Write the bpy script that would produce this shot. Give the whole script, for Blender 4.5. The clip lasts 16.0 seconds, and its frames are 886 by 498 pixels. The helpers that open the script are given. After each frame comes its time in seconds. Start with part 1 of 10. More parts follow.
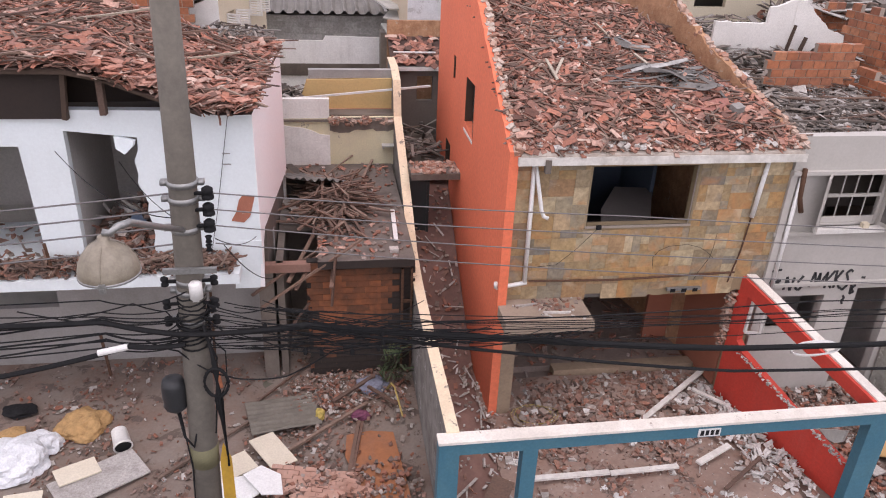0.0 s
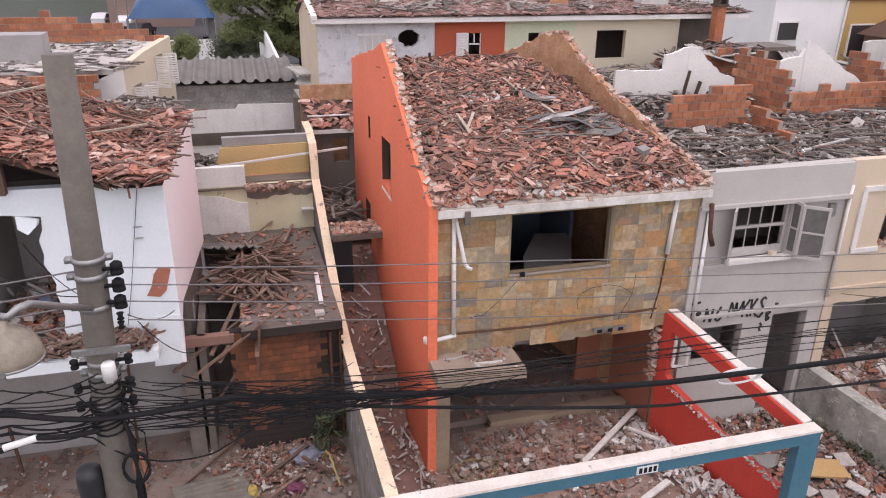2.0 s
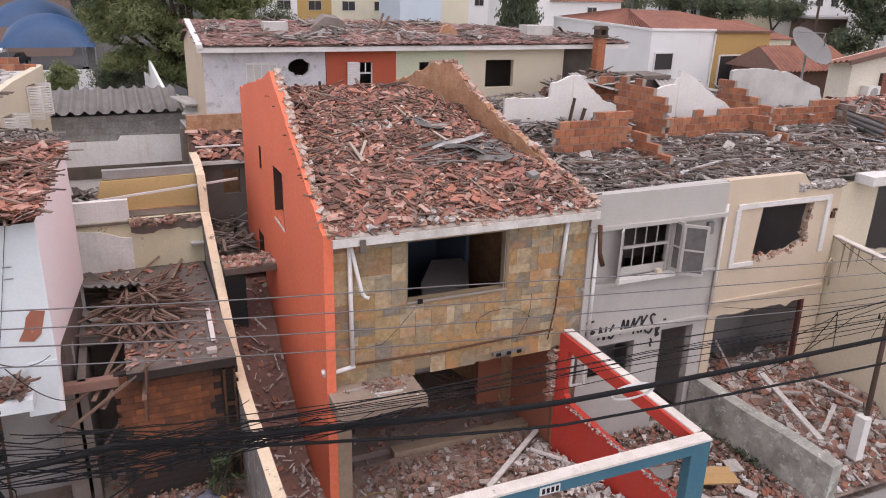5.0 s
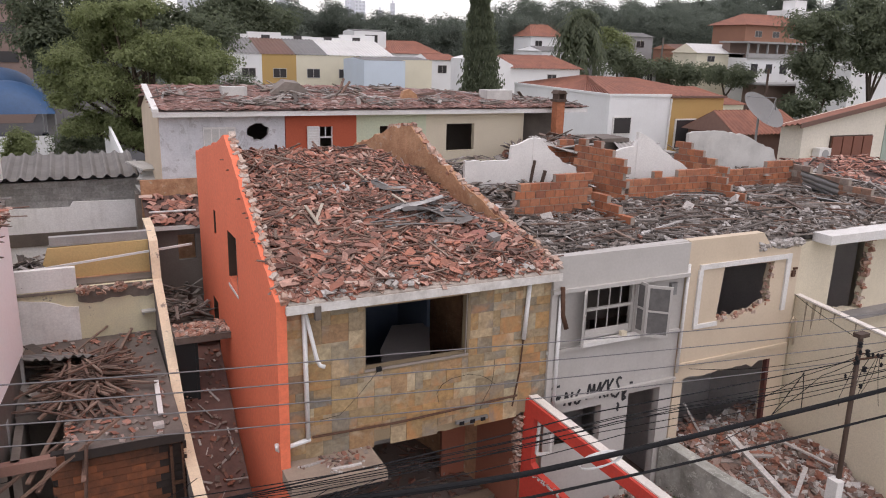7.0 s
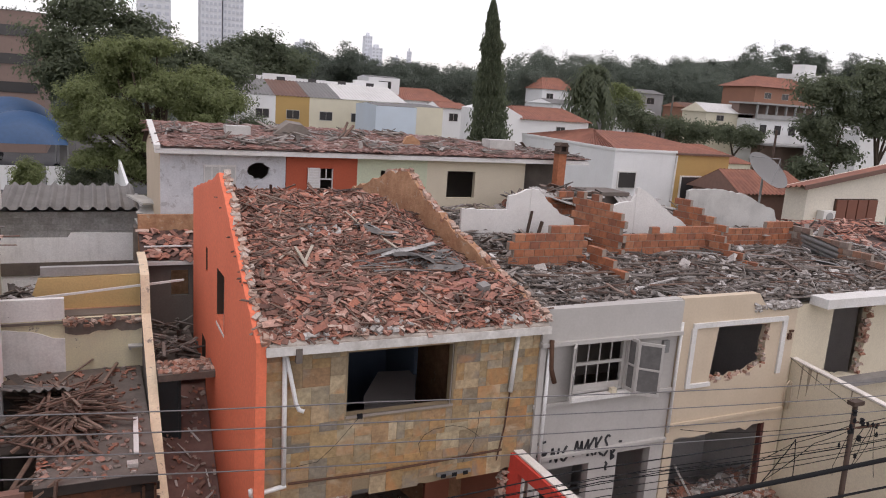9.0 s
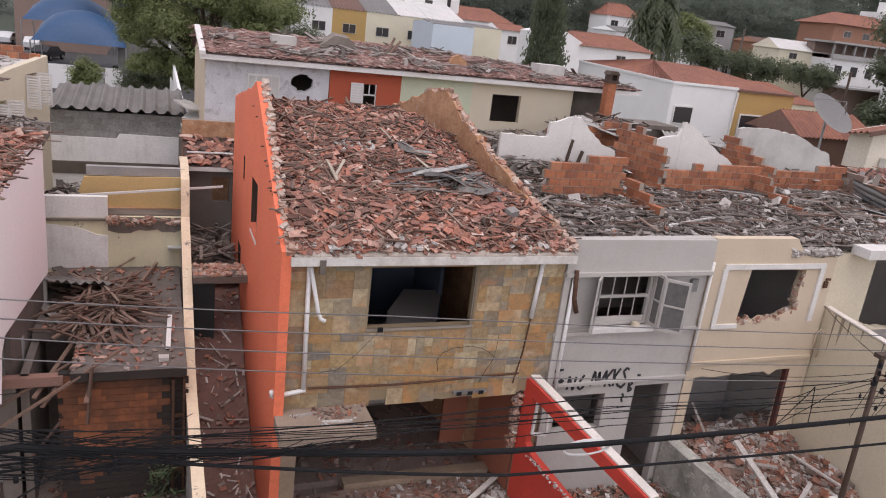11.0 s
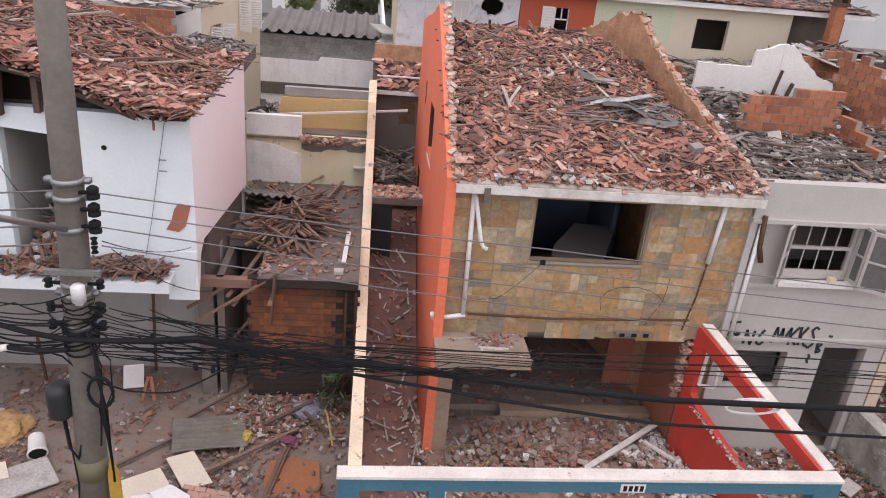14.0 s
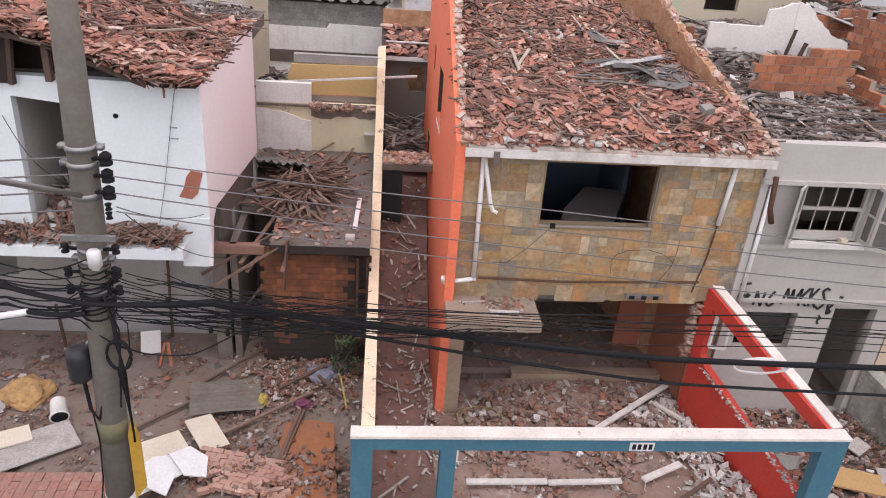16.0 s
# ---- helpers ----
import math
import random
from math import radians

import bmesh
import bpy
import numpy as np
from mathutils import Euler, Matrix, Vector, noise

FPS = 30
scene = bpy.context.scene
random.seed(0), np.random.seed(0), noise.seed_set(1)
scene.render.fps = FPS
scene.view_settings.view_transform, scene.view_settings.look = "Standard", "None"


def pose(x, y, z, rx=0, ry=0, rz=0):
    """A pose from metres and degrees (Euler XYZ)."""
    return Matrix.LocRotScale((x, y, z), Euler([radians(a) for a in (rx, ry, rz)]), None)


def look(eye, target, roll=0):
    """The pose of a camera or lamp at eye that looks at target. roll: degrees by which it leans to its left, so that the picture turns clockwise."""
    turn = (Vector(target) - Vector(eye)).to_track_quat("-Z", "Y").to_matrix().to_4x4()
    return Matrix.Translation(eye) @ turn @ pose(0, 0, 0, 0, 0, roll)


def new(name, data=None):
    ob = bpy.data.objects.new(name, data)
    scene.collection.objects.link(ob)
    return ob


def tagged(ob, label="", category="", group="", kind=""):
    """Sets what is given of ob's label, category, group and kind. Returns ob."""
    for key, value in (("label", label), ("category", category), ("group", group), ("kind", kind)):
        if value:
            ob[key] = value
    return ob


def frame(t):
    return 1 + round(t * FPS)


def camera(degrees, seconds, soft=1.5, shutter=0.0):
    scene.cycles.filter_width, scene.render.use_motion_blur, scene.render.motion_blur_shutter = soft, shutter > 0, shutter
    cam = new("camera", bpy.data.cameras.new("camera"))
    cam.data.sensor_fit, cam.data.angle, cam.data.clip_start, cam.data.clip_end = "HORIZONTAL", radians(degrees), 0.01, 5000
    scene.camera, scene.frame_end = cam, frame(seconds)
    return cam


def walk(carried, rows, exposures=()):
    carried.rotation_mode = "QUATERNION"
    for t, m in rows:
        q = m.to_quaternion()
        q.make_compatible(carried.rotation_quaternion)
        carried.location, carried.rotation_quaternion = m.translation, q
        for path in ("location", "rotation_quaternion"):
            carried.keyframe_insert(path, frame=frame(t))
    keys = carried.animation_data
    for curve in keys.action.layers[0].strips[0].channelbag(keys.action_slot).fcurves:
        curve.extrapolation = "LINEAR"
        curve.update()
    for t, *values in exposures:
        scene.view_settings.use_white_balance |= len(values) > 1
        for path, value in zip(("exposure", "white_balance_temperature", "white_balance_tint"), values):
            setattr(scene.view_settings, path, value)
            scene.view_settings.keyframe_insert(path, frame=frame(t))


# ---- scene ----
cam = camera(61.4, 16.0, soft=1.05)
PATH = [
    (0, (-3.088, -11.844, 9.883), (-2.784, -10.086, 8.981), 2.6),
    (0.5, (-3.084, -11.837, 9.849), (-2.73, -10.068, 8.985), 2.2),
    (1, (-3.051, -11.833, 9.843), (-2.65, -10.058, 9.014), 1.6),
    (1.5, (-3.03, -11.824, 9.824), (-2.58, -10.044, 9.031), 1.1),
    (2, (-2.987, -11.83, 9.817), (-2.489, -10.046, 9.062), 0.7),
    (2.5, (-3.011, -11.822, 9.783), (-2.453, -10.043, 9.059), 0.8),
    (3, (-2.959, -11.816, 9.776), (-2.35, -10.052, 9.059), 1.0),
    (3.5, (-2.885, -11.859, 9.799), (-2.237, -10.115, 9.067), 1.2),
    (3.7, (-2.955, -11.913, 9.844), (-2.283, -10.181, 9.104), 1.6),
    (6, (-2.752, -11.634, 9.712), (-1.958, -9.9, 9.111), 1.0),
    (6.5, (-2.671, -11.583, 9.699), (-1.848, -9.849, 9.137), 1.2),
    (7, (-2.609, -11.522, 9.68), (-1.756, -9.788, 9.165), 1.6),
    (7.5, (-2.585, -11.442, 9.685), (-1.701, -9.71, 9.217), 2.3),
    (8, (-2.547, -11.384, 9.683), (-1.65, -9.646, 9.269), 2.8),
    (8.5, (-2.393, -11.527, 9.706), (-1.515, -9.77, 9.329), 3.4),
    (9, (-2.268, -11.542, 9.689), (-1.424, -9.773, 9.293), 3.9),
    (9.5, (-2.206, -11.57, 9.681), (-1.405, -9.797, 9.217), 4.6),
    (9.7, (-2.206, -11.586, 9.699), (-1.422, -9.814, 9.205), 4.9),
    (11.8, (-1.782, -11.759, 9.653), (-1.13, -9.977, 9.021), 8.6),
    (12, (-1.783, -11.732, 9.652), (-1.172, -9.94, 9.008), 8.7),
    (12.5, (-1.701, -11.665, 9.644), (-1.202, -9.852, 8.962), 8.4),
    (13, (-1.592, -11.642, 9.638), (-1.21, -9.819, 8.909), 7.5),
    (13.5, (-1.451, -11.636, 9.644), (-1.168, -9.816, 8.864), 6.3),
    (14, (-1.356, -11.643, 9.639), (-1.136, -9.835, 8.814), 5.4),
    (14.5, (-1.42, -11.67, 9.584), (-1.213, -9.867, 8.743), 5.0),
    (15, (-1.405, -11.693, 9.555), (-1.203, -9.892, 8.708), 4.8),
    (15.5, (-1.421, -11.675, 9.548), (-1.217, -9.882, 8.687), 4.7),
    (16, (-1.323, -11.759, 9.601), (-1.133, -9.984, 8.699), 4.5),
]
walk(cam, [(t, look(eye, target, roll)) for t, eye, target, roll in PATH],
     [(0, 0.31, 6680, 24), (3.7, 0.26, 6680, 24), (6.0, 0.10, 6680, 22), (7.5, -0.04, 6680, 20), (9.0, -0.17, 6680, 20), (9.7, -0.12, 6680, 20), (11.8, 0.10, 6680, 22), (14.0, 0.23, 6680, 22), (16.0, 0.33, 6680, 22)])

# ---- sky and sun: bright overcast ----
world = bpy.data.worlds.new("world")
scene.world = world
world.use_nodes = True
wn = world.node_tree
for n in list(wn.nodes):
    wn.nodes.remove(n)
w_out = wn.nodes.new("ShaderNodeOutputWorld")
w_bg = wn.nodes.new("ShaderNodeBackground")
w_hsv = wn.nodes.new("ShaderNodeHueSaturation")
w_sky = wn.nodes.new("ShaderNodeTexSky")
w_sky.sky_type = "NISHITA"
w_sky.sun_disc = False
w_sky.sun_elevation = radians(76)
w_sky.sun_rotation = radians(170)
w_sky.air_density = 1.0
w_sky.dust_density = 1.3
w_hsv.inputs["Saturation"].default_value = 0.25
w_hsv.inputs["Value"].default_value = 1.8
w_bg.inputs["Strength"].default_value = 0.15
wn.links.new(w_sky.outputs[0], w_hsv.inputs["Color"])
wn.links.new(w_hsv.outputs[0], w_bg.inputs["Color"])
wn.links.new(w_bg.outputs[0], w_out.inputs["Surface"])

sun_data = bpy.data.lights.new("sun", "SUN")
sun_data.energy = 0.5
sun_data.angle = radians(30)
sun_data.color = (1.0, 0.97, 0.92)
sun = new("sun", sun_data)
sun.matrix_world = look((0, -9, 36), (0, 0, 0))
scene.view_settings.exposure = 0.0


# ---- materials ----
def shader(name):
    m = bpy.data.materials.new(name)
    m.use_nodes = True
    t = m.node_tree
    return m, t, t.nodes["Principled BSDF"]


def ramp(t, stops, interp="LINEAR"):
    r = t.nodes.new("ShaderNodeValToRGB")
    r.color_ramp.interpolation = interp
    el = r.color_ramp.elements
    while len(el) < len(stops):
        el.new(0.5)
    for e, (p, c) in zip(el, stops):
        e.position, e.color = p, (*c, 1)
    return r


def noise_node(t, scale, detail=6, rough=0.6, coords=None, distort=0.0):
    n = t.nodes.new("ShaderNodeTexNoise")
    n.inputs["Scale"].default_value = scale
    n.inputs["Detail"].default_value = detail
    n.inputs["Roughness"].default_value = rough
    n.inputs["Distortion"].default_value = distort
    if coords:
        t.links.new(coords, n.inputs["Vector"])
    return n


def mix(t, fac, a, b, mode="MIX"):
    m = t.nodes.new("ShaderNodeMix")
    m.data_type, m.blend_type = "RGBA", mode
    for sock, v in ((m.inputs[0], fac), (m.inputs[6], a), (m.inputs[7], b)):
        if hasattr(v, "links"):
            t.links.new(v, sock)
        elif isinstance(v, tuple):
            sock.default_value = (*v, 1)
        else:
            sock.default_value = v
    return m.outputs[2]


def bump(t, p, height, strength, dist):
    b = t.nodes.new("ShaderNodeBump")
    b.inputs["Strength"].default_value = strength
    b.inputs["Distance"].default_value = dist
    t.links.new(height, b.inputs["Height"])
    t.links.new(b.outputs[0], p.inputs["Normal"])


def paint(name, base, stain, rough=0.8, grain=40.0, patch=1.1, amount=0.5, streak=0.0, streak_col=(0.1, 0.09, 0.08),
          bare=None, bare_amount=0.62, relief=0.25, speck=0.8, shared=False):
    """A painted or bare mineral surface: colour, large stains, fine grain, drip streaks, places worn to a second coat.
    A shared coat runs on over neighbouring pieces."""
    m, t, p = shader(name)
    co = t.nodes.new("ShaderNodeNewGeometry").outputs["Position"] if shared else t.nodes.new("ShaderNodeTexCoord").outputs["Object"]
    big = noise_node(t, patch, 5, 0.65, co)
    fine = noise_node(t, grain, 4, 0.7, co)
    r1 = ramp(t, ((0.38, (0, 0, 0)), (0.75, (1, 1, 1))))
    t.links.new(big.outputs["Fac"], r1.inputs[0])
    k = t.nodes.new("ShaderNodeMath")
    k.operation = "MULTIPLY"
    t.links.new(r1.outputs[0], k.inputs[0])
    k.inputs[1].default_value = amount
    col = mix(t, k.outputs[0], base, stain)
    if streak:
        mp = t.nodes.new("ShaderNodeMapping")
        mp.inputs["Scale"].default_value = (2.6, 2.6, 0.22)
        t.links.new(co, mp.inputs["Vector"])
        sn = noise_node(t, 1.6, 5, 0.7, mp.outputs[0])
        r2 = ramp(t, ((0.5, (0, 0, 0)), (0.78, (1, 1, 1))))
        t.links.new(sn.outputs["Fac"], r2.inputs[0])
        k2 = t.nodes.new("ShaderNodeMath")
        k2.operation = "MULTIPLY"
        t.links.new(r2.outputs[0], k2.inputs[0])
        k2.inputs[1].default_value = streak
        k3 = t.nodes.new("ShaderNodeMath")
        k3.operation = "MULTIPLY"
        t.links.new(k2.outputs[0], k3.inputs[0])
        t.links.new(r1.outputs[0], k3.inputs[1])
        col = mix(t, k3.outputs[0], col, streak_col)
    if bare:
        bn = noise_node(t, patch * 1.7, 8, 0.75, co, 0.4)
        r3 = ramp(t, ((bare_amount, (0, 0, 0)), (bare_amount + 0.03, (1, 1, 1))))
        t.links.new(bn.outputs["Fac"], r3.inputs[0])
        col = mix(t, r3.outputs[0], col, bare)
    r4 = ramp(t, ((0.28, (0.8, 0.8, 0.8)), (0.75, (1.1, 1.1, 1.1))))
    t.links.new(fine.outputs["Fac"], r4.inputs[0])
    col = mix(t, speck, col, r4.outputs[0], "MULTIPLY")
    t.links.new(col, p.inputs["Base Color"])
    p.inputs["Roughness"].default_value = rough
    bump(t, p, fine.outputs["Fac"], relief * 0.6, 0.02)
    return m


def pieces(name, stops, rough=0.85, grain=30.0, dirt=(0.13, 0.1, 0.08), dirt_amount=0.5, relief=0.3, dust=None):
    """Many loose pieces: each one its own colour out of the stops, with grain and dirt."""
    m, t, p = shader(name)
    geo = t.nodes.new("ShaderNodeNewGeometry")
    co, isl = geo.outputs["Position"], geo.outputs["Random Per Island"]
    obr = t.nodes.new("ShaderNodeObjectInfo").outputs["Random"]
    a = t.nodes.new("ShaderNodeMath")
    a.operation = "ADD"
    t.links.new(isl, a.inputs[0])
    t.links.new(obr, a.inputs[1])
    f = t.nodes.new("ShaderNodeMath")
    f.operation = "FRACT"
    t.links.new(a.outputs[0], f.inputs[0])
    r = ramp(t, stops)
    t.links.new(f.outputs[0], r.inputs[0])
    fine = noise_node(t, grain, 4, 0.7, co)
    r4 = ramp(t, ((0.28, (0.55, 0.55, 0.55)), (0.72, (1.25, 1.25, 1.25))))
    t.links.new(fine.outputs["Fac"], r4.inputs[0])
    col = mix(t, 0.8, r.outputs[0], r4.outputs[0], "MULTIPLY")
    big = noise_node(t, 3.0, 5, 0.7, co)
    r1 = ramp(t, ((0.45, (0, 0, 0)), (0.75, (1, 1, 1))))
    t.links.new(big.outputs["Fac"], r1.inputs[0])
    k = t.nodes.new("ShaderNodeMath")
    k.operation = "MULTIPLY"
    t.links.new(r1.outputs[0], k.inputs[0])
    k.inputs[1].default_value = dirt_amount
    col = mix(t, k.outputs[0], col, dirt)
    t.links.new(col, p.inputs["Base Color"])
    p.inputs["Roughness"].default_value = rough
    bump(t, p, fine.outputs["Fac"], relief, 0.01)
    return m


def plain(name, base, rough=0.5, metal=0.0, vary=0.25, grain=25.0):
    m, t, p = shader(name)
    co = t.nodes.new("ShaderNodeTexCoord").outputs["Object"]
    n = noise_node(t, grain, 5, 0.7, co)
    lo, hi = 1 - vary, 1 + vary * 0.5
    r = ramp(t, ((0.3, (lo, lo, lo)), (0.75, (hi, hi, hi))))
    t.links.new(n.outputs["Fac"], r.inputs[0])
    t.links.new(mix(t, 1.0, base, r.outputs[0], "MULTIPLY"), p.inputs["Base Color"])
    p.inputs["Roughness"].default_value = rough
    p.inputs["Metallic"].default_value = metal
    bump(t, p, n.outputs["Fac"], 0.12, 0.01)
    return m


ORANGE = paint("orange_paint", (0.85, 0.205, 0.10), (0.74, 0.165, 0.08), 0.75, 12, 0.7, 0.6, 0.3, (0.84, 0.33, 0.20), relief=0.12)
STONEBED = paint("stone_mortar", (0.30, 0.225, 0.135), (0.21, 0.155, 0.09))
WHITE_L = paint("blueish_white_paint", (0.76, 0.82, 0.83), (0.62, 0.66, 0.66), 0.8, 18, 0.8, 0.4, 0.15, (0.45, 0.45, 0.45), relief=0.05, speck=0.3)
PINK = paint("pale_pink_paint", (0.87, 0.845, 0.84), (0.85, 0.805, 0.80), 0.8, 18, 0.6, 0.5, 0.12, (0.6, 0.5, 0.46), relief=0.05, speck=0.3)
GREYWHITE = paint("grey_white_paint", (0.475, 0.45, 0.415), (0.38, 0.35, 0.315), 0.8, 18, 0.8, 0.6, 0.35, (0.28, 0.255, 0.225), relief=0.07, speck=0.4)
OFFWHITE = paint("off_white_trim", (0.73, 0.71, 0.67), (0.54, 0.51, 0.46), 0.75, 30, 1.5, 0.6, 0.2, (0.3, 0.27, 0.23))
CREAM = paint("cream_paint", (0.60, 0.49, 0.36), (0.50, 0.40, 0.285), 0.8, 18, 0.8, 0.6, 0.3, (0.36, 0.28, 0.2), relief=0.07, speck=0.4)
CREAM_PALE = paint("pale_cream_paint", (0.68, 0.60, 0.45), (0.57, 0.49, 0.36), 0.8, 30, 0.8, 0.5, 0.2, (0.4, 0.34, 0.24))
YELLOW = paint("faded_yellow_paint", (0.64, 0.45, 0.20), (0.54, 0.38, 0.18), 0.8, 30, 1.2, 0.6, 0.3, (0.25, 0.2, 0.13))
PALEYELLOW = paint("pale_yellow_plaster", (0.74, 0.68, 0.46), (0.60, 0.55, 0.42), 0.85, 30, 1.4, 0.7, 0.3, (0.16, 0.14, 0.11), (0.32, 0.28, 0.23))
RED = paint("red_paint", (0.60, 0.055, 0.032), (0.46, 0.045, 0.03), 0.7, 20, 1.2, 0.7, 0.35, (0.58, 0.2, 0.15), bare=(0.55, 0.42, 0.36), bare_amount=0.72)
TEAL = paint("teal_paint", (0.04, 0.145, 0.205), (0.07, 0.18, 0.22), 0.6, 20, 1.5, 0.8, 0.35, (0.02, 0.055, 0.07), bare=(0.33, 0.36, 0.37), bare_amount=0.72)
COPING = paint("worn_white_coping", (0.74, 0.69, 0.62), (0.5, 0.44, 0.38), 0.85, 30, 2.0, 0.7, 0.0, bare=(0.36, 0.3, 0.26), bare_amount=0.63)
CREAMCAP = paint("cream_coping", (0.80, 0.66, 0.47), (0.66, 0.52, 0.36), 0.85, 26, 2.4, 0.8, 0.0, bare=(0.30, 0.245, 0.2), bare_amount=0.59)
CONCRETE = paint("bare_concrete", (0.30, 0.28, 0.26), (0.18, 0.165, 0.15), 0.9, 30, 1.0, 0.8, 0.3, (0.09, 0.08, 0.07))
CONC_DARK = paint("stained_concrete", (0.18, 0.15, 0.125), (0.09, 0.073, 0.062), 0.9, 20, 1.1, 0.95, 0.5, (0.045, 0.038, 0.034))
CONC_PALE = paint("flaking_pale_wall", (0.58, 0.57, 0.53), (0.34, 0.33, 0.31), 0.9, 30, 1.1, 0.8, 0.45, (0.2, 0.19, 0.18))
BLOCKGREY = paint("grey_block_wall", (0.37, 0.36, 0.345), (0.25, 0.24, 0.225), 0.9, 30, 1.3, 0.7, 0.2)
DIRT = paint("rubble_strewn_dirt", (0.24, 0.20, 0.17), (0.20, 0.125, 0.093), 0.95, 16, 0.9, 1.0, 0.0, bare=(0.13, 0.098, 0.08), bare_amount=0.56, relief=0.8)
LAND = paint("far_ground", (0.13, 0.13, 0.09), (0.16, 0.15, 0.13), 0.95, 3, 0.05, 0.8)
ASPHALT = paint("asphalt", (0.055, 0.055, 0.057), (0.08, 0.08, 0.08), 0.9, 60, 0.6, 0.6, relief=0.5)
PAVING = paint("pavement_concrete", (0.27, 0.26, 0.24), (0.17, 0.16, 0.15), 0.9, 40, 0.8, 0.7)
RAWBRICK = paint("crumbling_brick_render", (0.50, 0.285, 0.16), (0.30, 0.14, 0.072), 0.95, 11, 3.2, 1.0, 0.0, bare=(0.52, 0.40, 0.29), bare_amount=0.6, relief=1.6, speck=1.0)
BLOCKORANGE = paint("raw_clay_block", (0.30, 0.10, 0.042), (0.05, 0.033, 0.027), 0.9, 14, 0.6, 1.0, 1.0, (0.02, 0.016, 0.014), bare=(0.028, 0.022, 0.019), bare_amount=0.48)
MORTAR = paint("mortar", (0.34, 0.29, 0.24), (0.24, 0.2, 0.17), 0.95, 30, 2.0, 0.6, relief=0.5)
BRICK = pieces("clay_brick", ((0.0, (0.30, 0.105, 0.05)), (0.3, (0.44, 0.16, 0.075)), (0.55, (0.25, 0.095, 0.055)), (0.8, (0.40, 0.155, 0.08)), (1.0, (0.48, 0.21, 0.11))), 0.9, 10, (0.19, 0.095, 0.06), 0.55, 0.4)
TILES = pieces("broken_roof_tile", ((0.0, (0.055, 0.035, 0.028)), (0.06, (0.37, 0.15, 0.10)), (0.17, (0.45, 0.225, 0.165)), (0.25, (0.12, 0.07, 0.055)), (0.34, (0.51, 0.20, 0.125)), (0.44, (0.27, 0.12, 0.088)), (0.54, (0.56, 0.33, 0.255)), (0.63, (0.43, 0.165, 0.105)), (0.70, (0.15, 0.085, 0.067)), (0.78, (0.46, 0.19, 0.125)), (0.89, (0.63, 0.49, 0.405)), (0.95, (0.36, 0.145, 0.098)), (1.0, (0.18, 0.09, 0.07))), 0.88, 20, (0.13, 0.083, 0.067), 0.75, 0.35)
TILES_DULL = pieces("soot_dulled_roof_tile", ((0.0, (0.12, 0.075, 0.062)), (0.2, (0.29, 0.145, 0.115)), (0.4, (0.17, 0.10, 0.085)), (0.6, (0.34, 0.19, 0.15)), (0.8, (0.22, 0.13, 0.11)), (0.92, (0.40, 0.32, 0.28)), (1.0, (0.26, 0.13, 0.10))), 0.9, 14, (0.15, 0.105, 0.09), 0.6)
RUBBLE = pieces("mixed_rubble", ((0.0, (0.30, 0.11, 0.065)), (0.2, (0.18, 0.135, 0.11)), (0.38, (0.36, 0.15, 0.095)), (0.52, (0.12, 0.085, 0.07)), (0.66, (0.28, 0.235, 0.20)), (0.8, (0.25, 0.115, 0.08)), (0.92, (0.42, 0.37, 0.33)), (1.0, (0.33, 0.13, 0.08))), 0.92, 20, (0.15, 0.10, 0.08), 0.55)
PALEBITS = pieces("pale_plaster_bits", ((0.0, (0.42, 0.385, 0.35)), (0.4, (0.56, 0.525, 0.49)), (0.7, (0.31, 0.275, 0.245)), (1.0, (0.64, 0.61, 0.58))), 0.9, 20, (0.3, 0.26, 0.22), 0.5)
WOODBITS = pieces("weathered_timber", ((0.0, (0.13, 0.076, 0.056)), (0.35, (0.22, 0.135, 0.098)), (0.55, (0.10, 0.062, 0.048)), (0.75, (0.30, 0.215, 0.165)), (0.88, (0.18, 0.10, 0.072)), (1.0, (0.08, 0.05, 0.04))), 0.85, 30, (0.1, 0.075, 0.06), 0.5)
GREYBITS = pieces("grey_dusty_debris", ((0.0, (0.15, 0.118, 0.095)), (0.2, (0.30, 0.265, 0.235)), (0.36, (0.07, 0.056, 0.047)), (0.5, (0.40, 0.37, 0.34)), (0.62, (0.17, 0.125, 0.095)), (0.76, (0.085, 0.07, 0.06)), (0.9, (0.24, 0.20, 0.168)), (1.0, (0.5, 0.475, 0.45))), 0.92, 25, (0.14, 0.115, 0.095), 0.5)
STONE = pieces("cladding_stone", ((0.0, (0.42, 0.25, 0.10)), (0.1, (0.35, 0.245, 0.125)), (0.22, (0.53, 0.43, 0.27)), (0.32, (0.24, 0.20, 0.14)), (0.42, (0.46, 0.27, 0.11)), (0.52, (0.33, 0.25, 0.14)), (0.62, (0.30, 0.26, 0.19)), (0.72, (0.54, 0.42, 0.26)), (0.82, (0.36, 0.20, 0.09)), (0.92, (0.22, 0.20, 0.165)), (1.0, (0.45, 0.31, 0.15))), 0.8, 9, (0.17, 0.115, 0.06), 0.6, 0.5)


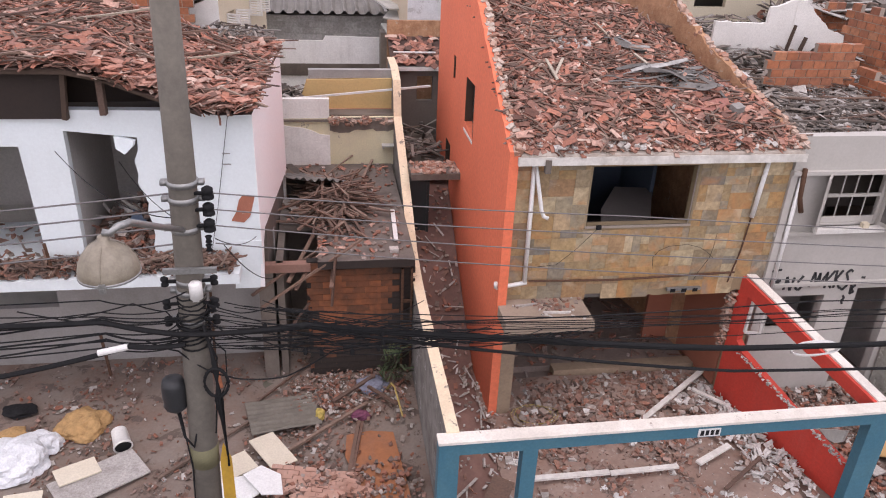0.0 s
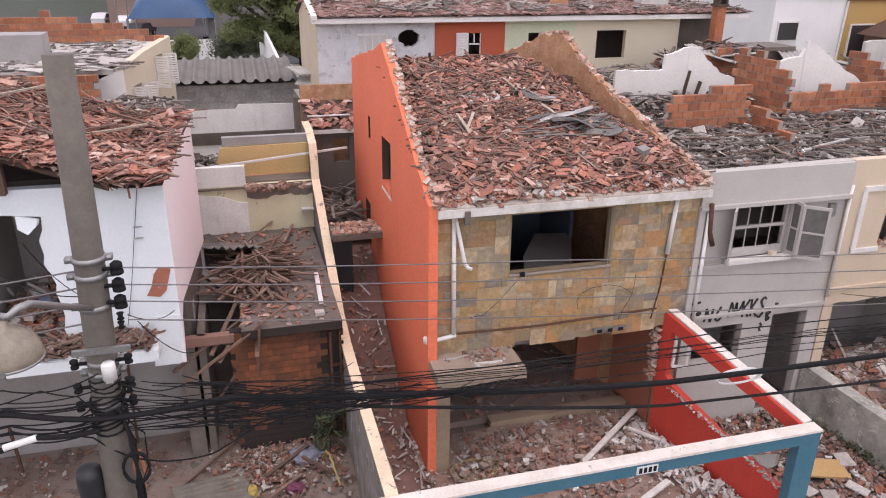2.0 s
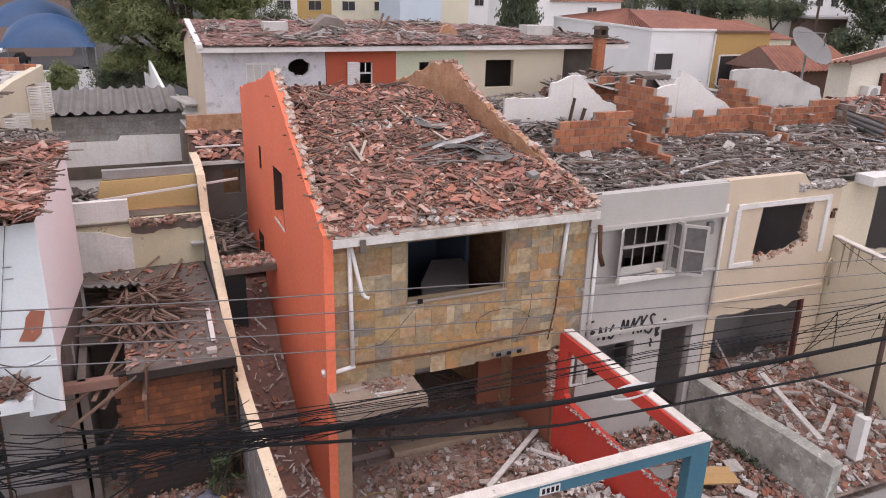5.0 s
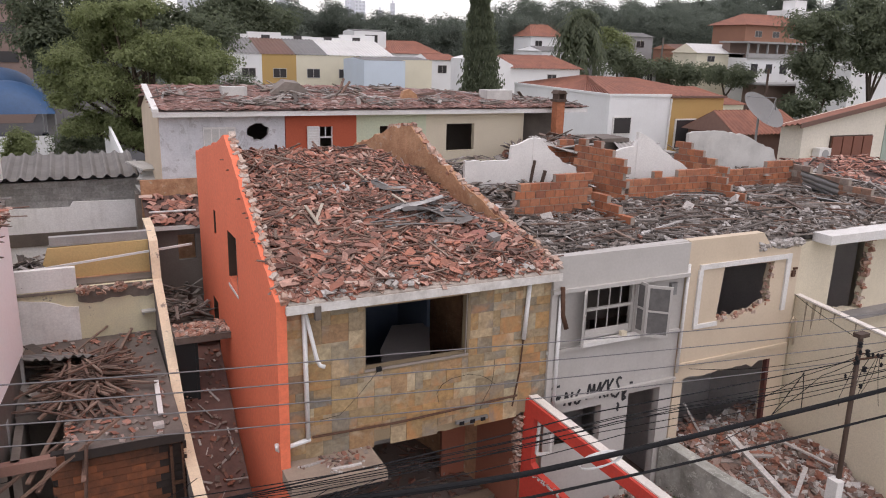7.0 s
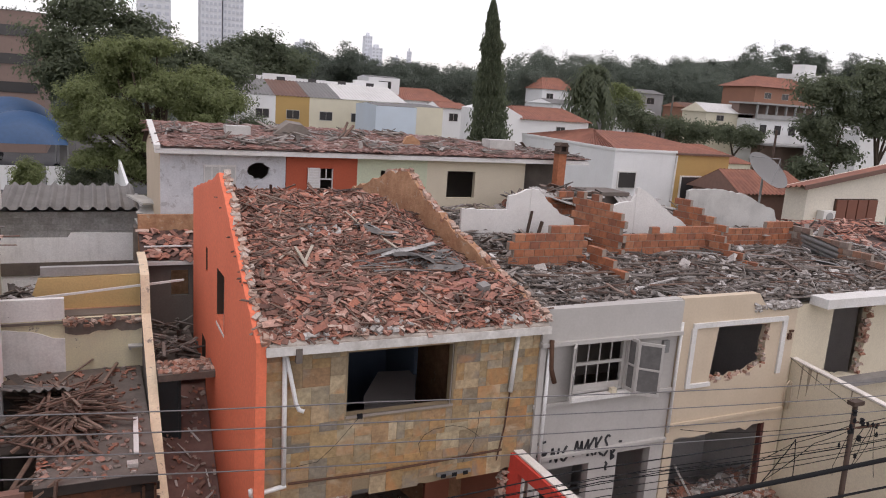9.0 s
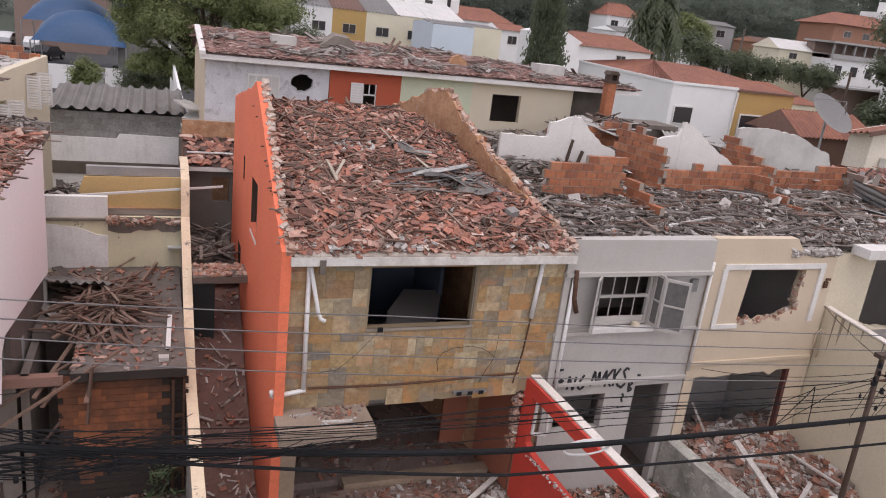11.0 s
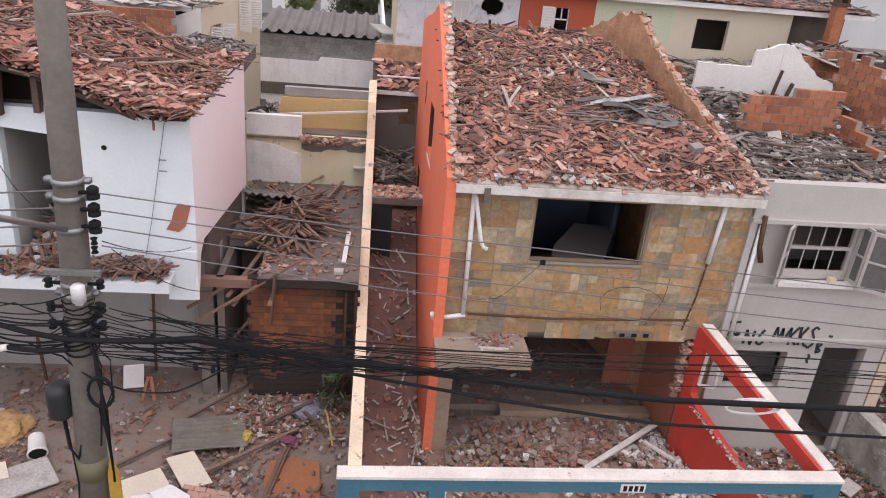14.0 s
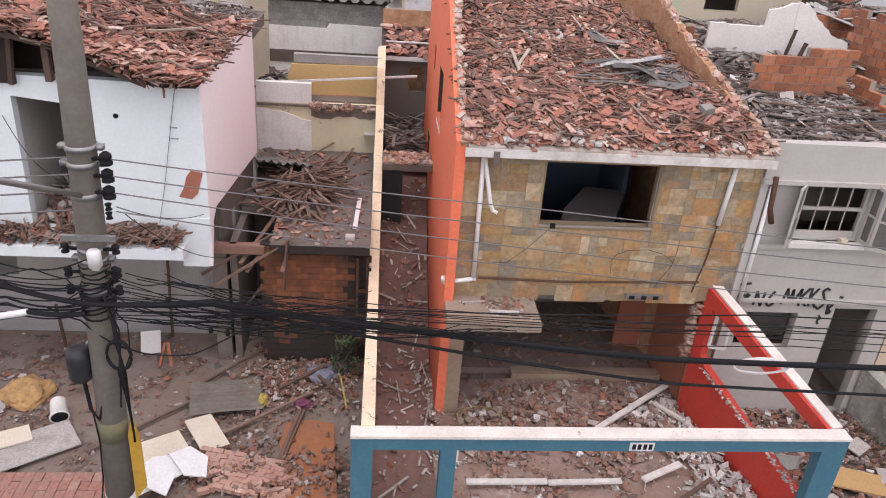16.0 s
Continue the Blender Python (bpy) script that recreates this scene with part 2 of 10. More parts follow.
def blotched(m, tints):
    """Soft clouds of other colours over each piece, shifted from one piece to the next."""
    t = m.node_tree
    p = t.nodes["Principled BSDF"]
    col = p.inputs["Base Color"].links[0].from_socket
    obr = t.nodes.new("ShaderNodeObjectInfo").outputs["Random"]
    k = t.nodes.new("ShaderNodeMath")
    k.operation = "MULTIPLY"
    t.links.new(obr, k.inputs[0])
    k.inputs[1].default_value = 60.0
    add = t.nodes.new("ShaderNodeVectorMath")
    add.operation = "ADD"
    t.links.new(t.nodes.new("ShaderNodeNewGeometry").outputs["Position"], add.inputs[0])
    t.links.new(k.outputs[0], add.inputs[1])
    for scale, tint, lo, hi, most in tints:
        r = ramp(t, ((lo, (0, 0, 0)), (hi, (most, most, most))))
        t.links.new(noise_node(t, scale, 4, 0.6, add.outputs[0], 0.6).outputs["Fac"], r.inputs[0])
        col = mix(t, r.outputs[0], col, tint)
    t.links.new(col, p.inputs["Base Color"])


blotched(STONE, ((1.3, (0.50, 0.225, 0.08), 0.54, 0.66, 0.6), (1.1, (0.22, 0.20, 0.175), 0.56, 0.68, 0.65), (1.7, (0.56, 0.45, 0.31), 0.58, 0.7, 0.55), (5.0, (0.17, 0.11, 0.06), 0.56, 0.76, 0.5)))
# Bed kept near black: shade in the gaps between tiles is painted in.
GAPSHADE = paint("tile_gap_shade_bed", (0.085, 0.05, 0.04), (0.05, 0.034, 0.028), 0.95, 12, 1.0, 0.7, relief=0.8)
GREYBASE = paint("grey_dust_bed", (0.24, 0.205, 0.175), (0.13, 0.108, 0.09), 0.95, 12, 1.0, 0.7, relief=0.8)
INTERIOR = paint("dim_room_paint", (0.44, 0.41, 0.39), (0.30, 0.275, 0.255), 0.9, 20, 1.0, 0.6)
# Darker than room plaster would be: the rooms' dimness is put into it.
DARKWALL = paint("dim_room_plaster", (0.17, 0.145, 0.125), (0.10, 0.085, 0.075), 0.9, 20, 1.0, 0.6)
ROOM_BLUE = paint("blue_room_wall", (0.085, 0.11, 0.15), (0.06, 0.078, 0.105), 0.9)
ROOM_RED = paint("terracotta_room_wall", (0.34, 0.12, 0.07), (0.24, 0.09, 0.055), 0.9)
FLOORRED = paint("worn_red_floor", (0.30, 0.16, 0.12), (0.22, 0.14, 0.11), 0.8, 20, 0.8, 0.6)
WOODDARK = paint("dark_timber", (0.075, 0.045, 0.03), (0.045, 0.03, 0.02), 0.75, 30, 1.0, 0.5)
BLACK = plain("black_rubber", (0.017, 0.017, 0.018), 0.8)
BLACK.node_tree.nodes["Principled BSDF"].inputs["Specular IOR Level"].default_value = 0.15
WIREGREY = plain("aluminium_wire", (0.17, 0.16, 0.155), 0.45, 0.6)
PVC = plain("white_pvc", (0.74, 0.73, 0.70), 0.4, 0, 0.15)
METAL = plain("galvanised_steel", (0.32, 0.32, 0.31), 0.5, 0.7)
RUST = plain("rusty_iron", (0.12, 0.06, 0.035), 0.85, 0.2, 0.5)
POLEMAT = paint("weathered_pole_concrete", (0.155, 0.138, 0.115), (0.10, 0.088, 0.075), 0.9, 14, 2.2, 0.8, 0.5, (0.05, 0.044, 0.038))
WHITEPAINT = paint("white_road_paint", (0.7, 0.7, 0.69), (0.5, 0.49, 0.46), 0.7, 30, 2.0, 0.6)
FIBRO = paint("fibre_cement", (0.20, 0.187, 0.17), (0.11, 0.10, 0.09), 0.9, 25, 1.0, 0.8, 0.2)


# ---- shape helpers ----
class Shape:
    """Collects boxes, prisms and tubes into one mesh."""

    def __init__(self):
        self.v, self.f = [], []

    def add(self, verts, faces):
        k = len(self.v)
        self.v.extend(tuple(p) for p in verts)
        self.f.extend(tuple(i + k for i in f) for f in faces)
        return self

    def box(self, a, b):
        """Axis-aligned box between two corners."""
        (x0, y0, z0), (x1, y1, z1) = a, b
        return self.add([(x, y, z) for z in (z0, z1) for x, y in ((x0, y0), (x1, y0), (x1, y1), (x0, y1))],
                        [(3, 2, 1, 0), (4, 5, 6, 7), (0, 1, 5, 4), (1, 2, 6, 5), (2, 3, 7, 6), (3, 0, 4, 7)])

    def brick(self, m, sx, sy, sz):
        """Box of that size about the pose m."""
        pts = [m @ Vector((x * sx / 2, y * sy / 2, z * sz / 2)) for z in (-1, 1) for x, y in ((-1, -1), (1, -1), (1, 1), (-1, 1))]
        return self.add(pts, [(3, 2, 1, 0), (4, 5, 6, 7), (0, 1, 5, 4), (1, 2, 6, 5), (2, 3, 7, 6), (3, 0, 4, 7)])

    def beam(self, p, q, w, h=None):
        """A bar from p to q, w wide and h high."""
        p, q = Vector(p), Vector(q)
        d = q - p
        m = Matrix.Translation((p + q) / 2) @ d.to_track_quat("X", "Z").to_matrix().to_4x4()
        return self.brick(m, d.length, w, h or w)

    def tube(self, path, r, sides=8, cap=True):
        """A round bar along a path; r is one radius or one for each point."""
        path = [Vector(p) for p in path]
        rs = r if isinstance(r, (list, tuple)) else [r] * len(path)
        ring = []
        for i, p in enumerate(path):
            d = (path[min(i + 1, len(path) - 1)] - path[max(i - 1, 0)]).normalized()
            q = d.to_track_quat("Z", "Y")
            ring.append([p + q @ Vector((rs[i] * math.cos(2 * math.pi * k / sides), rs[i] * math.sin(2 * math.pi * k / sides), 0)) for k in range(sides)])
        verts = [v for row in ring for v in row]
        faces = [(i * sides + k, i * sides + (k + 1) % sides, (i + 1) * sides + (k + 1) % sides, (i + 1) * sides + k)
                 for i in range(len(path) - 1) for k in range(sides)]
        if cap:
            faces += [tuple(range(sides))[::-1], tuple((len(path) - 1) * sides + k for k in range(sides))]
        return self.add(verts, faces)

    def lathe(self, base, profile, sides=16):
        """A turned shape: profile of (radius, height) above base."""
        bx, by, bz = base
        verts = [(bx + r * math.cos(2 * math.pi * k / sides), by + r * math.sin(2 * math.pi * k / sides), bz + h) for r, h in profile for k in range(sides)]
        n = len(profile)
        faces = [(i * sides + k, i * sides + (k + 1) % sides, (i + 1) * sides + (k + 1) % sides, (i + 1) * sides + k) for i in range(n - 1) for k in range(sides)]
        faces += [tuple(range(sides))[::-1], tuple((n - 1) * sides + k for k in range(sides))]
        return self.add(verts, faces)

    def prism(self, poly, off):
        """A flat polygon of points pushed along the vector off."""
        n = len(poly)
        off = Vector(off)
        a = [Vector(p) for p in poly]
        return self.add(a + [p + off for p in a], [tuple(range(n))[::-1], tuple(range(n, 2 * n))] + [(i, (i + 1) % n, n + (i + 1) % n, n + i) for i in range(n)])

    def mesh(self, name, smooth=False):
        me = bpy.data.meshes.new(name)
        me.from_pydata([tuple(p) for p in self.v], [], self.f)
        if smooth:
            me.shade_smooth()
        me.update()
        return me


def put(name, shape, material, parent=None, label="", category="", group="", kind="", smooth=False):
    """Links a Shape (or a mesh) as one object."""
    me = shape.mesh(name, smooth) if isinstance(shape, Shape) else shape
    if material and not me.materials:
        me.materials.append(material)
    ob = new(name, me)
    if parent:
        ob.parent = parent
    return tagged(ob, label, category, group, kind)


def part(name, shape, material, parent, label="", smooth=False, kind=""):
    return put(name, shape, material, parent, label, smooth=smooth, kind=kind)


def thing(name, label, category, group="", kind="", at=(0, 0, 0)):
    ob = new(name)
    ob.location = at
    return tagged(ob, label, category, group, kind)


def ragged(pts, step=0.14, amp=0.07, rnd=None):
    """Breaks a polyline into a torn edge."""
    rnd = rnd or random
    out = [pts[0]]
    for a, b in zip(pts, pts[1:]):
        n = max(1, int(math.dist(a, b) / step))
        for i in range(1, n):
            k = i / n
            out.append((a[0] + (b[0] - a[0]) * k + rnd.uniform(-amp, amp), a[1] + (b[1] - a[1]) * k + rnd.uniform(-amp, amp)))
        out.append(b)
    return out


def wall_mesh(name, p, q, outline, holes, thick):
    """A wall from p towards q (plan points); outline and holes are (along, height) polygons; thick goes to the left of p-q."""
    bm = bmesh.new()
    d = (Vector((*q, 0)) - Vector((*p, 0))).normalized()
    n = Vector((-d.y, d.x, 0))
    base = Vector((*p, 0))
    edges = []
    for loop in (outline, *holes):
        vs = [bm.verts.new(base + d * s + Vector((0, 0, z))) for s, z in loop]
        edges += [bm.edges.new((vs[i], vs[(i + 1) % len(vs)])) for i in range(len(vs))]
    bmesh.ops.triangle_fill(bm, edges=edges, use_beauty=True, use_dissolve=False)
    ext = bmesh.ops.extrude_face_region(bm, geom=list(bm.faces))
    bmesh.ops.translate(bm, vec=n * thick, verts=[g for g in ext["geom"] if isinstance(g, bmesh.types.BMVert)])
    bmesh.ops.recalc_face_normals(bm, faces=bm.faces)
    me = bpy.data.meshes.new(name)
    bm.to_mesh(me)
    bm.free()
    return me


def wall(name, p, q, outline, holes, thick, material, parent=None, **tags):
    return put(name, wall_mesh(name, p, q, outline, holes, thick), material, parent, **tags)


def rect(a, b, c, d):
    return [(a, c), (b, c), (b, d), (a, d)]


# ---- ground ----
put("ground", Shape().add([(-900, -400, -0.03), (900, -400, -0.03), (900, 2500, -0.03), (-900, 2500, -0.03)], [(0, 1, 2, 3)]), LAND,
    label="wide open ground under the town", category="ground", kind="structure")


def ground_patch(name, x0, x1, y0, y1, z, material, nx, ny, amp, seed, **tags):
    """An uneven sheet of soil with a closed rim."""
    s = Shape()
    vs = []
    for j in range(ny + 1):
        for i in range(nx + 1):
            x, y = x0 + (x1 - x0) * i / nx, y0 + (y1 - y0) * j / ny
            vs.append((x, y, z + amp * noise.noise(Vector((x * 0.8 + seed, y * 0.8, seed))) + 0.35 * amp * noise.noise(Vector((x * 3 + seed, y * 3, 0)))))
    s.add(vs, [(j * (nx + 1) + i, j * (nx + 1) + i + 1, (j + 1) * (nx + 1) + i + 1, (j + 1) * (nx + 1) + i) for j in range(ny) for i in range(nx)])
    return put(name, s, material, smooth=True, kind="structure", **tags)


ground_patch("ground", -30, 40, -3.6, 8.5, 0.0, DIRT, 140, 24, 0.05, 3.0, label="bare demolition soil mixed with brick dust", category="ground")
put("pavement", Shape().box((-40, -5.4, -0.02), (45, -3.6, 0.03)), PAVING, label="worn concrete pavement along the street", category="pavement", kind="structure")
put("kerb", Shape().box((-40, -5.55, -0.02), (45, -5.4, 0.05)), CONCRETE, label="concrete kerb", category="kerb", kind="structure")
put("road", Shape().add([(-60, -13.5, -0.012), (60, -13.5, -0.012), (60, -5.55, -0.012), (-60, -5.55, -0.012)], [(0, 1, 2, 3)]), ASPHALT, label="grey asphalt street", category="road", kind="structure")

# ---- house with the orange gable wall ----
GX0, GK = 5.35, 0.235          # right party wall: x at the front, and how it runs inwards


def gable_x(y):
    return GX0 - GK * (y + 0.2)


ROOMFLOOR = paint("dusty_room_floor", (0.26, 0.20, 0.17), (0.16, 0.12, 0.10), 0.9, 14, 1.3, 0.9, relief=0.5)
CREAM_DUST = paint("dusty_tan_step", (0.36, 0.27, 0.185), (0.24, 0.17, 0.12), 0.9, 18, 1.8, 0.9)
CANOPY = paint("dusty_tan_concrete", (0.33, 0.26, 0.20), (0.22, 0.16, 0.12), 0.9, 25, 1.6, 0.9, 0.3, (0.12, 0.09, 0.07))
orange_house = thing("orange_house", "half-demolished two-storey house with orange gable wall and stone front", "house")
prof = [(-0.2, 5.70), (1.0, 6.32), (2.0, 6.88), (3.0, 7.45), (3.85, 7.93), (4.6, 7.72), (8.0, 7.05)]
top = ragged([(8.0 - y, z) for y, z in prof], 0.16, 0.03, random.Random(4))
win = [(8.0 - 4.0, 4.95), (8.0 - 3.05, 4.82), (8.0 - 3.05, 5.98), (8.0 - 4.0, 5.95)]
slit = rect(8.0 - 5.68, 8.0 - 5.38, 5.48, 6.05)
door_low = rect(8.0 - 6.35, 8.0 - 5.65, 1.9, 3.8)
wall("side_wall", (0, 8.0), (0, -0.2), top + [(0, 0), (8.2, 0)], [win, slit, door_low], 0.17, ORANGE, orange_house, label="bright orange painted gable wall with small openings")
part("window_jamb", Shape().box((0.0, 3.0, 4.80), (0.19, 3.06, 6.0)), OFFWHITE, orange_house)
# Dark strips on the far jambs paint the openings unlit; no timber there.
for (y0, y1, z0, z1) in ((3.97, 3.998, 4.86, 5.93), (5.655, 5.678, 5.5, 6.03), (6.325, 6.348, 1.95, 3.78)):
    part("window_lining", Shape().box((0.006, y0, z0), (0.168, y1, z1)), WOODDARK, orange_house, "dark strip standing for the unlit opening")
part("window_jamb", Shape().box((-0.012, 3.0, 4.74), (0.19, 4.02, 4.80)), OFFWHITE, orange_house)
front_out = [(0.17, 5.58), (0.17, 2.62)] + ragged([(0.17, 2.62), (1.0, 2.70), (1.75, 2.72), (2.3, 2.82), (2.75, 2.70), (3.5, 2.66), (4.2, 2.74), (5.05, 2.66)], 0.13, 0.045, random.Random(7))[1:] + [(5.05, 0.0), (5.42, 0.0), (5.42, 5.58)]
wall("front_wall", (0, 0.0), (5.4, 0.0), front_out, [rect(1.6, 3.6, 4.18, 5.34)], 0.18, STONEBED, orange_house, label="front wall torn open below the upper storey")
part("window_frame", Shape().box((1.58, -0.03, 4.14), (3.64, 0.02, 4.18)).box((3.585, 0.0, 4.18), (3.615, 0.03, 5.34)), MORTAR, orange_house)
part("corner_column", Shape().box((0.172, -0.205, 0.0), (0.44, -0.002, 2.46)), CREAM_DUST, orange_house, "dusty tan corner column")
part("canopy_slab", Shape().box((0.02, -0.86, 2.46), (1.68, 0.0, 2.68)), CANOPY, orange_house, "dusty tan concrete entrance canopy")
for zl in (2.475, 2.53, 2.585):
    part("canopy_lip", Shape().box((0.0, -0.875, zl), (1.695, -0.862, zl + 0.035)).box((1.682, -0.86, zl), (1.695, 0.0, zl + 0.035)), CANOPY, orange_house)
part("upper_floor", Shape().box((0.17, 0.18, 2.55), (5.3, 7.8, 2.72)), CONCRETE, orange_house)
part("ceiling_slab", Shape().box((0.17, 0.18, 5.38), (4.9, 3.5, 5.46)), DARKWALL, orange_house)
part("room_wall", Shape().box((0.17, 3.6, 2.72), (4.5, 3.72, 5.4)), ROOM_BLUE, orange_house, "blue painted bedroom wall")
part("room_wall", Shape().box((0.18, 0.2, 2.72), (0.2, 3.6, 5.4)), ROOM_BLUE, orange_house, "blue painted bedroom wall")
part("room_wall", Shape().box((1.9, 3.2, 2.72), (1.98, 3.6, 5.4)), ROOM_RED, orange_house)
part("room_wall", Shape().box((3.7, 2.0, 2.72), (3.78, 3.6, 5.38)), ROOM_BLUE, orange_house)
part("room_wall", Shape().box((0.17, 4.0, 0.0), (4.9, 4.12, 2.55)), DARKWALL, orange_house)
part("room_wall", Shape().box((0.17, 0.18, 0.0), (0.2, 4.0, 2.55)), INTERIOR, orange_house)
part("room_wall", Shape().prism([(5.02, 0.2, 0.2), (4.84, 2.1, 0.2), (4.84, 2.1, 2.55), (5.02, 0.2, 2.55)], (0.06, 0, 0)), ROOM_RED, orange_house, "terracotta inner wall")
part("room_wall", Shape().box((4.2, 2.1, 0.0), (4.9, 2.2, 2.55)), ROOM_RED, orange_house, "terracotta inner wall")
part("ground_floor", Shape().box((0.36, 0.05, 0.0), (4.95, 4.0, 0.05)), ROOMFLOOR, orange_house, "dusty dark ground floor")
part("floor_step", Shape().box((1.7, 0.93, 0.05), (4.95, 1.2, 0.25)), CREAM_DUST, orange_house, "dusty tan raised step")
part("floor_step", Shape().box((0.36, 1.2, 0.05), (4.85, 4.0, 0.2)), ROOMFLOOR, orange_house, "dusty dark raised floor")
part("eave_slab", Shape().box((0.15, -0.24, 5.48), (5.5, 0.16, 5.61)).box((0.15, -0.27, 5.47), (5.5, -0.24, 5.62)), paint("flaked_white_eave", (0.72, 0.69, 0.64), (0.46, 0.42, 0.37), 0.85, 14, 2.2, 0.8, 0.6, (0.25, 0.22, 0.19), bare=(0.42, 0.37, 0.32), bare_amount=0.66), orange_house, "whitewashed concrete eave with gutter")
part("eave_bracket", Shape().box((0.62, -0.31, 5.34), (0.72, -0.2, 5.58)), CONC_DARK, orange_house)
gp = [(-0.25, 5.75), (0.6, 6.12), (1.75, 6.58), (3.0, 7.12), (3.9, 7.64), (4.35, 7.98), (4.7, 7.95), (5.2, 7.86), (5.9, 7.55), (6.9, 7.2), (7.8, 6.9)]
gs = math.hypot(1, GK)
gtop = ragged([((y - 0.19) * gs, z) for y, z in [(0.19, 5.88)] + gp[1:]], 0.15, 0.05, random.Random(9))
wall("gable_wall", (gable_x(0.19) + 0.16, 0.19), (gable_x(7.8) + 0.16, 7.8), [(7.61 * gs, 0.0)] + gtop[::-1] + [(0, 0.0)], [], 0.18, RAWBRICK, orange_house, label="crumbling brick party wall stripped of plaster")
wall("back_wall", (0.17, 7.8), (3.6, 7.8), rect(0, 3.3, 0, 5.6), [], 0.15, DARKWALL, orange_house)


def roof_z(x, y):
    """The sagging tile bed: front slope up to the ridge, back slope down, sunk beside the party wall."""
    z = 5.68 + 0.42 * (y + 0.2) if y < 3.95 else 7.42 - 0.4 * (y - 3.95)
    d = gable_x(y) - x
    k = max(0.0, min(1.0, 1 - d / 1.5)) * max(0.0, min(1.0, (y - 0.3) / 2.6))
    return z - 0.5 * k * k * (3 - 2 * k) + 0.05 * noise.noise(Vector((x * 1.3, y * 1.3, 2)))


s = Shape()
NX, NY = 24, 34
for j in range(NY + 1):
    for i in range(NX + 1):
        y = -0.22 + 8.0 * j / NY
        x = 0.15 + (gable_x(y) + 0.02 - 0.15) * i / NX
        s.v.append((x, y, roof_z(x, y)))
s.f = [(j * (NX + 1) + i, j * (NX + 1) + i + 1, (j + 1) * (NX + 1) + i + 1, (j + 1) * (NX + 1) + i) for j in range(NY) for i in range(NX)]
part("roof_bed", s, GAPSHADE, orange_house, "near-black bed painting the gaps between broken tiles", True)

# ---- street gate and red garden wall ----
gate = thing("street_gate", "teal painted concrete gate frame with worn white top", "gate")
part("beam", Shape().box((-1.54, -3.34, 1.99), (6.12, -3.14, 2.215)), TEAL, gate)
part("coping", Shape().box((-1.55, -3.36, 2.215), (6.13, -3.12, 2.26)), COPING, gate, "flaking white coping")
for x0, x1 in ((-1.54, -1.22), (-0.22, 0.02), (5.72, 6.12)):
    part("post", Shape().box((x0, -3.34, 0.0), (x1, -3.14, 1.99)), TEAL, gate)
red_wall = thing("garden_wall", "red painted side wall with one large opening", "wall")
rl = math.hypot(0.94, 3.19)
wall("panel", (6.02, -3.14), (5.14, 0.05), [(0, 0), (rl, 0), (rl, 3.0), (0, 2.24)], [[(0.12, 0.75), (1.4, 1.05), (2.85, 1.45), (3.06, 1.62), (3.06, 2.64), (0.14, 2.02)]], 0.15, RED, red_wall)
part("coping", Shape().prism([(5.93, -3.12, 2.245), (6.12, -3.08, 2.245), (5.25, 0.06, 3.005), (5.06, 0.0, 3.005)], (0, 0, 0.035)), COPING, red_wall)

part("window_frame", Shape().beam((5.14, -0.3, 1.86), (5.16, -0.3, 2.62), 0.05, 0.05).beam((5.44, -0.34, 1.84), (5.42, -0.34, 2.42), 0.05, 0.05).beam((5.14, -0.3, 1.86), (5.44, -0.34, 1.84), 0.05, 0.05).beam((5.16, -0.3, 2.62), (5.42, -0.34, 2.42), 0.05, 0.05), OFFWHITE, red_wall, "white frame left in the opening")

# ---- passage wall on the left boundary ----
prof = [(-3.14, 2.26), (-1.0, 2.2), (0.6, 2.16), (1.6, 2.2), (2.6, 2.38), (3.66, 2.9), (4.76, 3.4), (5.87, 3.88), (6.7, 4.2), (6.85, 4.7), (7.05, 5.05), (7.9, 5.22), (9.0, 5.2)]
PEBBLE = paint("pebbled_grimy_render", (0.27, 0.25, 0.23), (0.11, 0.10, 0.09), 0.95, 10, 2.4, 1.0, 0.4, (0.07, 0.06, 0.055), bare=(0.5, 0.49, 0.47), bare_amount=0.6, relief=0.8)
pas = thing("boundary_wall", "thin cream-topped boundary wall beside the passage", "wall")
wall("panel", (-1.22, -3.14), (-1.12, 9.0), [(12.14, 0.0)] + [(y + 3.14, z) for y, z in prof][::-1] + [(0, 0)], [], 0.17, PEBBLE, pas)
s = Shape()
for (ya, za), (yb, zb) in zip(prof, prof[1:]):
    s.prism([(-1.40 + (ya + 3.14) * 0.008, ya, za), (-1.20 + (ya + 3.14) * 0.008, ya, za), (-1.20 + (yb + 3.14) * 0.008, yb, zb), (-1.40 + (yb + 3.14) * 0.008, yb, zb)], (0, 0, 0.03))
part("coping", s, CREAMCAP, pas, "cream painted coping with chipped paint")
part("bridge_slab", Shape().box((-1.14, 4.1, 3.5), (0.0, 4.95, 3.64)), CONC_DARK, pas, "concrete slab bridging the passage")

# ---- grey-white neighbour ----
white_house = thing("grey_white_house", "grey-white two-storey row house stripped of its roof", "house")
wall("front_wall", (5.38, 0.02), (8.9, 0.02), [(0.06, 0), (3.52, 0), (3.52, 5.9), (0.06, 5.85)], [rect(0.94, 2.2, 4.02, 5.17), rect(0.4, 1.56, 1.62, 2.46), rect(2.28, 3.16, 0.05, 2.58)], 0.2, GREYWHITE, white_house)
part("parapet", Shape().box((5.45, -0.06, 5.22), (8.9, 0.02, 5.88)), GREYWHITE, white_house)
part("ledge", Shape().box((5.42, -0.13, 5.14), (8.92, 0.02, 5.22)), GREYWHITE, white_house)
part("ledge", Shape().box((5.4, -0.05, 3.86), (8.9, 0.02, 3.93)), GREYWHITE, white_house)
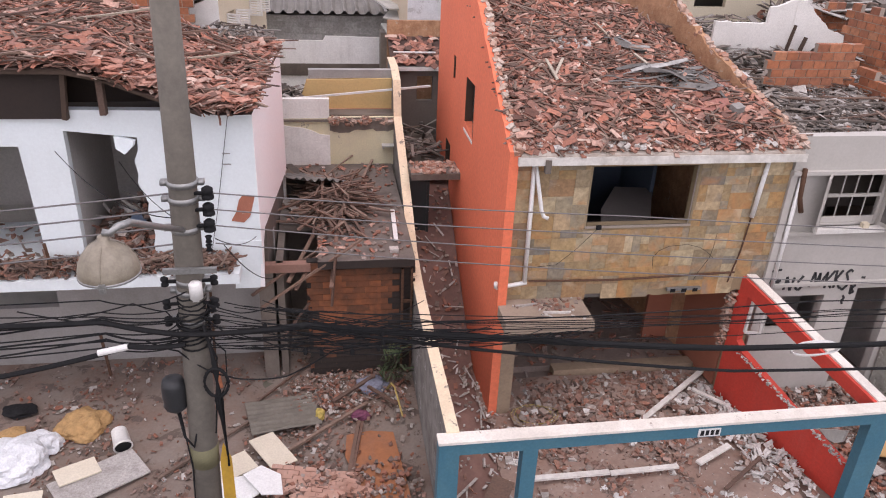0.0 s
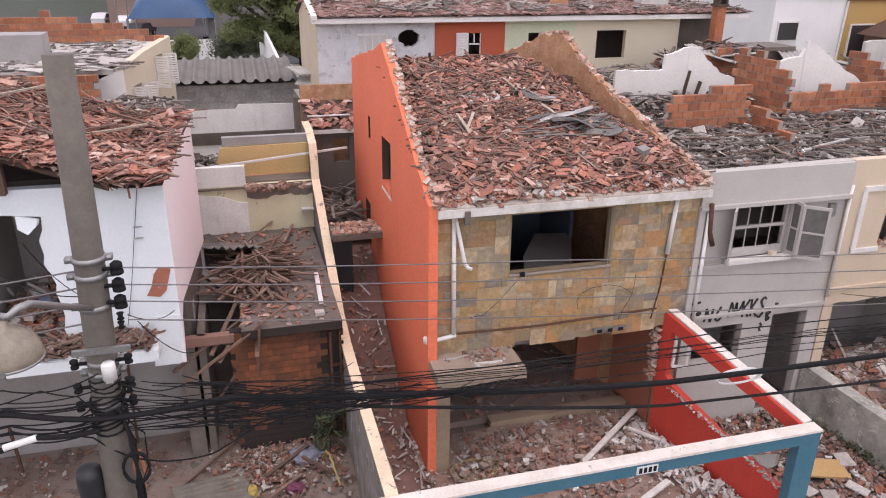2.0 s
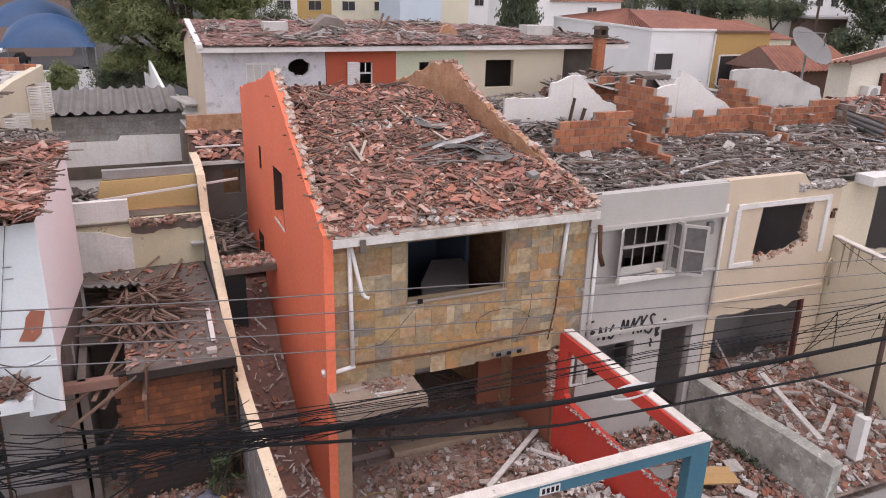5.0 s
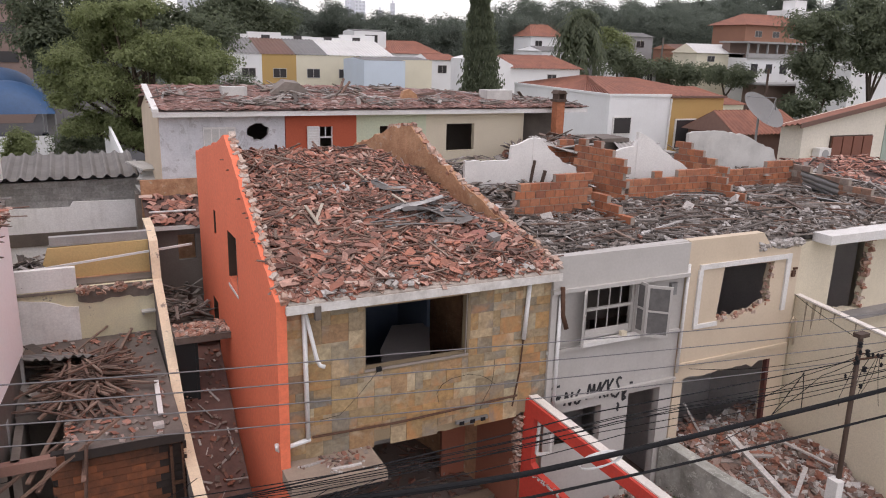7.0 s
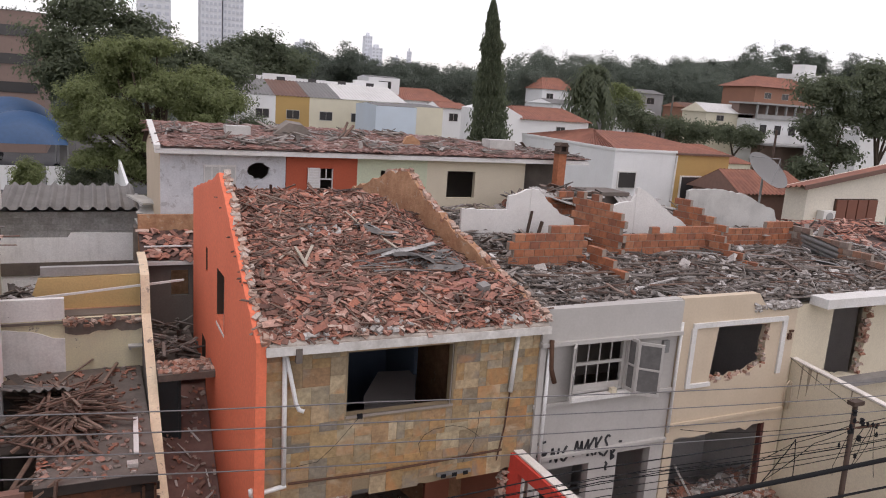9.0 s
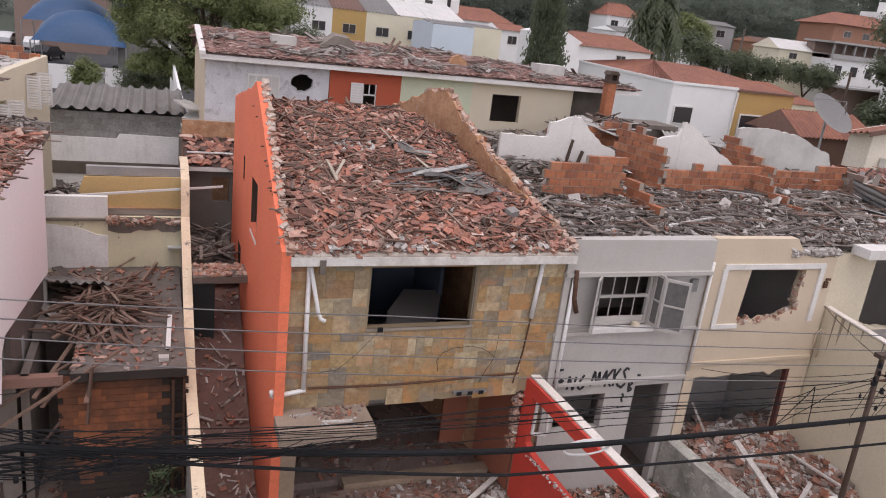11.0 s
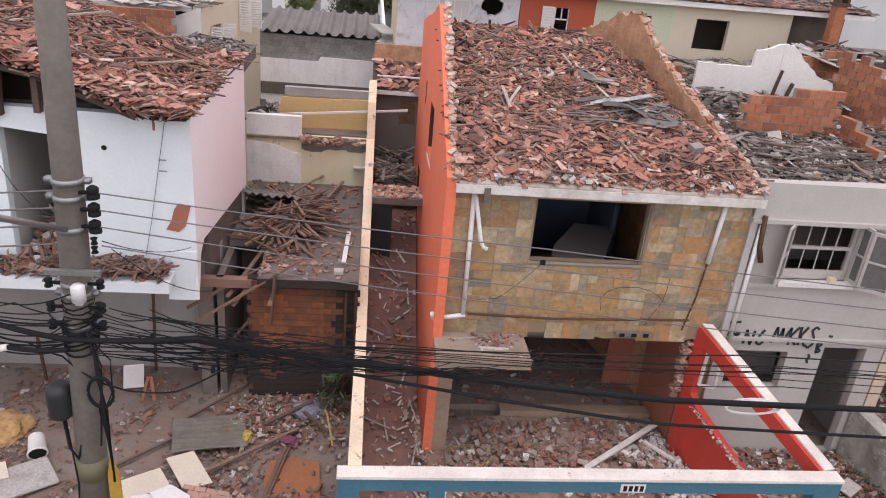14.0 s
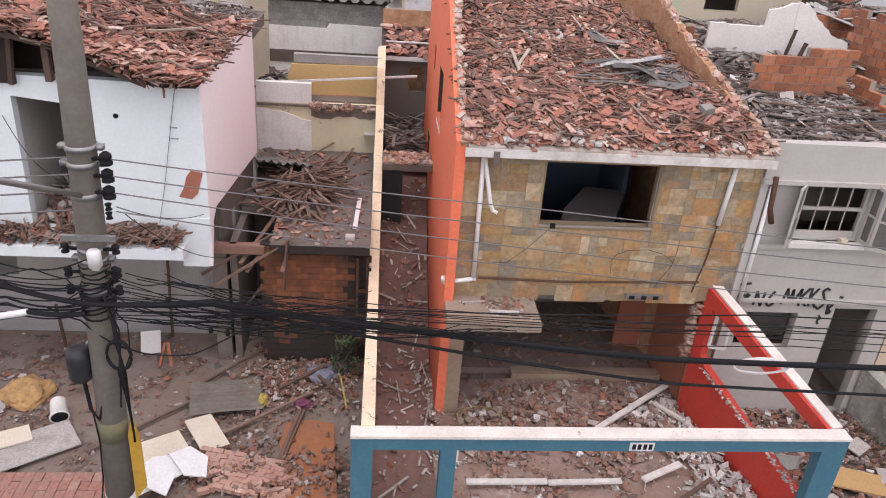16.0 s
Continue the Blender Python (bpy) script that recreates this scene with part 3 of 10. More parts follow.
part("ledge", Shape().box((5.4, -0.06, 2.72), (8.9, 0.02, 2.78)), GREYWHITE, white_house)
part("corner_pilaster", Shape().box((5.43, -0.07, 0), (5.56, 0.02, 5.14)), GREYWHITE, white_house)
part("window_sill", Shape().box((6.22, -0.14, 3.93), (7.68, 0.1, 4.02)), OFFWHITE, white_house)
part("wall_panel", Shape().box((5.6, -0.025, 4.02), (6.24, 0.018, 5.12)), GREYWHITE, white_house)
part("yellow_sponge", Shape().box((7.2, -0.12, 4.02), (7.33, -0.02, 4.12)), CREAM_PALE, white_house, "small pale yellow lump on the sill")
part("room_wall", Shape().box((5.5, 3.0, 0), (8.8, 3.1, 5.5)), INTERIOR, white_house)
part("room_wall", Shape().box((5.55, 0.25, 5.5), (8.85, 4.6, 5.6)), INTERIOR, white_house)
part("room_wall", Shape().box((5.55, 0.25, 2.6), (8.85, 3.0, 2.75)), INTERIOR, white_house)

# ---- cream neighbour ----
cream_house = thing("cream_house", "cream two-storey row house with a smashed upper window", "house")
rnd = random.Random(11)
bite = ragged([(3.5, 5.45), (3.3, 5.48), (3.0, 5.45), (2.6, 5.5), (2.35, 5.72), (2.2, 5.9)], 0.12, 0.04, rnd)
uphole = [(1.12, 5.2)] + ragged([(1.02, 4.0), (1.4, 3.97), (2.0, 4.02), (2.5, 4.2), (2.68, 4.25), (2.6, 4.7), (2.68, 5.18)], 0.12, 0.05, rnd)
garage = [(0.25, 0.0)] + ragged([(0.25, 2.66), (2.2, 2.70), (2.4, 2.6), (2.6, 2.72)], 0.15, 0.03, rnd) + [(3.0, 2.72), (3.0, 0.0)]
wall("front_wall", (8.92, 0.0), (12.45, 0.0), [(0, 0)] + garage + [(3.5, 0)] + bite + [(0, 5.9)], [uphole], 0.2, CREAM, cream_house)
part("room_wall", Shape().box((9.0, 3.2, 0), (12.4, 3.3, 5.5)), INTERIOR, cream_house)
part("room_wall", Shape().box((9.0, 0.22, 2.75), (12.4, 3.2, 2.9)), INTERIOR, cream_house)
part("room_wall", Shape().box((8.98, 0.22, 0), (9.04, 3.2, 5.4)), INTERIOR, cream_house)
part("room_wall", Shape().box((12.36, 0.22, 0), (12.42, 3.2, 5.4)), INTERIOR, cream_house)
wall("partition", (10.75, 2.3), (12.36, 2.1), [(0.3, 0), (1.6, 0), (1.6, 2.75), (0.25, 2.75)] + ragged([(0.25, 2.75), (0.15, 2.2), (0.3, 1.6), (0.12, 1.1), (0.3, 0.0)], 0.15, 0.06, rnd)[1:-1], [], 0.1, INTERIOR, cream_house, label="pale torn partition inside the garage")
part("room_wall", Shape().box((9.0, 0.22, 5.42), (12.4, 4.6, 5.55)), INTERIOR, cream_house)
fr = Shape().box((9.28, -0.05, 5.22), (12.1, 0.0, 5.33)).box((9.25, -0.05, 3.93), (9.37, 0.0, 5.22)).box((11.97, -0.05, 3.95), (12.1, 0.0, 5.22)).box((9.25, -0.06, 3.86), (9.95, 0.0, 3.95))
part("window_surround", fr, OFFWHITE, cream_house, "white painted window surround")
part("ledge", Shape().box((8.9, -0.05, 3.0), (12.4, 0.0, 3.07)), CREAM, cream_house)

# ---- pale cream house further along ----
pale_house = thing("pale_cream_house", "pale cream house with a projecting side wall and broken openings", "house")
wall("front_wall", (12.47, 0.12), (19.0, 0.12), [(0, 0), (6.5, 0), (6.5, 5.8), (0, 5.5)], [[(1.35, 5.42)] + ragged([(1.35, 3.7), (2.6, 3.55), (2.7, 4.4), (2.75, 5.4)], 0.13, 0.05, rnd), rect(4.0, 5.2, 3.7, 5.2)], 0.2, CREAM_PALE, pale_house)
part("room_wall", Shape().box((12.6, 3.0, 0), (18.9, 3.1, 5.5)), INTERIOR, pale_house)
wall("yard_wall", (12.62, 0.1), (12.62, -3.6), [(0, 0), (3.7, 0), (3.7, 3.85), (0.5, 4.12), (0, 4.2)], [], 0.16, CREAM_PALE, pale_house)
part("coping", Shape().prism([(12.6, 0.1, 4.2), (12.77, 0.1, 4.2), (12.77, -3.6, 3.86), (12.6, -3.6, 3.86)], (0, 0, 0.035)), COPING, pale_house)
DRIP = paint("sooty_rain_drip", (0.22, 0.18, 0.13), (0.42, 0.35, 0.25), 0.9, 14, 4.0, 1.0, 0.8, (0.10, 0.08, 0.06))
for (y, w, z0, z1) in ((-0.2, 0.05, 3.2, 4.14), (-0.38, 0.1, 3.45, 4.14), (-0.6, 0.04, 3.7, 4.12), (-0.95, 0.05, 3.85, 4.09), (-1.5, 0.04, 3.8, 4.04)):
    part("drip_stain", Shape().prism([(12.62, y, z1), (12.62, y - w, z1), (12.62, y - w * 0.8, (z0 + z1) / 2), (12.62, y - w * 0.35, z0)], (-0.004, 0, 0)), DRIP, pale_house, "dark drip running down the wall")
part("conduit", Shape().tube([(12.4, -0.04, 3.0), (12.38, -0.06, 3.6), (12.45, -0.07, 3.74), (12.54, -0.07, 3.66), (12.57, -0.06, 3.4), (12.57, -0.05, 3.0)], 0.018, 6), CREAM, pale_house, "bent cream conduit in the corner", True)
part("meter_stub", Shape().box((12.2, -0.05, 4.75), (12.3, 0.0, 4.9)).box((12.24, -0.04, 4.92), (12.36, 0.0, 4.97)), RUST, pale_house, "rusty bracket stubs")
part("eave_slab", Shape().box((12.95, -0.35, 5.52), (19.0, 0.15, 5.74)), OFFWHITE, pale_house)
part("upper_floor", Shape().box((12.8, -0.2, 3.4), (19, 0.12, 3.55)), CONCRETE, pale_house)

# rubble plateau where the neighbours' roofs were
def attic_z(x, y):
    """Debris on the neighbours' ceilings: low at the front, heaped towards the brick stubs."""
    return 5.70 + 0.105 * max(0.0, min(y, 3.0)) + 0.07 * noise.noise(Vector((x * 0.9, y * 0.9, 8)))


s = Shape()
for j in range(41):
    for i in range(61):
        x, y = 5.5 + 14.0 * i / 60, 0.1 + 9.7 * j / 40
        s.v.append((x, y, attic_z(x, y)))
s.f = [(j * 61 + i, j * 61 + i + 1, (j + 1) * 61 + i + 1, (j + 1) * 61 + i) for j in range(40) for i in range(60)]
put("roof_debris_bed", s, GREYBASE, label="grey dusty debris lying on the neighbours' ceilings", category="debris", kind="structure", smooth=True)
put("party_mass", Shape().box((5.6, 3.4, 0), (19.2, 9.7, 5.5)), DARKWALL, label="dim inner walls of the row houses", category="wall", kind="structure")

# low concrete yard wall
GRIMY = paint("mossy_grimy_concrete", (0.40, 0.395, 0.35), (0.15, 0.15, 0.125), 0.95, 10, 2.2, 0.9, 0.9, (0.10, 0.11, 0.075), bare=(0.50, 0.50, 0.44), bare_amount=0.56, relief=1.2)
yard = thing("yard_wall", "weathered concrete yard wall with moss at its foot", "wall")
wall("panel", (9.42, -3.6), (8.98, 0.0), [(0, 0), (3.63, 0), (3.63, 1.25), (2.2, 1.15), (0.9, 1.12), (0, 1.05)], [], 0.32, GRIMY, yard)

# ---- building with white front and pink side ----
# Grey grimy plaster, with the balcony's shade also put into its colour.
LOWWALL = paint("grey_shade_plaster", (0.33, 0.312, 0.30), (0.22, 0.203, 0.19), 0.9, 25, 0.9, 0.8, 0.4, (0.15, 0.14, 0.13))
pink_house = thing("pink_white_house", "two-storey house with white front, pink side and collapsed tile roof", "house")
rnd = random.Random(21)
o1 = [(11.0 - 7.45, 3.3), (11.0 - 6.2, 3.3)] + ragged([(11 - 6.2, 3.3), (11 - 6.2, 4.0), (11 - 6.35, 5.2), (11 - 6.25, 5.62)], 0.2, 0.05, rnd)[1:] + [(11 - 7.42, 5.75)]
o2 = [(1.0, 3.3), (11 - 8.1, 3.3), (11 - 8.17, 5.48), (1.0, 5.5)]
wall("front_wall", (-11.0, 1.0), (-4.32, 1.0), [(0, 3.1), (6.68, 3.1), (6.68, 6.05), (5.3, 6.09), (3.5, 6.11), (3.28, 5.96), (0, 5.93)], [o1, o2], 0.2, WHITE_L, pink_house, label="white painted front wall with openings knocked through")
wall("side_wall", (-4.31, 1.0), (-3.98, 4.6), [(0, 2.6), (0.12, 3.0), (0.22, 3.45), (0.45, 3.66), (3.62, 3.62), (3.62, 6.45), (0.2, 6.3), (0, 6.05)], [], 0.16, PINK, pink_house, label="pale pink side wall")
# Set back and coloured dark to stand for the unlit gap below.
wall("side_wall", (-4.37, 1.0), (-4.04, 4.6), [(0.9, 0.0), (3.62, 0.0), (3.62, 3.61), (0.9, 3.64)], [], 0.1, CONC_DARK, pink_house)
part("bracket", Shape().prism([(-4.86, 0.98, 2.6), (-4.40, 0.98, 2.6), (-4.31, 0.98, 3.6), (-4.75, 0.98, 3.6)], (0, 0.2, 0)), WHITE_L, pink_house)
part("balcony_slab", Shape().box((-12, 0.45, 3.0), (-4.7, 3.0, 3.2)), WHITE_L, pink_house)
wall("lower_wall", (-12.0, 2.6), (-4.2, 2.6), rect(0, 7.8, 0, 3.05), [rect(1.5, 3.3, 1.4, 2.05)], 0.2, LOWWALL, pink_house)
ROOM_PALE = paint("pale_room_paint", (0.60, 0.57, 0.54), (0.46, 0.43, 0.40), 0.9, 18, 0.8, 0.6)
part("room_wall", Shape().box((-11, 3.9, 3.2), (-4.3, 4.0, 6.0)), ROOM_PALE, pink_house)
part("room_wall", Shape().box((-7.6, 1.2, 3.2), (-7.5, 3.9, 5.9)), ROOM_PALE, pink_house)
part("ridge_mass", Shape().box((-12, 4.4, 0), (-4.0, 4.6, 6.3)), CONC_PALE, pink_house)


def left_roof_z(x, y):
    e = 6.13 + 0.74 * max(0.0, min(1.0, (-5.0 - x) / 2.0))
    return e + 0.07 * (y - 0.7) + 0.05 * noise.noise(Vector((x, y, 5)))


s = Shape()
for j in range(13):
    for i in range(31):
        y = 0.62 + 4.1 * j / 12
        x = -12.5 + (8.25 + 0.085 * (y - 1)) * i / 30
        s.v.append((x, y, left_roof_z(x, y)))
s.f = [(j * 31 + i, j * 31 + i + 1, (j + 1) * 31 + i + 1, (j + 1) * 31 + i) for j in range(12) for i in range(30)]
part("roof_bed", s, GAPSHADE, pink_house, "", True)
BOARDING = paint("dark_board_and_void", (0.036, 0.024, 0.019), (0.02, 0.014, 0.012), 0.85, 20, 1.5, 0.7)
# Near-black sheet paints the shade of the open roof void; no boards here.
part("roof_void", Shape().prism([(-12, 1.75, 5.98), (-5.0, 1.75, 6.05), (-5.0, 1.75, 6.16), (-6.8, 1.75, 6.62), (-7.2, 1.75, 6.86), (-12, 1.75, 6.86)], (0, 0.04, 0)), BOARDING, pink_house, "near-black sheet standing for the open roof void")
part("fascia", Shape().prism([(-12, 0.66, 6.80), (-7.15, 0.66, 6.78), (-6.6, 0.66, 6.66), (-5.1, 0.66, 6.08), (-5.1, 0.66, 6.15), (-6.6, 0.66, 6.74), (-7.15, 0.66, 6.87), (-12, 0.66, 6.88)], (0, 0.03, 0)), WOODDARK, pink_house)
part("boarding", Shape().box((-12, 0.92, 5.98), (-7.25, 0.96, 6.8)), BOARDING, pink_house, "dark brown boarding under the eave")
part("corner_batten", Shape().beam((-7.3, 0.88, 5.98), (-7.2, 0.86, 6.8), 0.08, 0.08), WOODDARK, pink_house)
part("rafter", Shape().beam((-9.6, 0.82, 6.0), (-9.65, 0.8, 6.7), 0.1, 0.09), WOODBITS, pink_house)

# ---- annex with flat slab ----
ROOFDIRT = paint("dirty_flat_roof", (0.17, 0.142, 0.122), (0.09, 0.074, 0.064), 0.95, 16, 1.3, 0.95, 0.0, bare=(0.2, 0.14, 0.11), bare_amount=0.62, relief=0.7)
annex = thing("annex", "low annex with flat concrete roof and exposed clay blocks", "annex")
part("roof_slab", Shape().box((-3.3, 1.35, 2.76), (-1.36, 6.9, 2.92)).box((-4.12, 3.1, 2.76), (-3.3, 6.9, 2.92)), ROOFDIRT, annex, "stained flat concrete roof broken open at one corner")
wall("front_wall", (-3.53, 1.66), (-1.38, 1.66), rect(0, 2.15, 0, 2.76), [], 0.16, BLOCKORANGE, annex, label="raw clay block wall behind the blocks")
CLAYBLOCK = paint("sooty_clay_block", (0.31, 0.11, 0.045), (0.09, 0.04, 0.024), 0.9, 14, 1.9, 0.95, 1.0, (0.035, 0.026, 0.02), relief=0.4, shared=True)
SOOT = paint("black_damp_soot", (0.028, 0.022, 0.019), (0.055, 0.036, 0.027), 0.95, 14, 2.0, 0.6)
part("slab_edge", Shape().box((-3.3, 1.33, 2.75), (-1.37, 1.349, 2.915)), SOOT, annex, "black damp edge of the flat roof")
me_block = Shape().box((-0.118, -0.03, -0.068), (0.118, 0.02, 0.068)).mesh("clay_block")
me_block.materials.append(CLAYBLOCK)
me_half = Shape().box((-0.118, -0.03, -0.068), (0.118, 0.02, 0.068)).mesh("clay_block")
me_half.materials.append(paint("soot_shade_clay_block", (0.19, 0.072, 0.034), (0.04, 0.028, 0.021), 0.9, 12, 2.2, 1.0, 1.0, (0.025, 0.02, 0.017), relief=0.4, shared=True))
me_soot_shade = Shape().box((-0.118, -0.03, -0.068), (0.118, 0.02, 0.068)).mesh("clay_block")
me_soot_shade.materials.append(SOOT)
rb = random.Random(71)
# Blocks darken towards the wall's edges: soot, plus painted shade under the slab.
for j in range(19):
    for i in range(9):
        x, z = -3.4 + i * 0.238 + (0.06 if j % 2 else -0.03), 0.08 + j * 0.143
        n = noise.noise(Vector((x * 2.6, z * 0.35, 3.3)))
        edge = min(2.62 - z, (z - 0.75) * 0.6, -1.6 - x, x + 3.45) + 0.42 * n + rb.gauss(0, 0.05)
        o = put("clay_block", me_soot_shade if edge < -0.04 else me_half if edge < 0.44 else me_block, None, annex)
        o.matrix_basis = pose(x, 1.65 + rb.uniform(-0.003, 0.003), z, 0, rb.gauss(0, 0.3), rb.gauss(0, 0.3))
part("side_wall", Shape().box((-4.14, 1.7, 0), (-4.0, 6.8, 2.74)), CONC_DARK, annex)
part("side_wall", Shape().box((-3.55, 3.6, 0), (-1.4, 3.7, 2.74)), CONC_DARK, annex)
part("side_wall", Shape().box((-4.0, 3.9, 0), (-3.5, 4.0, 2.74)), CONC_DARK, annex)
part("lintel", Shape().box((-4.45, 1.6, 2.56), (-3.45, 1.78, 2.74)), FLOORRED, annex, "reddish lintel over the dark doorway")
part("side_wall", Shape().box((-4.5, 1.65, 0), (-4.2, 1.75, 2.56)), CONC_DARK, annex)
WHITEWASH = paint("chalky_whitewash", (0.86, 0.84, 0.80), (0.70, 0.67, 0.62), 0.9, 20, 1.3, 0.7, 0.6, (0.42, 0.39, 0.36), bare=(0.5, 0.47, 0.44), bare_amount=0.68)
STAINBAND = paint("sooty_plaster_band", (0.17, 0.14, 0.115), (0.30, 0.26, 0.22), 0.9, 16, 2.2, 0.9, 0.5, (0.06, 0.05, 0.045), bare=(0.36, 0.16, 0.11), bare_amount=0.66)
wall("terrace_wall", (-4.3, 6.8), (-1.2, 6.8), rect(0, 3.05, 2.9, 4.16), [], 0.18, PALEYELLOW, annex, label="pale yellow plaster wall with black drips")
wall("terrace_wall", (-4.31, 6.77), (-2.95, 6.77), [(0, 2.9), (1.36, 2.9)] + ragged([(1.36, 3.72), (0.9, 3.85), (0.4, 3.95), (0, 4.0)], 0.2, 0.04, rnd), [], 0.03, WHITEWASH, annex, label="flaking white plaster")
wall("stain_band", (-2.95, 6.785), (-1.2, 6.785), [(0, 3.85)] + ragged([(0, 3.85), (0.5, 3.78), (1.1, 3.88), (1.7, 3.8)], 0.12, 0.05, rnd)[1:] + [(1.7, 4.18), (0, 4.18)], [], 0.015, STAINBAND, annex)
wall("terrace_wall", (-4.3, 6.8), (-2.95, 6.8), rect(0, 1.35, 4.16, 4.66), [], 0.16, WHITEWASH, annex)
part("broken_edge", Shape().box((-4.3, 6.75, 4.08), (-1.25, 6.8, 4.14)), STAINBAND, annex)
part("bridge_door", Shape().box((-1.13, 4.5, 1.6), (-0.72, 4.55, 3.5)).box((-0.72, 4.47, 1.6), (-0.66, 4.58, 3.5)), paint("dark_green_door", (0.022, 0.032, 0.034), (0.014, 0.02, 0.02), 0.6), pas, "dark green door ajar under the slab")
part("terrace_floor", Shape().box((-4.3, 6.98, 4.05), (-1.2, 8.6, 4.2)), CONC_DARK, annex)
wall("parapet", (-3.75, 7.55), (-1.2, 7.55), [(0, 4.2), (2.5, 4.13), (2.5, 4.99), (0.25, 4.95)], [], 0.15, YELLOW, annex, label="ochre painted parapet")
part("parapet_top", Shape().box((-3.45, 7.62, 4.99), (-1.2, 7.8, 5.2)), BLOCKGREY, annex)
part("brick_edge", Shape().box((-3.8, 7.47, 4.14), (-1.22, 7.55, 4.21)), RAWBRICK, annex)

# ---- shed with corrugated roof ----
FLAKING = paint("flaking_whitewash", (0.93, 0.92, 0.90), (0.80, 0.78, 0.75), 0.9, 25, 1.3, 0.5, 0.7, (0.35, 0.33, 0.3), bare=(0.46, 0.44, 0.41), bare_amount=0.69)
shed = thing("shed", "grey block shed with corrugated fibre-cement roof", "shed")
wall("front_wall", (-5.05, 14.0), (-0.95, 14.0), rect(0, 4.1, 0, 5.45), [], 0.2, BLOCKGREY, shed)
wall("render", (-5.05, 13.9), (-1.1, 13.9), [(0, 0), (3.95, 0), (3.95, 4.78), (2.1, 4.82), (2.0, 4.66), (0, 4.68)], [], 0.1, FLAKING, shed)
part("stain_band", Shape().box((-5.05, 13.86, 3.5), (-1.1, 13.9, 3.9)), CONC_DARK, shed, "dark damp band along the wall foot")
s = Shape()
n = 80
for j, (y, z) in enumerate(((13.75, 5.56), (17.2, 5.86))):
    for i in range(n + 1):
        s.v.append((-4.95 + 3.95 * i / n, y, z + (0.0, 0.0, 0.0, 0.0, 0.04, 0.1, 0.1, 0.05)[i % 8]))
s.f = [(i, i + 1, n + 2 + i, n + 1 + i) for i in range(n)]
part("roof", s, FIBRO, shed, "grey corrugated roof sheets")
part("side_wall", Shape().box((-5.05, 14.2, 0), (-4.9, 17.2, 5.6)), BLOCKGREY, shed)
part("side_wall", Shape().box((-0.95, 14.2, 0), (-0.85, 17.2, 5.6)), BLOCKGREY, shed)
part("side_wall", Shape().box((-4.9, 17.1, 0), (-0.95, 17.2, 5.6)), BLOCKGREY, shed)

me_cmu = Shape().box((-0.192, -0.012, -0.095), (0.192, 0.01, 0.095)).mesh("block")
me_cmu.materials.append(pieces("grey_concrete_block", ((0.0, (0.30, 0.29, 0.275)), (0.4, (0.37, 0.36, 0.345)), (0.7, (0.27, 0.26, 0.245)), (1.0, (0.41, 0.40, 0.38))), 0.9, 14, (0.2, 0.19, 0.175), 0.5))
rk = random.Random(44)
for j in range(4):
    for i in range(10):
        o = put("block", me_cmu, None, shed)
        o.matrix_basis = pose(-4.78 + i * 0.39 + (0.1 if j % 2 else -0.05), 13.99 + rk.uniform(-0.004, 0.004), 4.78 + j * 0.198, 0, 0, rk.gauss(0, 0.3))

# ---- small house at the end of the passage ----
small = thing("small_house", "small house with low tile roof at the end of the passage", "house")
wall("front_wall", (-1.2, 9.0), (0.6, 9.0), rect(0, 1.8, 0, 4.9), [rect(0.75, 1.2, 4.0, 4.7)], 0.15, DARKWALL, small)
part("eave", Shape().box((-1.25, 8.85, 4.88), (0.7, 9.0, 4.98)), OFFWHITE, small)
part("roof_bed", Shape().add([(-1.2, 8.9, 5.0), (0.8, 8.9, 5.0), (0.8, 10.25, 5.55), (-1.2, 10.25, 5.55)], [(0, 1, 2, 3)]), GAPSHADE, small)
part("rear_wall", Shape().box((-1.2, 10.25, 0), (0.4, 10.35, 6.0)), RAWBRICK, small)

# ---- cream building on the far left ----
lb = thing("cream_block", "cream building with barred windows and stripped roof", "house")
wall("front_wall", (-14, 8.6), (-5.66, 8.6), [(0, 0), (8.34, 0), (8.34, 6.86), (7.5, 6.5), (6.8, 6.2), (0, 6.2)], [], 0.2, OFFWHITE, lb)
wall("side_wall", (-5.66, 8.6), (-4.75, 12.6), [(0, 0), (4.1, 0), (4.1, 7.2), (1.6, 7.05), (0, 6.86)], [rect(0.55, 1.2, 5.5, 6.32), rect(2.5, 3.2, 5.95, 6.82)], 0.2, CREAM_PALE, lb)
part("rear_wall", Shape().box((-14, 12.6, 0), (-4.8, 12.8, 7.2)), CREAM_PALE, lb)
part("roof_slab", Shape().prism([(-14, 8.3, 6.72), (-5.9, 8.6, 6.72), (-5.0, 12.6, 6.98), (-14, 12.6, 6.98)], (0, 0, 0.12)), CONC_PALE, lb, "patchy pale concrete roof")
part("inner_wall", Shape().box((-9, 9.4, 4.5), (-6.3, 12.0, 6.7)), DARKWALL, lb)
part("block_stub", Shape().box((-8.9, 9.6, 6.9), (-7.6, 10.4, 7.6)), BLOCKGREY, lb)

# ---- terraced houses behind ----
def terr_pitch(x):
    """The roof behind sags towards its end house."""
    return 0.16 - 0.04 * max(0.0, min(1.0, (x - 6) / 3)) - 0.09 * max(0.0, min(1.0, (x - 9) / 4.4))


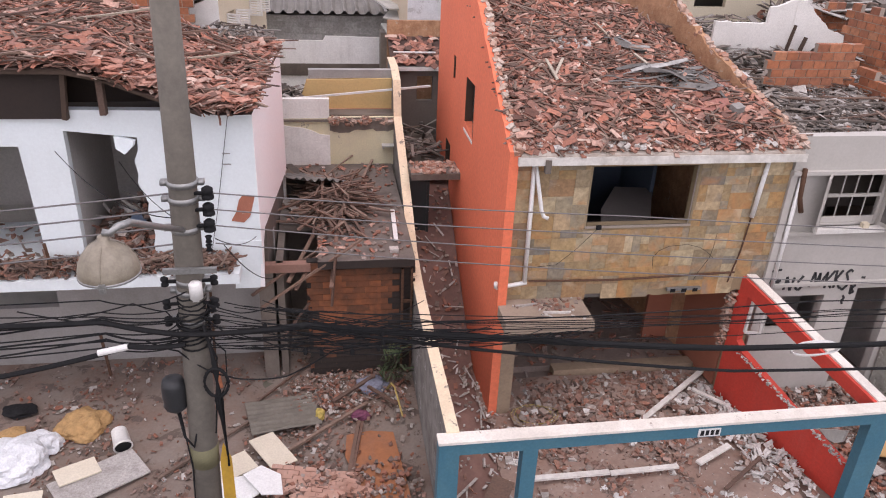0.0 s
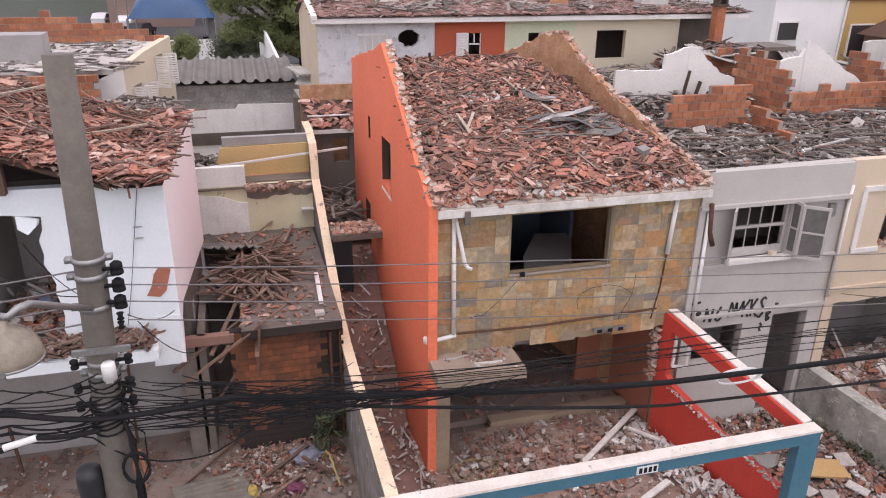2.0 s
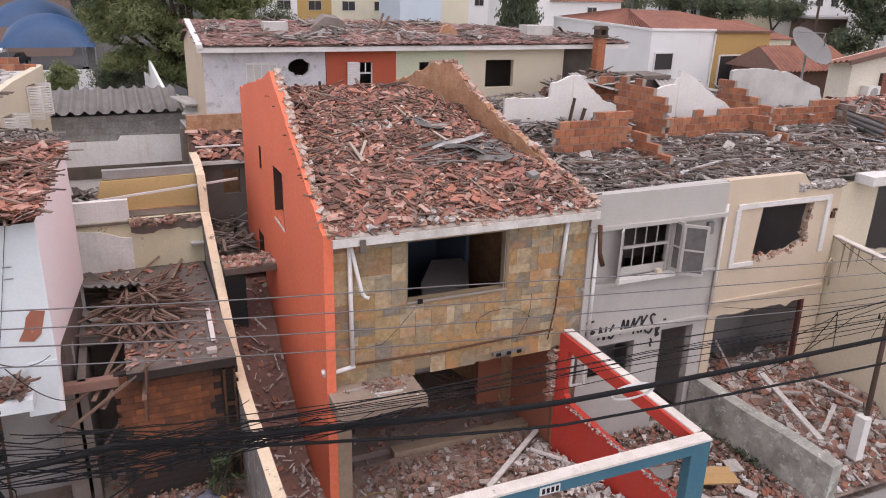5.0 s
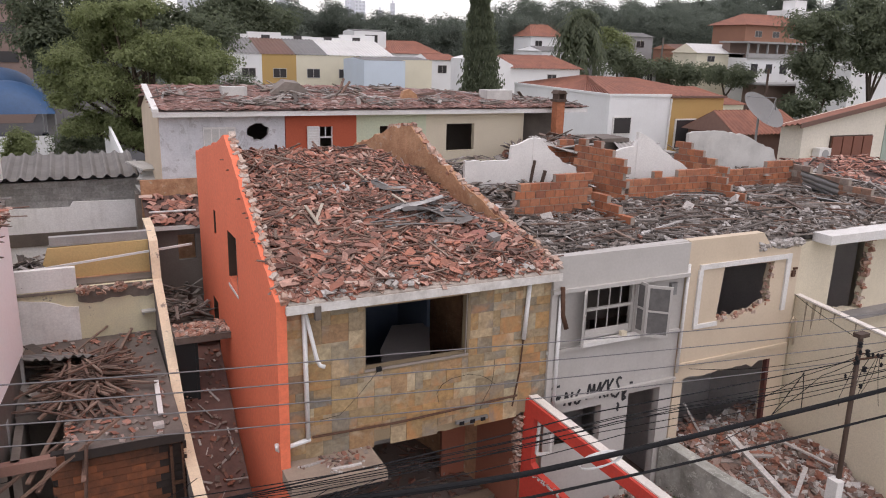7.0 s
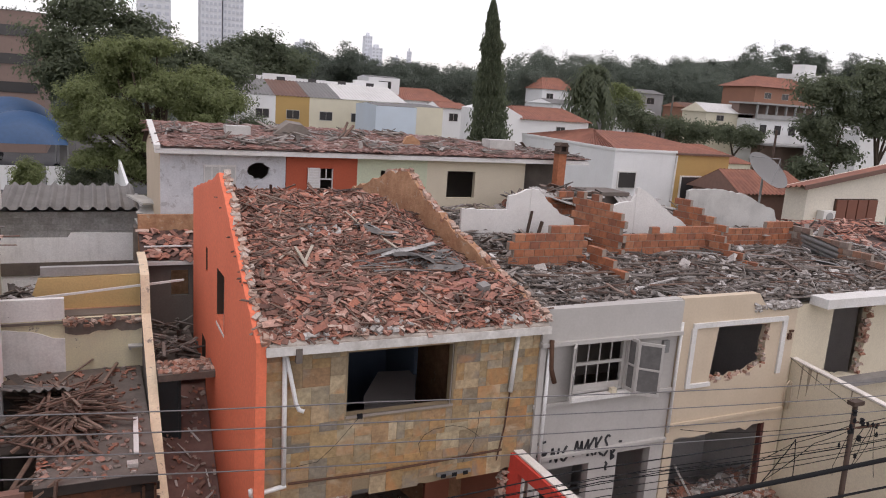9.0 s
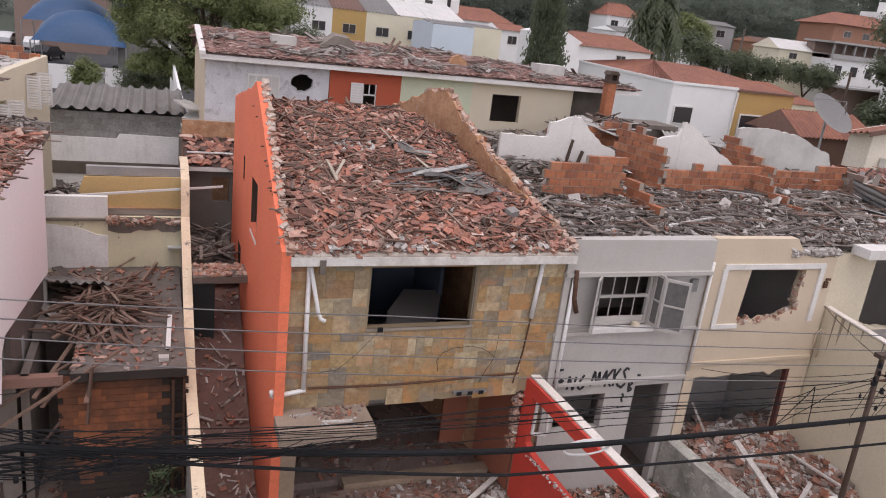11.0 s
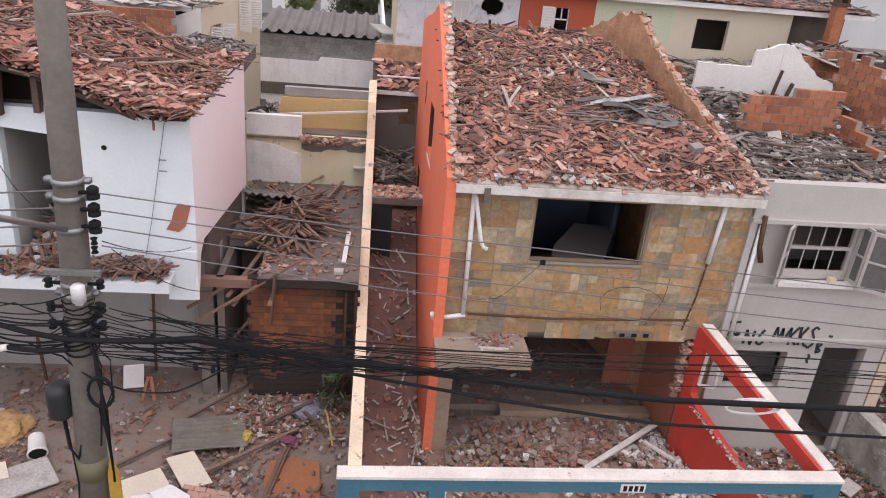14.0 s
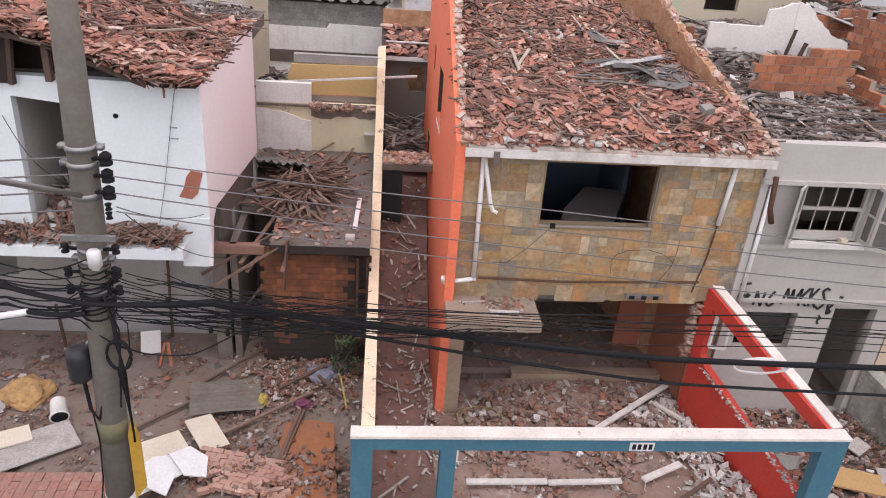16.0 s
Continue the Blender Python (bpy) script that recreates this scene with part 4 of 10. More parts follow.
PATCHY = paint("patched_white_render", (0.66, 0.66, 0.66), (0.46, 0.46, 0.47), 0.85, 20, 1.3, 0.8, 0.5, (0.27, 0.265, 0.26), bare=(0.45, 0.44, 0.43), bare_amount=0.56)
terrace = thing("terraced_houses", "row of terraced houses with white, orange and pale green fronts", "house")
for x0, x1, m, hs in ((-0.6, 2.88, PATCHY, "round"), (2.9, 5.1, "o", "sash"), (5.1, 7.45, "g", "wide"), (7.45, 9.95, CREAM_PALE, "hole"), (9.95, 11.1, CREAM_PALE, None)):
    if m == "o":
        m = paint("burnt_orange_paint", (0.47, 0.10, 0.045), (0.38, 0.08, 0.036), 0.8, 20, 0.7, 0.5, 0.2, (0.25, 0.08, 0.05))
    elif m == "g":
        m = paint("pale_green_paint", (0.58, 0.62, 0.44), (0.5, 0.52, 0.38), 0.8, 20, 0.7, 0.5, 0.2, (0.4, 0.4, 0.3))
    hole = {"round": [[(2.74 - x0 - 0.63 + (0.29 + 0.06 * math.sin(a * 2.3) + (0.08 if a in (7, 8, 11) else 0)) * math.cos(a * 0.393), 7.25 + (0.25 + 0.05 * math.sin(a * 3.1)) * math.sin(a * 0.393)) for a in range(16)]],
            "sash": [rect(3.92 - x0, 4.34 - x0, 6.72, 7.36)], "wide": [rect(5.87 - x0, 6.8 - x0, 6.6, 7.34)], "hole": [rect(8.18 - x0, 9.2 - x0, 6.5, 7.37)], None: []}[hs]
    wall("front_wall", (x0, 10.4), (x1, 10.4), rect(0, x1 - x0, 0, 7.78), hole, 0.18, m, terrace)
part("room_wall", Shape().box((-0.5, 12.6, 0), (13.3, 12.7, 7.8)), DARKWALL, terrace)
part("room_wall", Shape().box((-0.6, 10.58, 0), (-0.45, 14, 7.8)), DARKWALL, terrace)
# Tan end wall stands back; its shade is painted with the dark concrete colour.
wall("front_wall", (11.1, 11.3), (13.3, 11.3), rect(0, 2.2, 0, 7.78), [], 0.18, CONC_DARK, terrace)
part("eave_slab", Shape().box((-0.75, 10.05, 7.72), (13.45, 10.4, 7.86)), OFFWHITE, terrace, "white concrete eave")
part("side_wall", Shape().prism([(-0.62, 10.4, 0), (-0.62, 15.8, 0), (-0.62, 15.8, 7.8), (-0.62, 13.1, 8.3), (-0.62, 10.4, 7.8)], (0.02, 0, 0)), CREAM, terrace)
s = Shape()
for j in range(9):
    for i in range(41):
        x, y = -0.75 + 14.2 * i / 40, 10.02 + 5.9 * j / 8
        s.v.append((x, y, 7.88 + (terr_pitch(x) * (y - 10.02) if y < 13.1 else 3.08 * terr_pitch(x) - 0.29 * (y - 13.1)) + 0.04 * noise.noise(Vector((x, y, 1)))))
s.f = [(j * 41 + i, j * 41 + i + 1, (j + 1) * 41 + i + 1, (j + 1) * 41 + i) for j in range(8) for i in range(40)]
part("roof_bed", s, GAPSHADE, terrace, "", True)


# ---- loose pieces: broken tiles, laths, lumps ----
def shard_points(rnd, ln, wd):
    """A broken piece of curved clay roof tile, hollow side down."""
    arch, th = wd * rnd.uniform(0.0, 0.09), 0.014
    e0, e1 = [rnd.uniform(-0.12, 0.12) * ln for _ in range(4)], [rnd.uniform(-0.12, 0.12) * ln for _ in range(4)]
    xs = (-0.5, -0.2, 0.2, 0.5)
    hs = (0.0, arch, arch, 0.0)
    up = [(x * wd, -ln / 2 + e0[i], hs[i]) for i, x in enumerate(xs)] + [(x * wd, ln / 2 + e1[i], hs[i]) for i, x in enumerate(xs)]
    lo = [(x, y, z - th) for x, y, z in up]
    f = [(i, i + 1, i + 5, i + 4) for i in range(3)] + [(i + 9, i + 8, i + 12, i + 13) for i in range(3)]
    f += [(i + 1, i, i + 8, i + 9) for i in range(3)] + [(i + 4, i + 5, i + 13, i + 12) for i in range(3)] + [(0, 4, 12, 8), (7, 3, 11, 15)]
    return up + lo, f


def lump_points(rnd, sx, sy, sz):
    """A broken lump: a box with knocked corners."""
    v = [(x * sx * rnd.uniform(0.28, 0.55), y * sy * rnd.uniform(0.28, 0.55), z * sz * rnd.uniform(0.3, 0.55)) for z in (-1, 1) for x, y in ((-1, -1), (1, -1), (1, 1), (-1, 1))]
    return v, [(3, 2, 1, 0), (4, 5, 6, 7), (0, 1, 5, 4), (1, 2, 6, 5), (2, 3, 7, 6), (3, 0, 4, 7)]


def lath_points(rnd, ln, w, h):
    bend = rnd.uniform(-0.02, 0.02) * ln
    v = [(x * ln / 2 + (rnd.uniform(-0.03, 0.03) if x else 0), y * w / 2 * rnd.uniform(0.8, 1.1), z * h / 2 + (0 if x else bend)) for x in (-1, 0, 1) for y, z in ((-1, -1), (1, -1), (1, 1), (-1, 1))]
    f = [(i * 4 + k, i * 4 + (k + 1) % 4, (i + 1) * 4 + (k + 1) % 4, (i + 1) * 4 + k) for i in range(2) for k in range(4)] + [(3, 2, 1, 0), (8, 9, 10, 11)]
    return v, f


_r = random.Random(77)
SHARDS = []
for _ in range(10):
    _s = Shape().add(*shard_points(_r, _r.uniform(0.07, 0.16), _r.uniform(0.18, 0.42)))
    SHARDS.append(_s.mesh("roof_tile"))
    SHARDS[-1].materials.append(TILES)
LATHS = []
for _ in range(8):
    _s = Shape().add(*lath_points(_r, 1.0, 0.045, 0.03))
    LATHS.append(_s.mesh("lath"))
    LATHS[-1].materials.append(WOODBITS)


def lie(rnd, x, y, z, dzdx=0.0, dzdy=0.0, tilt=14, yaw=None):
    """A pose on a slope, turned at random."""
    n = Vector((-dzdx, -dzdy, 1)).normalized()
    q = Vector((0, 0, 1)).rotation_difference(n).to_matrix().to_4x4()
    a = rnd.uniform(0, 360) if yaw is None else yaw
    return Matrix.Translation((x, y, z)) @ q @ pose(0, 0, 0, rnd.gauss(0, tilt), rnd.gauss(0, tilt), a)


def loose(shape, m, pts):
    v, f = pts
    shape.add([m @ Vector(p) for p in v], f)


def slope(fn, x, y):
    return (fn(x + 0.05, y) - fn(x - 0.05, y)) / 0.1, (fn(x, y + 0.05) - fn(x, y - 0.05)) / 0.1


def tile_cover(parent, fn, where, n_parts, n_rest, rnd, lift=0.09):
    """Broken tiles over a bed: some as parts, the rest as one joined part."""
    for i in range(n_parts):
        x, y = where(rnd, True)
        sx, sy = slope(fn, x, y)
        o = put("roof_tile", SHARDS[rnd.randrange(10)], None, parent)
        o.matrix_basis = lie(rnd, x, y, fn(x, y) + rnd.uniform(0.05, 0.05 + lift), sx, sy, 17, rnd.gauss(0, 34)) @ Matrix.Diagonal((*[rnd.uniform(0.6, 1.0)] * 3, 1))
    s, s2 = Shape(), Shape()
    for i in range(n_rest):
        x, y = where(rnd, False)
        sx, sy = slope(fn, x, y)
        k = rnd.random()
        if k < 0.8:
            loose(s, lie(rnd, x, y, fn(x, y) + rnd.uniform(0.0, lift), sx, sy, 21, rnd.gauss(0, 34)), shard_points(rnd, rnd.uniform(0.03, 0.1), rnd.choice((0.05, 0.07, 0.1, 0.14, 0.19, 0.25, 0.33)) * rnd.uniform(0.8, 1.15)))
        elif k < 0.93:
            loose(s2, lie(rnd, x, y, fn(x, y) + rnd.uniform(0.02, lift + 0.03), sx, sy, 7, rnd.gauss(0, 38)), lath_points(rnd, rnd.uniform(0.2, 0.85), rnd.uniform(0.018, 0.045), 0.018))
        else:
            loose(s, lie(rnd, x, y, fn(x, y) + rnd.uniform(0.02, lift), sx, sy, 14), lump_points(rnd, rnd.uniform(0.05, 0.13), rnd.uniform(0.04, 0.1), 0.05))
    part("broken_tiles", s, TILES, parent, "heaped shards of red-brown clay tile", kind="stuff")
    part("batten_litter", s2, WOODBITS, parent, "splintered roof battens", kind="stuff")


def main_where(rnd, near):
    y = rnd.uniform(-0.2, 1.1) if near else rnd.uniform(-0.15, 4.6)
    return rnd.uniform(0.26, gable_x(y) - 0.05), y


RR = random.Random(5)
PALELATH = pieces("pale_lath_wood", ((0.0, (0.42, 0.35, 0.27)), (0.5, (0.5, 0.43, 0.35)), (1.0, (0.36, 0.29, 0.22))))
tile_cover(orange_house, roof_z, main_where, 290, 12500, RR, 0.17)
for i in range(90):
    x, y = main_where(RR, False)
    sx, sy = slope(roof_z, x, y)
    o = put("lath", LATHS[RR.randrange(8)], None, orange_house)
    o.matrix_basis = lie(RR, x, y, roof_z(x, y) + 0.15, sx, sy, 5) @ Matrix.Diagonal((RR.uniform(0.2, 0.75), RR.uniform(0.35, 0.8), 0.7, 1))
SHEET = pieces("torn_roofing_felt", ((0.0, (0.05, 0.045, 0.041)), (0.2, (0.20, 0.187, 0.172)), (0.38, (0.065, 0.058, 0.053)), (0.55, (0.30, 0.285, 0.265)), (0.72, (0.09, 0.082, 0.075)), (0.88, (0.46, 0.445, 0.42)), (1.0, (0.14, 0.13, 0.12))), 0.8, 9, (0.07, 0.06, 0.053), 0.75)


def torn_sheet(shape, rnd, x, y, z, a, ln, wd):
    """A twisted strip of sheeting: bent along its length, with torn edges."""
    m = Matrix.Translation((x, y, z)) @ pose(0, 0, 0, 20, rnd.gauss(0, 7), a)
    n, tw, hgt = 8, rnd.uniform(-1.1, 1.1), rnd.uniform(0.008, 0.035)
    o = len(shape.v)
    for k in range(n + 1):
        f = k / n
        w = wd * (0.5 + 0.5 * math.sin(math.pi * min(1, 0.25 + 0.75 * f))) * rnd.uniform(0.7, 1.15)
        t = tw * (f - 0.5)
        for sg in (-1, 1):
            for th in (0.0, -0.008):
                shape.v.append(m @ Vector((ln * (f - 0.5), sg * w / 2 * math.cos(t), hgt * math.sin(f * 7 + tw) + sg * w / 2 * math.sin(t) + th)))
    for k in range(n):
        b = o + 4 * k
        shape.f += [(b, b + 2, b + 6, b + 4), (b + 1, b + 5, b + 7, b + 3), (b, b + 4, b + 5, b + 1), (b + 2, b + 3, b + 7, b + 6)]


def strip(pa, pb, w, lift=0.06):
    """One torn strip of sheeting from pa to pb, both (x, y) on the tiles."""
    sh = Shape()
    (xa, ya), (xb, yb) = pa, pb
    torn_sheet(sh, RR, (xa + xb) / 2, (ya + yb) / 2, max(roof_z((xa + xb) / 2, (ya + yb) / 2), (roof_z(xa, ya) + roof_z(xb, yb)) / 2) + 0.17 + lift, math.degrees(math.atan2(yb - ya, xb - xa)), math.dist(pa, pb), w)
    part("torn_sheet", sh, SHEET, orange_house, "twisted strip of dark grey sheeting")


for pa, pb, w in (((2.41, 1.6), (4.2, 2.1), 0.09), ((1.98, 1.51), (3.65, 1.41), 0.05), ((2.43, 1.22), (4.03, 1.06), 0.045), ((4.4, 1.85), (4.32, 0.8), 0.06), ((2.7, 1.62), (3.9, 1.78), 0.16), ((2.9, 1.5), (4.0, 1.6), 0.2), ((3.3, 1.9), (3.9, 1.25), 0.08), ((3.9, 2.05), (3.4, 1.4), 0.07), ((3.2, 1.35), (4.15, 1.5), 0.3),
                  ((3.45, 1.3), (4.2, 1.05), 0.26), ((3.95, 1.75), (4.3, 1.1), 0.12), ((2.5, 1.5), (3.3, 1.75), 0.05), ((3.6, 1.75), (4.3, 1.9), 0.1), ((2.5, 2.56), (3.17, 2.13), 0.2), ((2.45, 2.45), (2.83, 2.65), 0.16), ((2.75, 2.6), (3.3, 2.25), 0.1), ((2.85, 2.3), (3.2, 2.15), 0.12), ((2.2, 1.4), (2.9, 1.3), 0.03), ((2.1, 1.55), (2.6, 1.2), 0.03)):
    strip(pa, pb, w, RR.uniform(0.0, 0.09))
for i in range(26):
    x, y = RR.gauss(3.7, 0.3), RR.gauss(1.5, 0.17)
    a, ln = radians(RR.gauss(0, 50)), RR.uniform(0.12, 0.35)
    strip((x, y), (min(x + ln * math.cos(a), gable_x(y) - 0.2), y + ln * math.sin(a)), RR.choice((0.03, 0.06, 0.12)), RR.uniform(0.0, 0.1))
REDTIN = paint("rust_red_sheet", (0.34, 0.13, 0.10), (0.25, 0.12, 0.09), 0.7, 12, 2.0, 0.8)
s = Shape()
torn_sheet(s, RR, 3.9, 0.66, roof_z(3.9, 0.66) + 0.21, 5, 0.8, 0.28)
part("red_sheet", s, REDTIN, orange_house, "bent rust-red sheet on the tiles")
part("roof_block", Shape().brick(lie(RR, 4.4, 0.55, roof_z(4.4, 0.55) + 0.22, 0, 0.3, 8, 20), 0.22, 0.17, 0.16), CONCRETE, orange_house, "grey concrete lump beside the party wall")
for (x, y, a, ln) in ((0.86, 1.69, 51, 0.38), (1.14, 1.63, -82, 0.6), (1.32, 1.73, 62, 0.55), (2.49, 2.82, -72, 0.5), (3.05, 1.86, -62, 0.55)):
    s = Shape()
    loose(s, lie(RR, x, y, roof_z(x, y) + 0.22, 0, 0.42, 2, a), lath_points(RR, ln, 0.04 if ln < 0.52 else 0.055, 0.025))
    part("pale_lath", s, PALELATH, orange_house, "pale splintered lath")
s = Shape()
for i in range(230):
    k = RR.random()
    x, y = (RR.choice((RR.uniform(0.3, 5.2), RR.gauss(1.9, 0.25), RR.gauss(0.9, 0.15), RR.gauss(4.6, 0.2))), RR.uniform(-0.22, 0.05)) if k < 0.45 else (RR.uniform(1.35, 2.2), RR.uniform(2.4, 2.7)) if k < 0.65 else main_where(RR, False)
    loose(s, lie(RR, x, y, roof_z(x, y) + RR.uniform(0.04, 0.14), 0, 0.3, 20), lump_points(RR, RR.uniform(0.05, 0.2), RR.uniform(0.05, 0.14), 0.05))
part("plaster", s, PALEBITS, orange_house, "pale plaster lumps", kind="stuff")
CROWNBITS = pieces("pinkish_broken_brick", ((0.0, (0.42, 0.20, 0.13)), (0.3, (0.52, 0.40, 0.32)), (0.55, (0.36, 0.16, 0.10)), (0.8, (0.56, 0.48, 0.41)), (1.0, (0.30, 0.15, 0.10))), 0.92, 20, (0.2, 0.13, 0.1), 0.4)
EAVEMORTAR = paint("crumbled_lime_mortar", (0.50, 0.44, 0.38), (0.34, 0.27, 0.22), 0.95, 10, 4.0, 0.9, relief=1.2)
for (x0, x1, dep) in ((0.2, 5.45, 0.05), (0.62, 1.2, 0.2), (1.7, 2.55, 0.34), (2.9, 3.3, 0.14), (3.6, 4.3, 0.24), (4.55, 5.35, 0.2)):
    s = Shape()
    n = 18 if x1 - x0 < 2 else 70
    for k in range(n + 1):
        x = x0 + (x1 - x0) * k / n
        b = 0.02 + dep * math.sin(math.pi * k / n) ** 0.7 * (0.75 + 0.5 * noise.noise(Vector((x * 6, 1.5, 0))))
        lift = 0.03 * noise.noise(Vector((x * 9, 4.5, 0)))
        s.v += [(x, -0.255, 5.60), (x, -0.245, 5.655 + 0.5 * lift), (x, -0.22 + b, 5.70 + 0.48 * b + lift), (x, -0.18 + b, 5.62)]
    s.f = [(4 * k + c, 4 * k + (c + 1) % 4, 4 * k + 4 + (c + 1) % 4, 4 * k + 4 + c) for k in range(n) for c in range(4)] + [(3, 2, 1, 0), (4 * n, 4 * n + 1, 4 * n + 2, 4 * n + 3)]
    part("mortar_patch", s, EAVEMORTAR, orange_house, "crumbling pale mortar along the eave", True)
s, s2 = Shape(), Shape()
for i in range(620):
    x, y = RR.uniform(0.2, 5.4), RR.uniform(-0.2, 0.14)
    loose(s if RR.random() < 0.75 else s2, lie(RR, x, y, max(5.66, roof_z(x, y)) + RR.uniform(0.0, 0.09), 0, 0.42, 14, RR.gauss(0, 40)), shard_points(RR, RR.uniform(0.05, 0.11), RR.uniform(0.1, 0.3)) if RR.random() < 0.7 else lump_points(RR, RR.uniform(0.04, 0.1), 0.06, 0.04))
part("eave_litter", s, TILES, orange_house, "tile shards slipped to the eave", kind="stuff")
part("eave_dust", s2, CROWNBITS, orange_house, "pinkish crumbs at the eave", kind="stuff")
# torn brick crowns on the two side walls
for pf, xf, step in ((prof and [(-0.2, 5.70), (1.0, 6.32), (2.0, 6.88), (3.0, 7.45), (3.85, 7.93)], lambda y: 0.14, 0.16), (gp[:8], lambda y: gable_x(y) + 0.07, 0.17)):
    s = Shape()
    for (ya, za), (yb, zb) in zip(pf, pf[1:]):
        n = max(1, int(math.dist((ya, za), (yb, zb)) / step * 4.2))
        for i in range(n):
            k = (i + RR.random()) / n
            loose(s, lie(RR, xf(ya + (yb - ya) * k) + RR.uniform(-0.04, 0.05), ya + (yb - ya) * k, za + (zb - za) * k + RR.uniform(-0.05, 0.04), 0, (zb - za) / (yb - ya), 12, RR.choice((0, 90)) + RR.gauss(0, 15)), lump_points(RR, RR.uniform(0.08, 0.2), RR.uniform(0.07, 0.14), RR.uniform(0.04, 0.1)))
    part("broken_brick_crown", s, CROWNBITS, orange_house, "jagged broken brick along the wall top", kind="stuff")

# ---- stone cladding on the front: each slab a part ----
RS = random.Random(31)


def clad(x0, x1, z0, z1, y, skip, torn):
    """Random ashlar: rows of differing height cut into slabs."""
    cell = 0.158
    nx, nz = int((x1 - x0) / cell), int((z1 - z0) / cell)
    cx, cz = (x1 - x0) / nx, (z1 - z0) / nz
    used = [[False] * nz for _ in range(nx)]
    meshes = {}
    for i in range(nx):
        for j in range(nz):
            if used[i][j]:
                continue
            w, h = RS.choice(((2, 1), (3, 2), (2, 3), (2, 2), (3, 2), (3, 3), (2, 2), (2, 3), (1, 2), (1, 1), (3, 1), (2, 4))) 
            w, h = min(w, nx - i), min(h, nz - j)
            while h > 1 and any(used[i][j + b] for b in range(h)):
                h -= 1
            while w > 1 and any(used[i + a][j + b] for a in range(w) for b in range(h)):
                w -= 1
            for a in range(w):
                for b in range(h):
                    used[i + a][j + b] = True
            xa, xb, za, zb = x0 + i * cx, x0 + (i + w) * cx, z0 + j * cz, z0 + (j + h) * cz
            boxes = [(xa, xb, za, zb)]
            sx0, sx1, sz0, sz1 = skip
            if xb > sx0 and xa < sx1 and zb > sz0 and za < sz1:
                boxes = []
                if xa < sx0 - 0.04:
                    boxes.append((xa, sx0, za, zb))
                if xb > sx1 + 0.04:
                    boxes.append((sx1, xb, za, zb))
                if za < sz0 - 0.04:
                    boxes.append((max(xa, sx0), min(xb, sx1), za, sz0))
                if zb > sz1 + 0.04:
                    boxes.append((max(xa, sx0), min(xb, sx1), sz1, zb))
            for xa, xb, za, zb in boxes:
                if torn and zb < 2.86 + 0.1 * math.sin(xa * 4.1) + 0.05 * math.sin(xa * 11):
                    continue
                key = (round(xb - xa, 2), round(zb - za, 2))
                if key not in meshes:
                    g, b, d = 0.0008, 0.0015, 0.009
                    u, v = (xb - xa) / 2 - g, (zb - za) / 2 - g
                    sh = Shape().add([(-u, 0, -v), (u, 0, -v), (u, 0, v), (-u, 0, v), (-u + b, -d, -v + b), (u - b, -d, -v + b), (u - b, -d, v - b), (-u + b, -d, v - b)],
                                     [(4, 5, 6, 7), (0, 1, 5, 4), (1, 2, 6, 5), (2, 3, 7, 6), (3, 0, 4, 7)])
                    meshes[key] = sh.mesh("stone")
                    meshes[key].materials.append(STONE)
                o = put("stone", meshes[key], None, orange_house)
                o.matrix_basis = pose((xa + xb) / 2, y + RS.uniform(-0.006, 0.003), (za + zb) / 2, RS.gauss(0, 0.3), RS.gauss(0, 0.4), RS.gauss(0, 0.3))


clad(0.17, 5.43, 2.62, 5.45, 0.0, (1.56, 3.65, 4.1, 5.36), True)
# pipes on the front
part("downpipe", Shape().tube([(0.49, -0.07, 5.42), (0.52, -0.07, 3.1)], 0.042, 10).tube([(0.56, -0.07, 3.08), (-0.02, -0.09, 3.0)], 0.042, 10).tube([(-0.02, -0.09, 3.0), (-0.03, -0.09, 3.12)], 0.042, 10), PVC, orange_house, "white plastic downpipe with an elbow", True)
part("loose_pipe", Shape().tube([(0.51, -0.12, 5.4), (0.67, -0.16, 4.6), (0.72, -0.18, 4.48), (0.8, -0.2, 4.45)], 0.036, 10), PVC, orange_house, "white pipe hanging loose", True)
part("downpipe", Shape().tube([(4.9, -0.06, 5.42), (4.83, -0.06, 4.3)], 0.045, 10), PVC, orange_house, "short white downpipe", True)
for pts in ([(1.83, -0.06, 4.17), (1.42, -0.07, 3.72), (1.1, -0.06, 3.43), (0.74, -0.06, 3.4)], [(3.04, -0.06, 3.26), (2.98, -0.07, 3.5), (3.08, -0.08, 3.66), (3.27, -0.08, 3.75), (3.64, -0.07, 3.77), (3.9, -0.07, 3.7), (4.07, -0.07, 3.6), (4.24, -0.06, 3.45)], [(4.2, -0.06, 3.98), (4.18, -0.08, 3.7), (4.14, -0.08, 3.46), (3.99, -0.07, 3.18), (3.92, -0.06, 2.98)]):
    part("wall_cable", Shape().tube(pts, 0.0045, 5), BLACK, orange_house, "thin black cable hanging on the stone", True)
part("cable_clamp", Shape().box((1.79, -0.07, 4.13), (1.88, -0.02, 4.21)), BLACK, orange_house)
part("conduit", Shape().tube([(4.83, -0.05, 4.3), (4.78, -0.05, 3.6), (4.66, -0.05, 2.9)], 0.016, 6), RUST, orange_house)
part("conduit", Shape().tube([(0.6, -0.06, 3.1), (2.2, -0.07, 3.06), (4.75, -0.06, 3.12)], 0.022, 6), RUST, orange_house, "rusty pipe across the front")
rail = part("socket_rail", Shape().box((3.4, -0.09, 2.77), (4.1, -0.03, 2.83)), METAL, orange_house, "grey metal rail with black sockets")
for x in (3.47, 3.7, 3.93):
    part("socket", Shape().box((x, -0.105, 2.745), (x + 0.1, -0.091, 2.815)), BLACK, rail)
